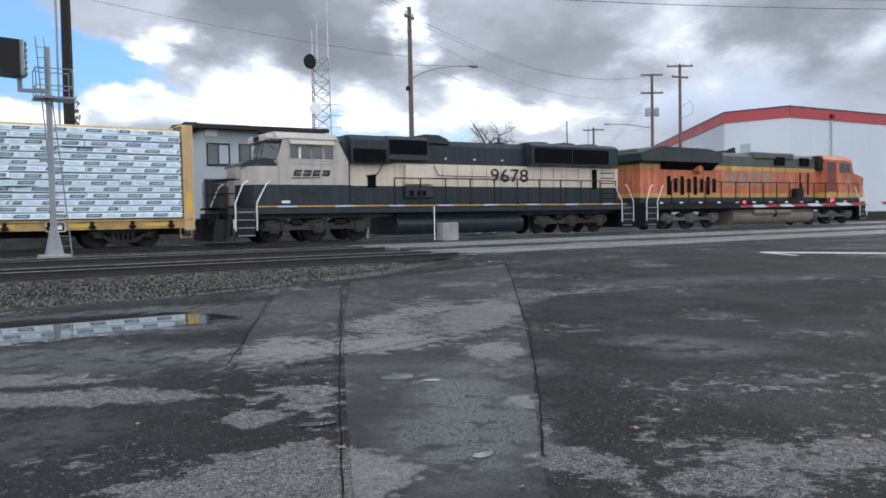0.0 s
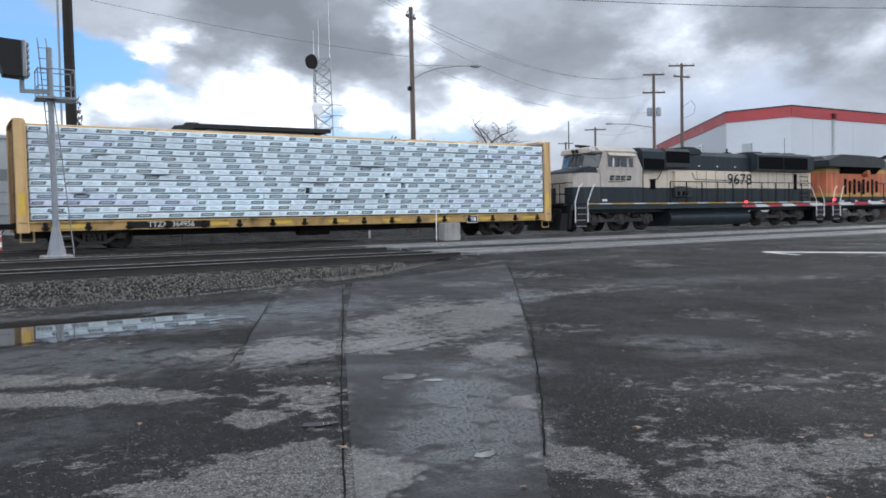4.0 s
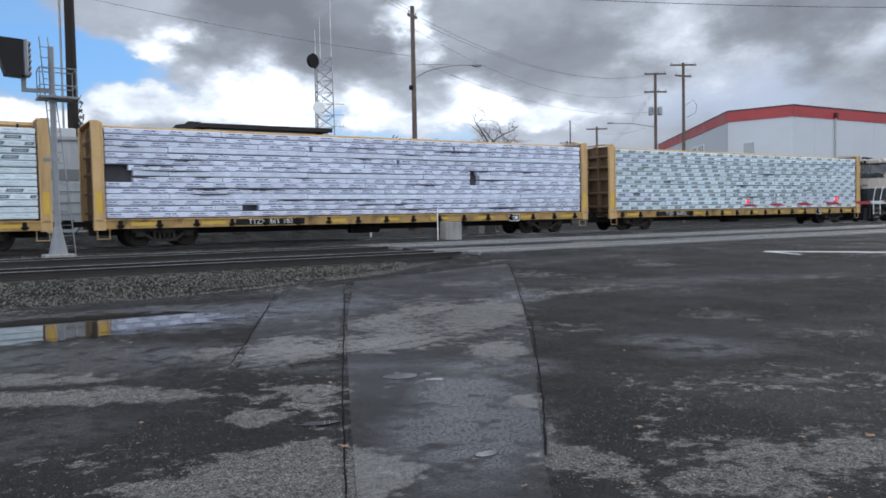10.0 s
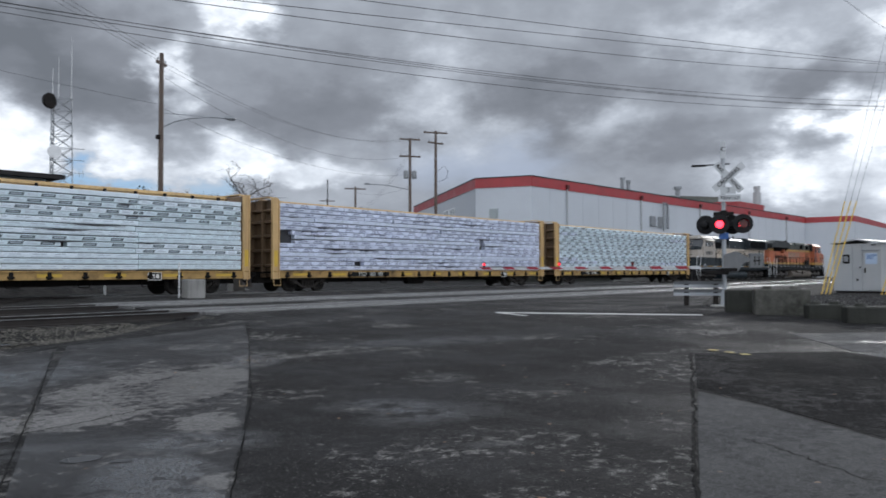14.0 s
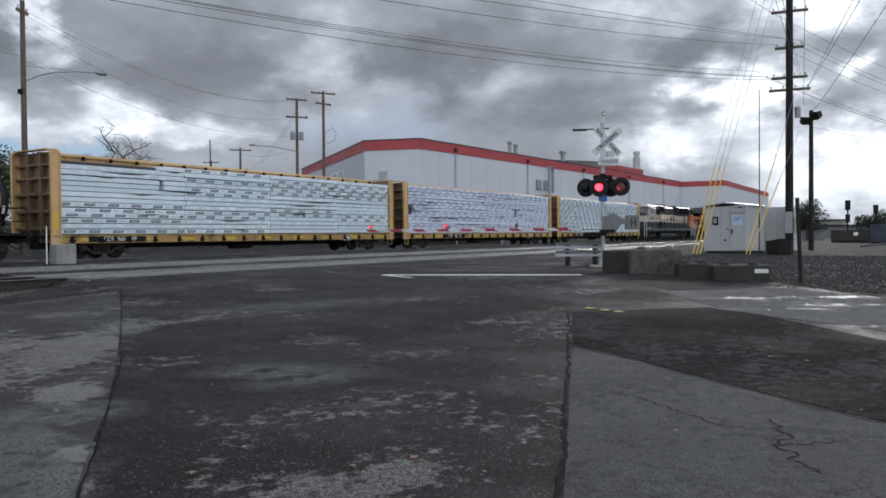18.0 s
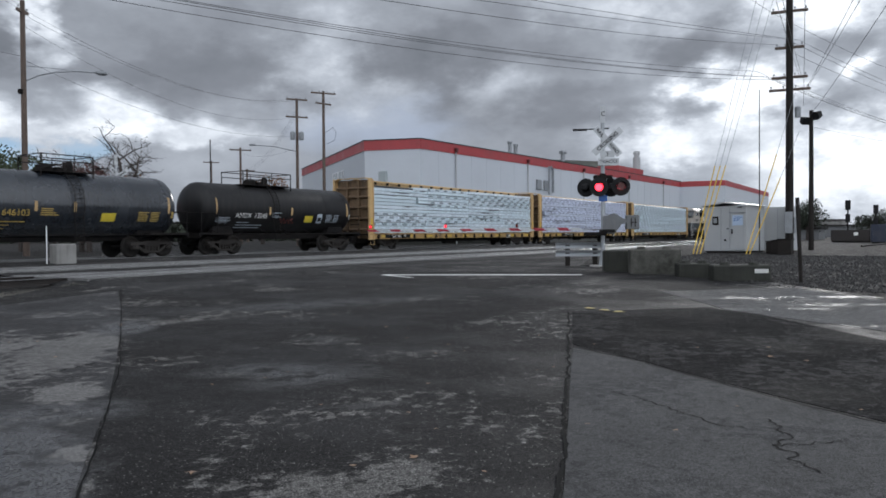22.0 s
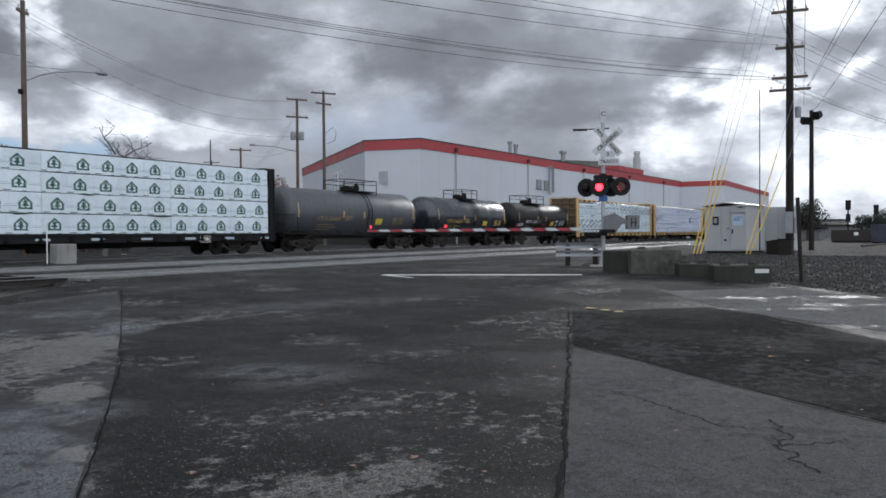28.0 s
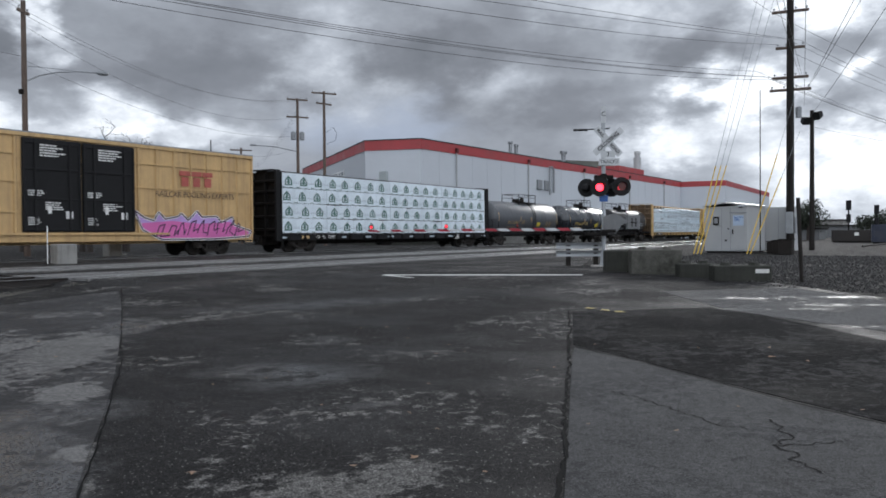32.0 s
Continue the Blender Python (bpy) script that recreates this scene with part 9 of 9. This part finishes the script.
def distance():
    r = random.Random(21)
    for nm, x, y, l, w, h, mat, lab in (("dumpster", 91.8, 7.2, 4.6, 2.2, 1.25, BIN_BROWN, "long rusty dark brown dumpster"), ("dumpster", 82.0, 3.7, 3.0, 2.0, 1.7, BLUE_DUMP, "dark blue steel rubbish dumpster")):
        d = thing(nm, lab, "dumpster", pose(x, y, 0.56, 0, 0, -85))
        part("bin", Shape().box(-l / 2, l / 2, -w / 2, w / 2, 0.12, h, 0.03), mat, d)
        for i in range(6):
            u = -l / 2 + 0.2 + i * (l - 0.4) / 5
            part("rib", Shape().box(u - 0.05, u + 0.05, -w / 2 - 0.08, -w / 2, 0.15, h), mat, d)
        part("skid", Shape().box(-l / 2 + 0.1, l / 2 - 0.1, -w / 2, w / 2, 0, 0.13), STEEL_DARK, d)
        part("label", Shape().box(-0.2, 0.2, -w / 2 - 0.012, -w / 2, h * 0.55, h * 0.8), WHITE_LETTER, d)
    for x, y, h in ((128, 11.2, 5.6), (140, 8.4, 5.2), (150, 6.6, 6.0)):
        m = thing("railway_signal", "distant black railway signal mast", "signal", pose(x, y, 0.56))
        part("mast", Shape().rod((0, 0, 0), (0, 0, h), 0.1, n=6), STEEL_DARK, m)
        part("head", Shape().box(-0.2, 0.2, -0.35, 0.35, h - 1.4, h, 0.05), BLACK_PAINT, m)
        part("head", Shape().box(-0.2, 0.2, -0.3, 0.3, h - 3.2, h - 2.0, 0.05), BLACK_PAINT, m)
    for i in range(9):
        x, y = r.uniform(190, 320), r.uniform(-14, 14)
        m, h = pole("utility_pole", x, y, r.uniform(10, 15), 0.2, POLE_DARK, "far thin pole on the skyline")
    for x, y, w, d, h, mat in ((175, 16, 10, 14, 2.2, GEAR_GREY), (210, 12, 14, 8, 3.0, GEAR_GREY), (260, -4, 18, 26, 3.2, CONCRETE), (230, 26, 16, 10, 4.0, CONCRETE), (130, 16.8, 8, 4, 1.5, GEAR_GREY)):
        b = thing("low_building", "low pale building in the distance", "building", pose(x, y, 0.5))
        part("wall", Shape().box(-w / 2, w / 2, -d / 2, d / 2, 0, h), mat, b)
        part("roof", Shape().box(-w / 2 - 0.3, w / 2 + 0.3, -d / 2 - 0.3, d / 2 + 0.3, h, h + 0.3), SHINGLE, b)
    ridge = Shape()
    n = 120
    vs, fs = [], []
    for i in range(n + 1):
        a = radians(-40 + 200 * i / n)
        h = 18 + 26 * noise.noise(Vector((i * 0.13, 2.0, 0))) + 10 * noise.noise(Vector((i * 0.45, 7.0, 0)))
        vs += [(1900 * math.cos(a), 1900 * math.sin(a), -4), (1900 * math.cos(a), 1900 * math.sin(a), max(h, 4))]
    ridge.add(vs, [(2 * i, 2 * i + 1, 2 * i + 3, 2 * i + 2) for i in range(n)])
    ob = part("backdrop", ridge, HILL, None)
    tagged(ob, "low hazy hills on the horizon", "hills", kind="structure")
    # tree line beyond the tracks
    tl = Shape()
    for i in range(9000):
        a = r.uniform(radians(28), radians(100))
        d = r.uniform(150, 190)
        top = 4.5 + 2.5 * noise.noise(Vector((a * 14, 0, 0))) + 1.5 * noise.noise(Vector((a * 60, 3, 0)))
        p = Vector((d * math.cos(a), d * math.sin(a), 0.4 + r.random() ** 0.7 * top))
        u = Vector((r.uniform(-1, 1), r.uniform(-1, 1), r.uniform(-1, 1))) * 0.9
        w = Vector((r.uniform(-1, 1), r.uniform(-1, 1), r.uniform(-1, 1))) * 0.7
        tl.add([p - u, p + w, p + u, p - w], [(0, 1, 2, 3)])
    ob = part("far_trees", tl, LEAF_DARK, None)
    tagged(ob, "low dark line of trees far beyond the tracks", "trees", kind="stuff")
    # a curved siding track far to the right
    cv = thing("railway_track", "curving siding track far off on the gravel", "track", None, "parallel tracks", "structure")
    for k in (0, 1.5):
        part("rail", Shape().pipe([(60 + 6 * i, 2.5 + k + 0.02 * (i - 3) ** 2 * 1.4 - 0.9 * i * 0.2, 0.66) for i in range(14)], 0.07), RAIL_SIDE, cv)


BIN_BROWN = material("rusty_bin_paint", (0.024, 0.02, 0.018), 0.7, 0, 0.25, 1, 20, 0.1)
BLUE_DUMP = material("dark_blue_bin_paint", (0.018, 0.026, 0.05), 0.5, 0, 0.2, 1, 20, 0.1, (0.08, 0.06, 0.05), 0.4)
distance()


# ---- road beyond the crossing: fence and barrier ----
def chain_fence():
    f = thing("chain_fence", "grey chain-link fence on a low concrete wall beyond the road", "fence")
    p, q = Vector((70, 36.5)), Vector((100, 35.5))
    part("low_wall", Shape().prism([tuple(p), tuple(q), tuple(q + Vector((0, 0.3))), tuple(p + Vector((0, 0.3)))], 0.4, 1.5, "z"), CONCRETE, f)
    for i in range(11):
        c = p + (q - p) * i / 10
        part("post", Shape().rod((c.x, c.y + 0.15, 1.4), (c.x, c.y + 0.15, 3.3), 0.04, n=6), GALV, f)
    part("top_rail", Shape().rod((p.x, p.y + 0.15, 3.3), (q.x, q.y + 0.15, 3.3), 0.03, n=6), GALV, f)
    part("mid_rail", Shape().rod((p.x, p.y + 0.15, 2.0), (q.x, q.y + 0.15, 2.0), 0.03, n=6), GALV, f)


chain_fence()


def yard_gravel():
    """Loose stones on the wet ground by the cabinets."""
    r = random.Random(31)
    s = Shape()
    for i in range(15000):
        y = r.uniform(-4.0, 10.0)
        x = r.uniform(19.5 + max(0, (y - 3) * 0.7), 40 if i % 3 else 28)
        k = r.uniform(0.012, 0.045) * (1.0 if x < 30 else 1.4)
        z, a = height(x, y) - 0.028, r.uniform(0, 6.28)
        base = [(x + k * math.cos(a + j * 1.57) * r.uniform(0.7, 1.3), y + k * math.sin(a + j * 1.57) * r.uniform(0.7, 1.3), z) for j in range(4)]
        top = [(x + (p[0] - x) * 0.5, y + (p[1] - y) * 0.5, z + k * r.uniform(0.6, 1.2)) for p in base]
        s.add(base + top, [(4, 5, 6, 7)] + [(j, (j + 1) % 4, 4 + (j + 1) % 4, 4 + j) for j in range(4)])
    ob = part("gravel", s, GRAVEL_DARK, None)
    tagged(ob, "loose wet gravel on the ground round the cabinets", "gravel", kind="stuff")


yard_gravel()


# ---- fallen leaves and litter on the lot ----
def fallen(x, y, k, mat, seed, label, name="fallen_leaf"):
    r = random.Random(seed)
    n = 9
    vs = [(0, 0, 0.012)]
    for i in range(n):
        a = 2 * math.pi * i / n
        d = k * (1.0 if i % 2 else 0.55) * r.uniform(0.8, 1.2)
        vs.append((d * math.cos(a), d * math.sin(a) * 0.8, r.uniform(0.0, 0.014)))
    ob = part(name, Shape().add(vs, [(0, 1 + i, 1 + (i + 1) % n) for i in range(n)]), mat, None)
    ob.matrix_basis = on(x, y, 0.012, r.uniform(0, 360))
    tagged(ob, label, "leaf", "fallen leaves on the lot")


LEAF_TAN = material("tan_dead_leaf", (0.26, 0.17, 0.11), 0.7, 0, 0.25, 8, 60, 0.2)
LEAF_YEL = material("yellow_dead_leaf", (0.46, 0.38, 0.14), 0.7, 0, 0.25, 8, 60, 0.2)
rl = random.Random(17)
for i, (x, y, k, mt) in enumerate(((4.27, 4.05, 0.05, LEAF_TAN), (5.37, 2.96, 0.05, LEAF_TAN), (4.0, 2.4, 0.045, LEAF_TAN), (3.6, 1.6, 0.05, LEAF_TAN), (11.29, 1.54, 0.06, LEAF_TAN), (2.3, 4.9, 0.05, LEAF_TAN), (14.53, 5.25, 0.16, LEAF_YEL), (14.44, 4.95, 0.15, LEAF_YEL), (14.34, 4.67, 0.15, LEAF_YEL))):
    fallen(x, y, k, mt, i, "curled tan dead leaf on wet asphalt" if mt is LEAF_TAN else "flattened yellow dead leaf on wet asphalt")
for i in range(60):
    fallen(rl.uniform(1.0, 12.0), rl.uniform(0.0, 12.0), rl.uniform(0.015, 0.035), LEAF_TAN, 40 + i, "small brown leaf scrap on wet asphalt")


# ---- what moves ----
def motions():
    times = [i * 0.8 for i in range(41)]
    for ob, x in ROLLING:
        walk(ob, [(t, pose(x + run(t), YT, ZT)) for t in times])
    step = 0.1
    for w, r, k in WHEELSETS:
        walk(w, [(i * step, pose(k, 0, r, 0, math.degrees(run(i * step) / r), 0)) for i in range(321)])
    # the two lamps of a signal wink in turn, once a second, by added flaps
    for flap, other in FLASH_FLAPS:
        rows, t = [], -0.12 + (0.5 if other else 0.0)
        rows.append((0.0, 0 if other else -82))
        while t < 32.0:
            rows += [(k, a) for k, a in ((t, 0), (t + 0.06, -82), (t + 0.42, -82), (t + 0.48, 0)) if 0.01 < k < 31.99]
            t += 1.0
        rows.append((32.0, 0 if other else -82))
        walk(flap, [(k, pose(0, -0.03, 0.13, a, 0, 0)) for k, a in rows])


motions()
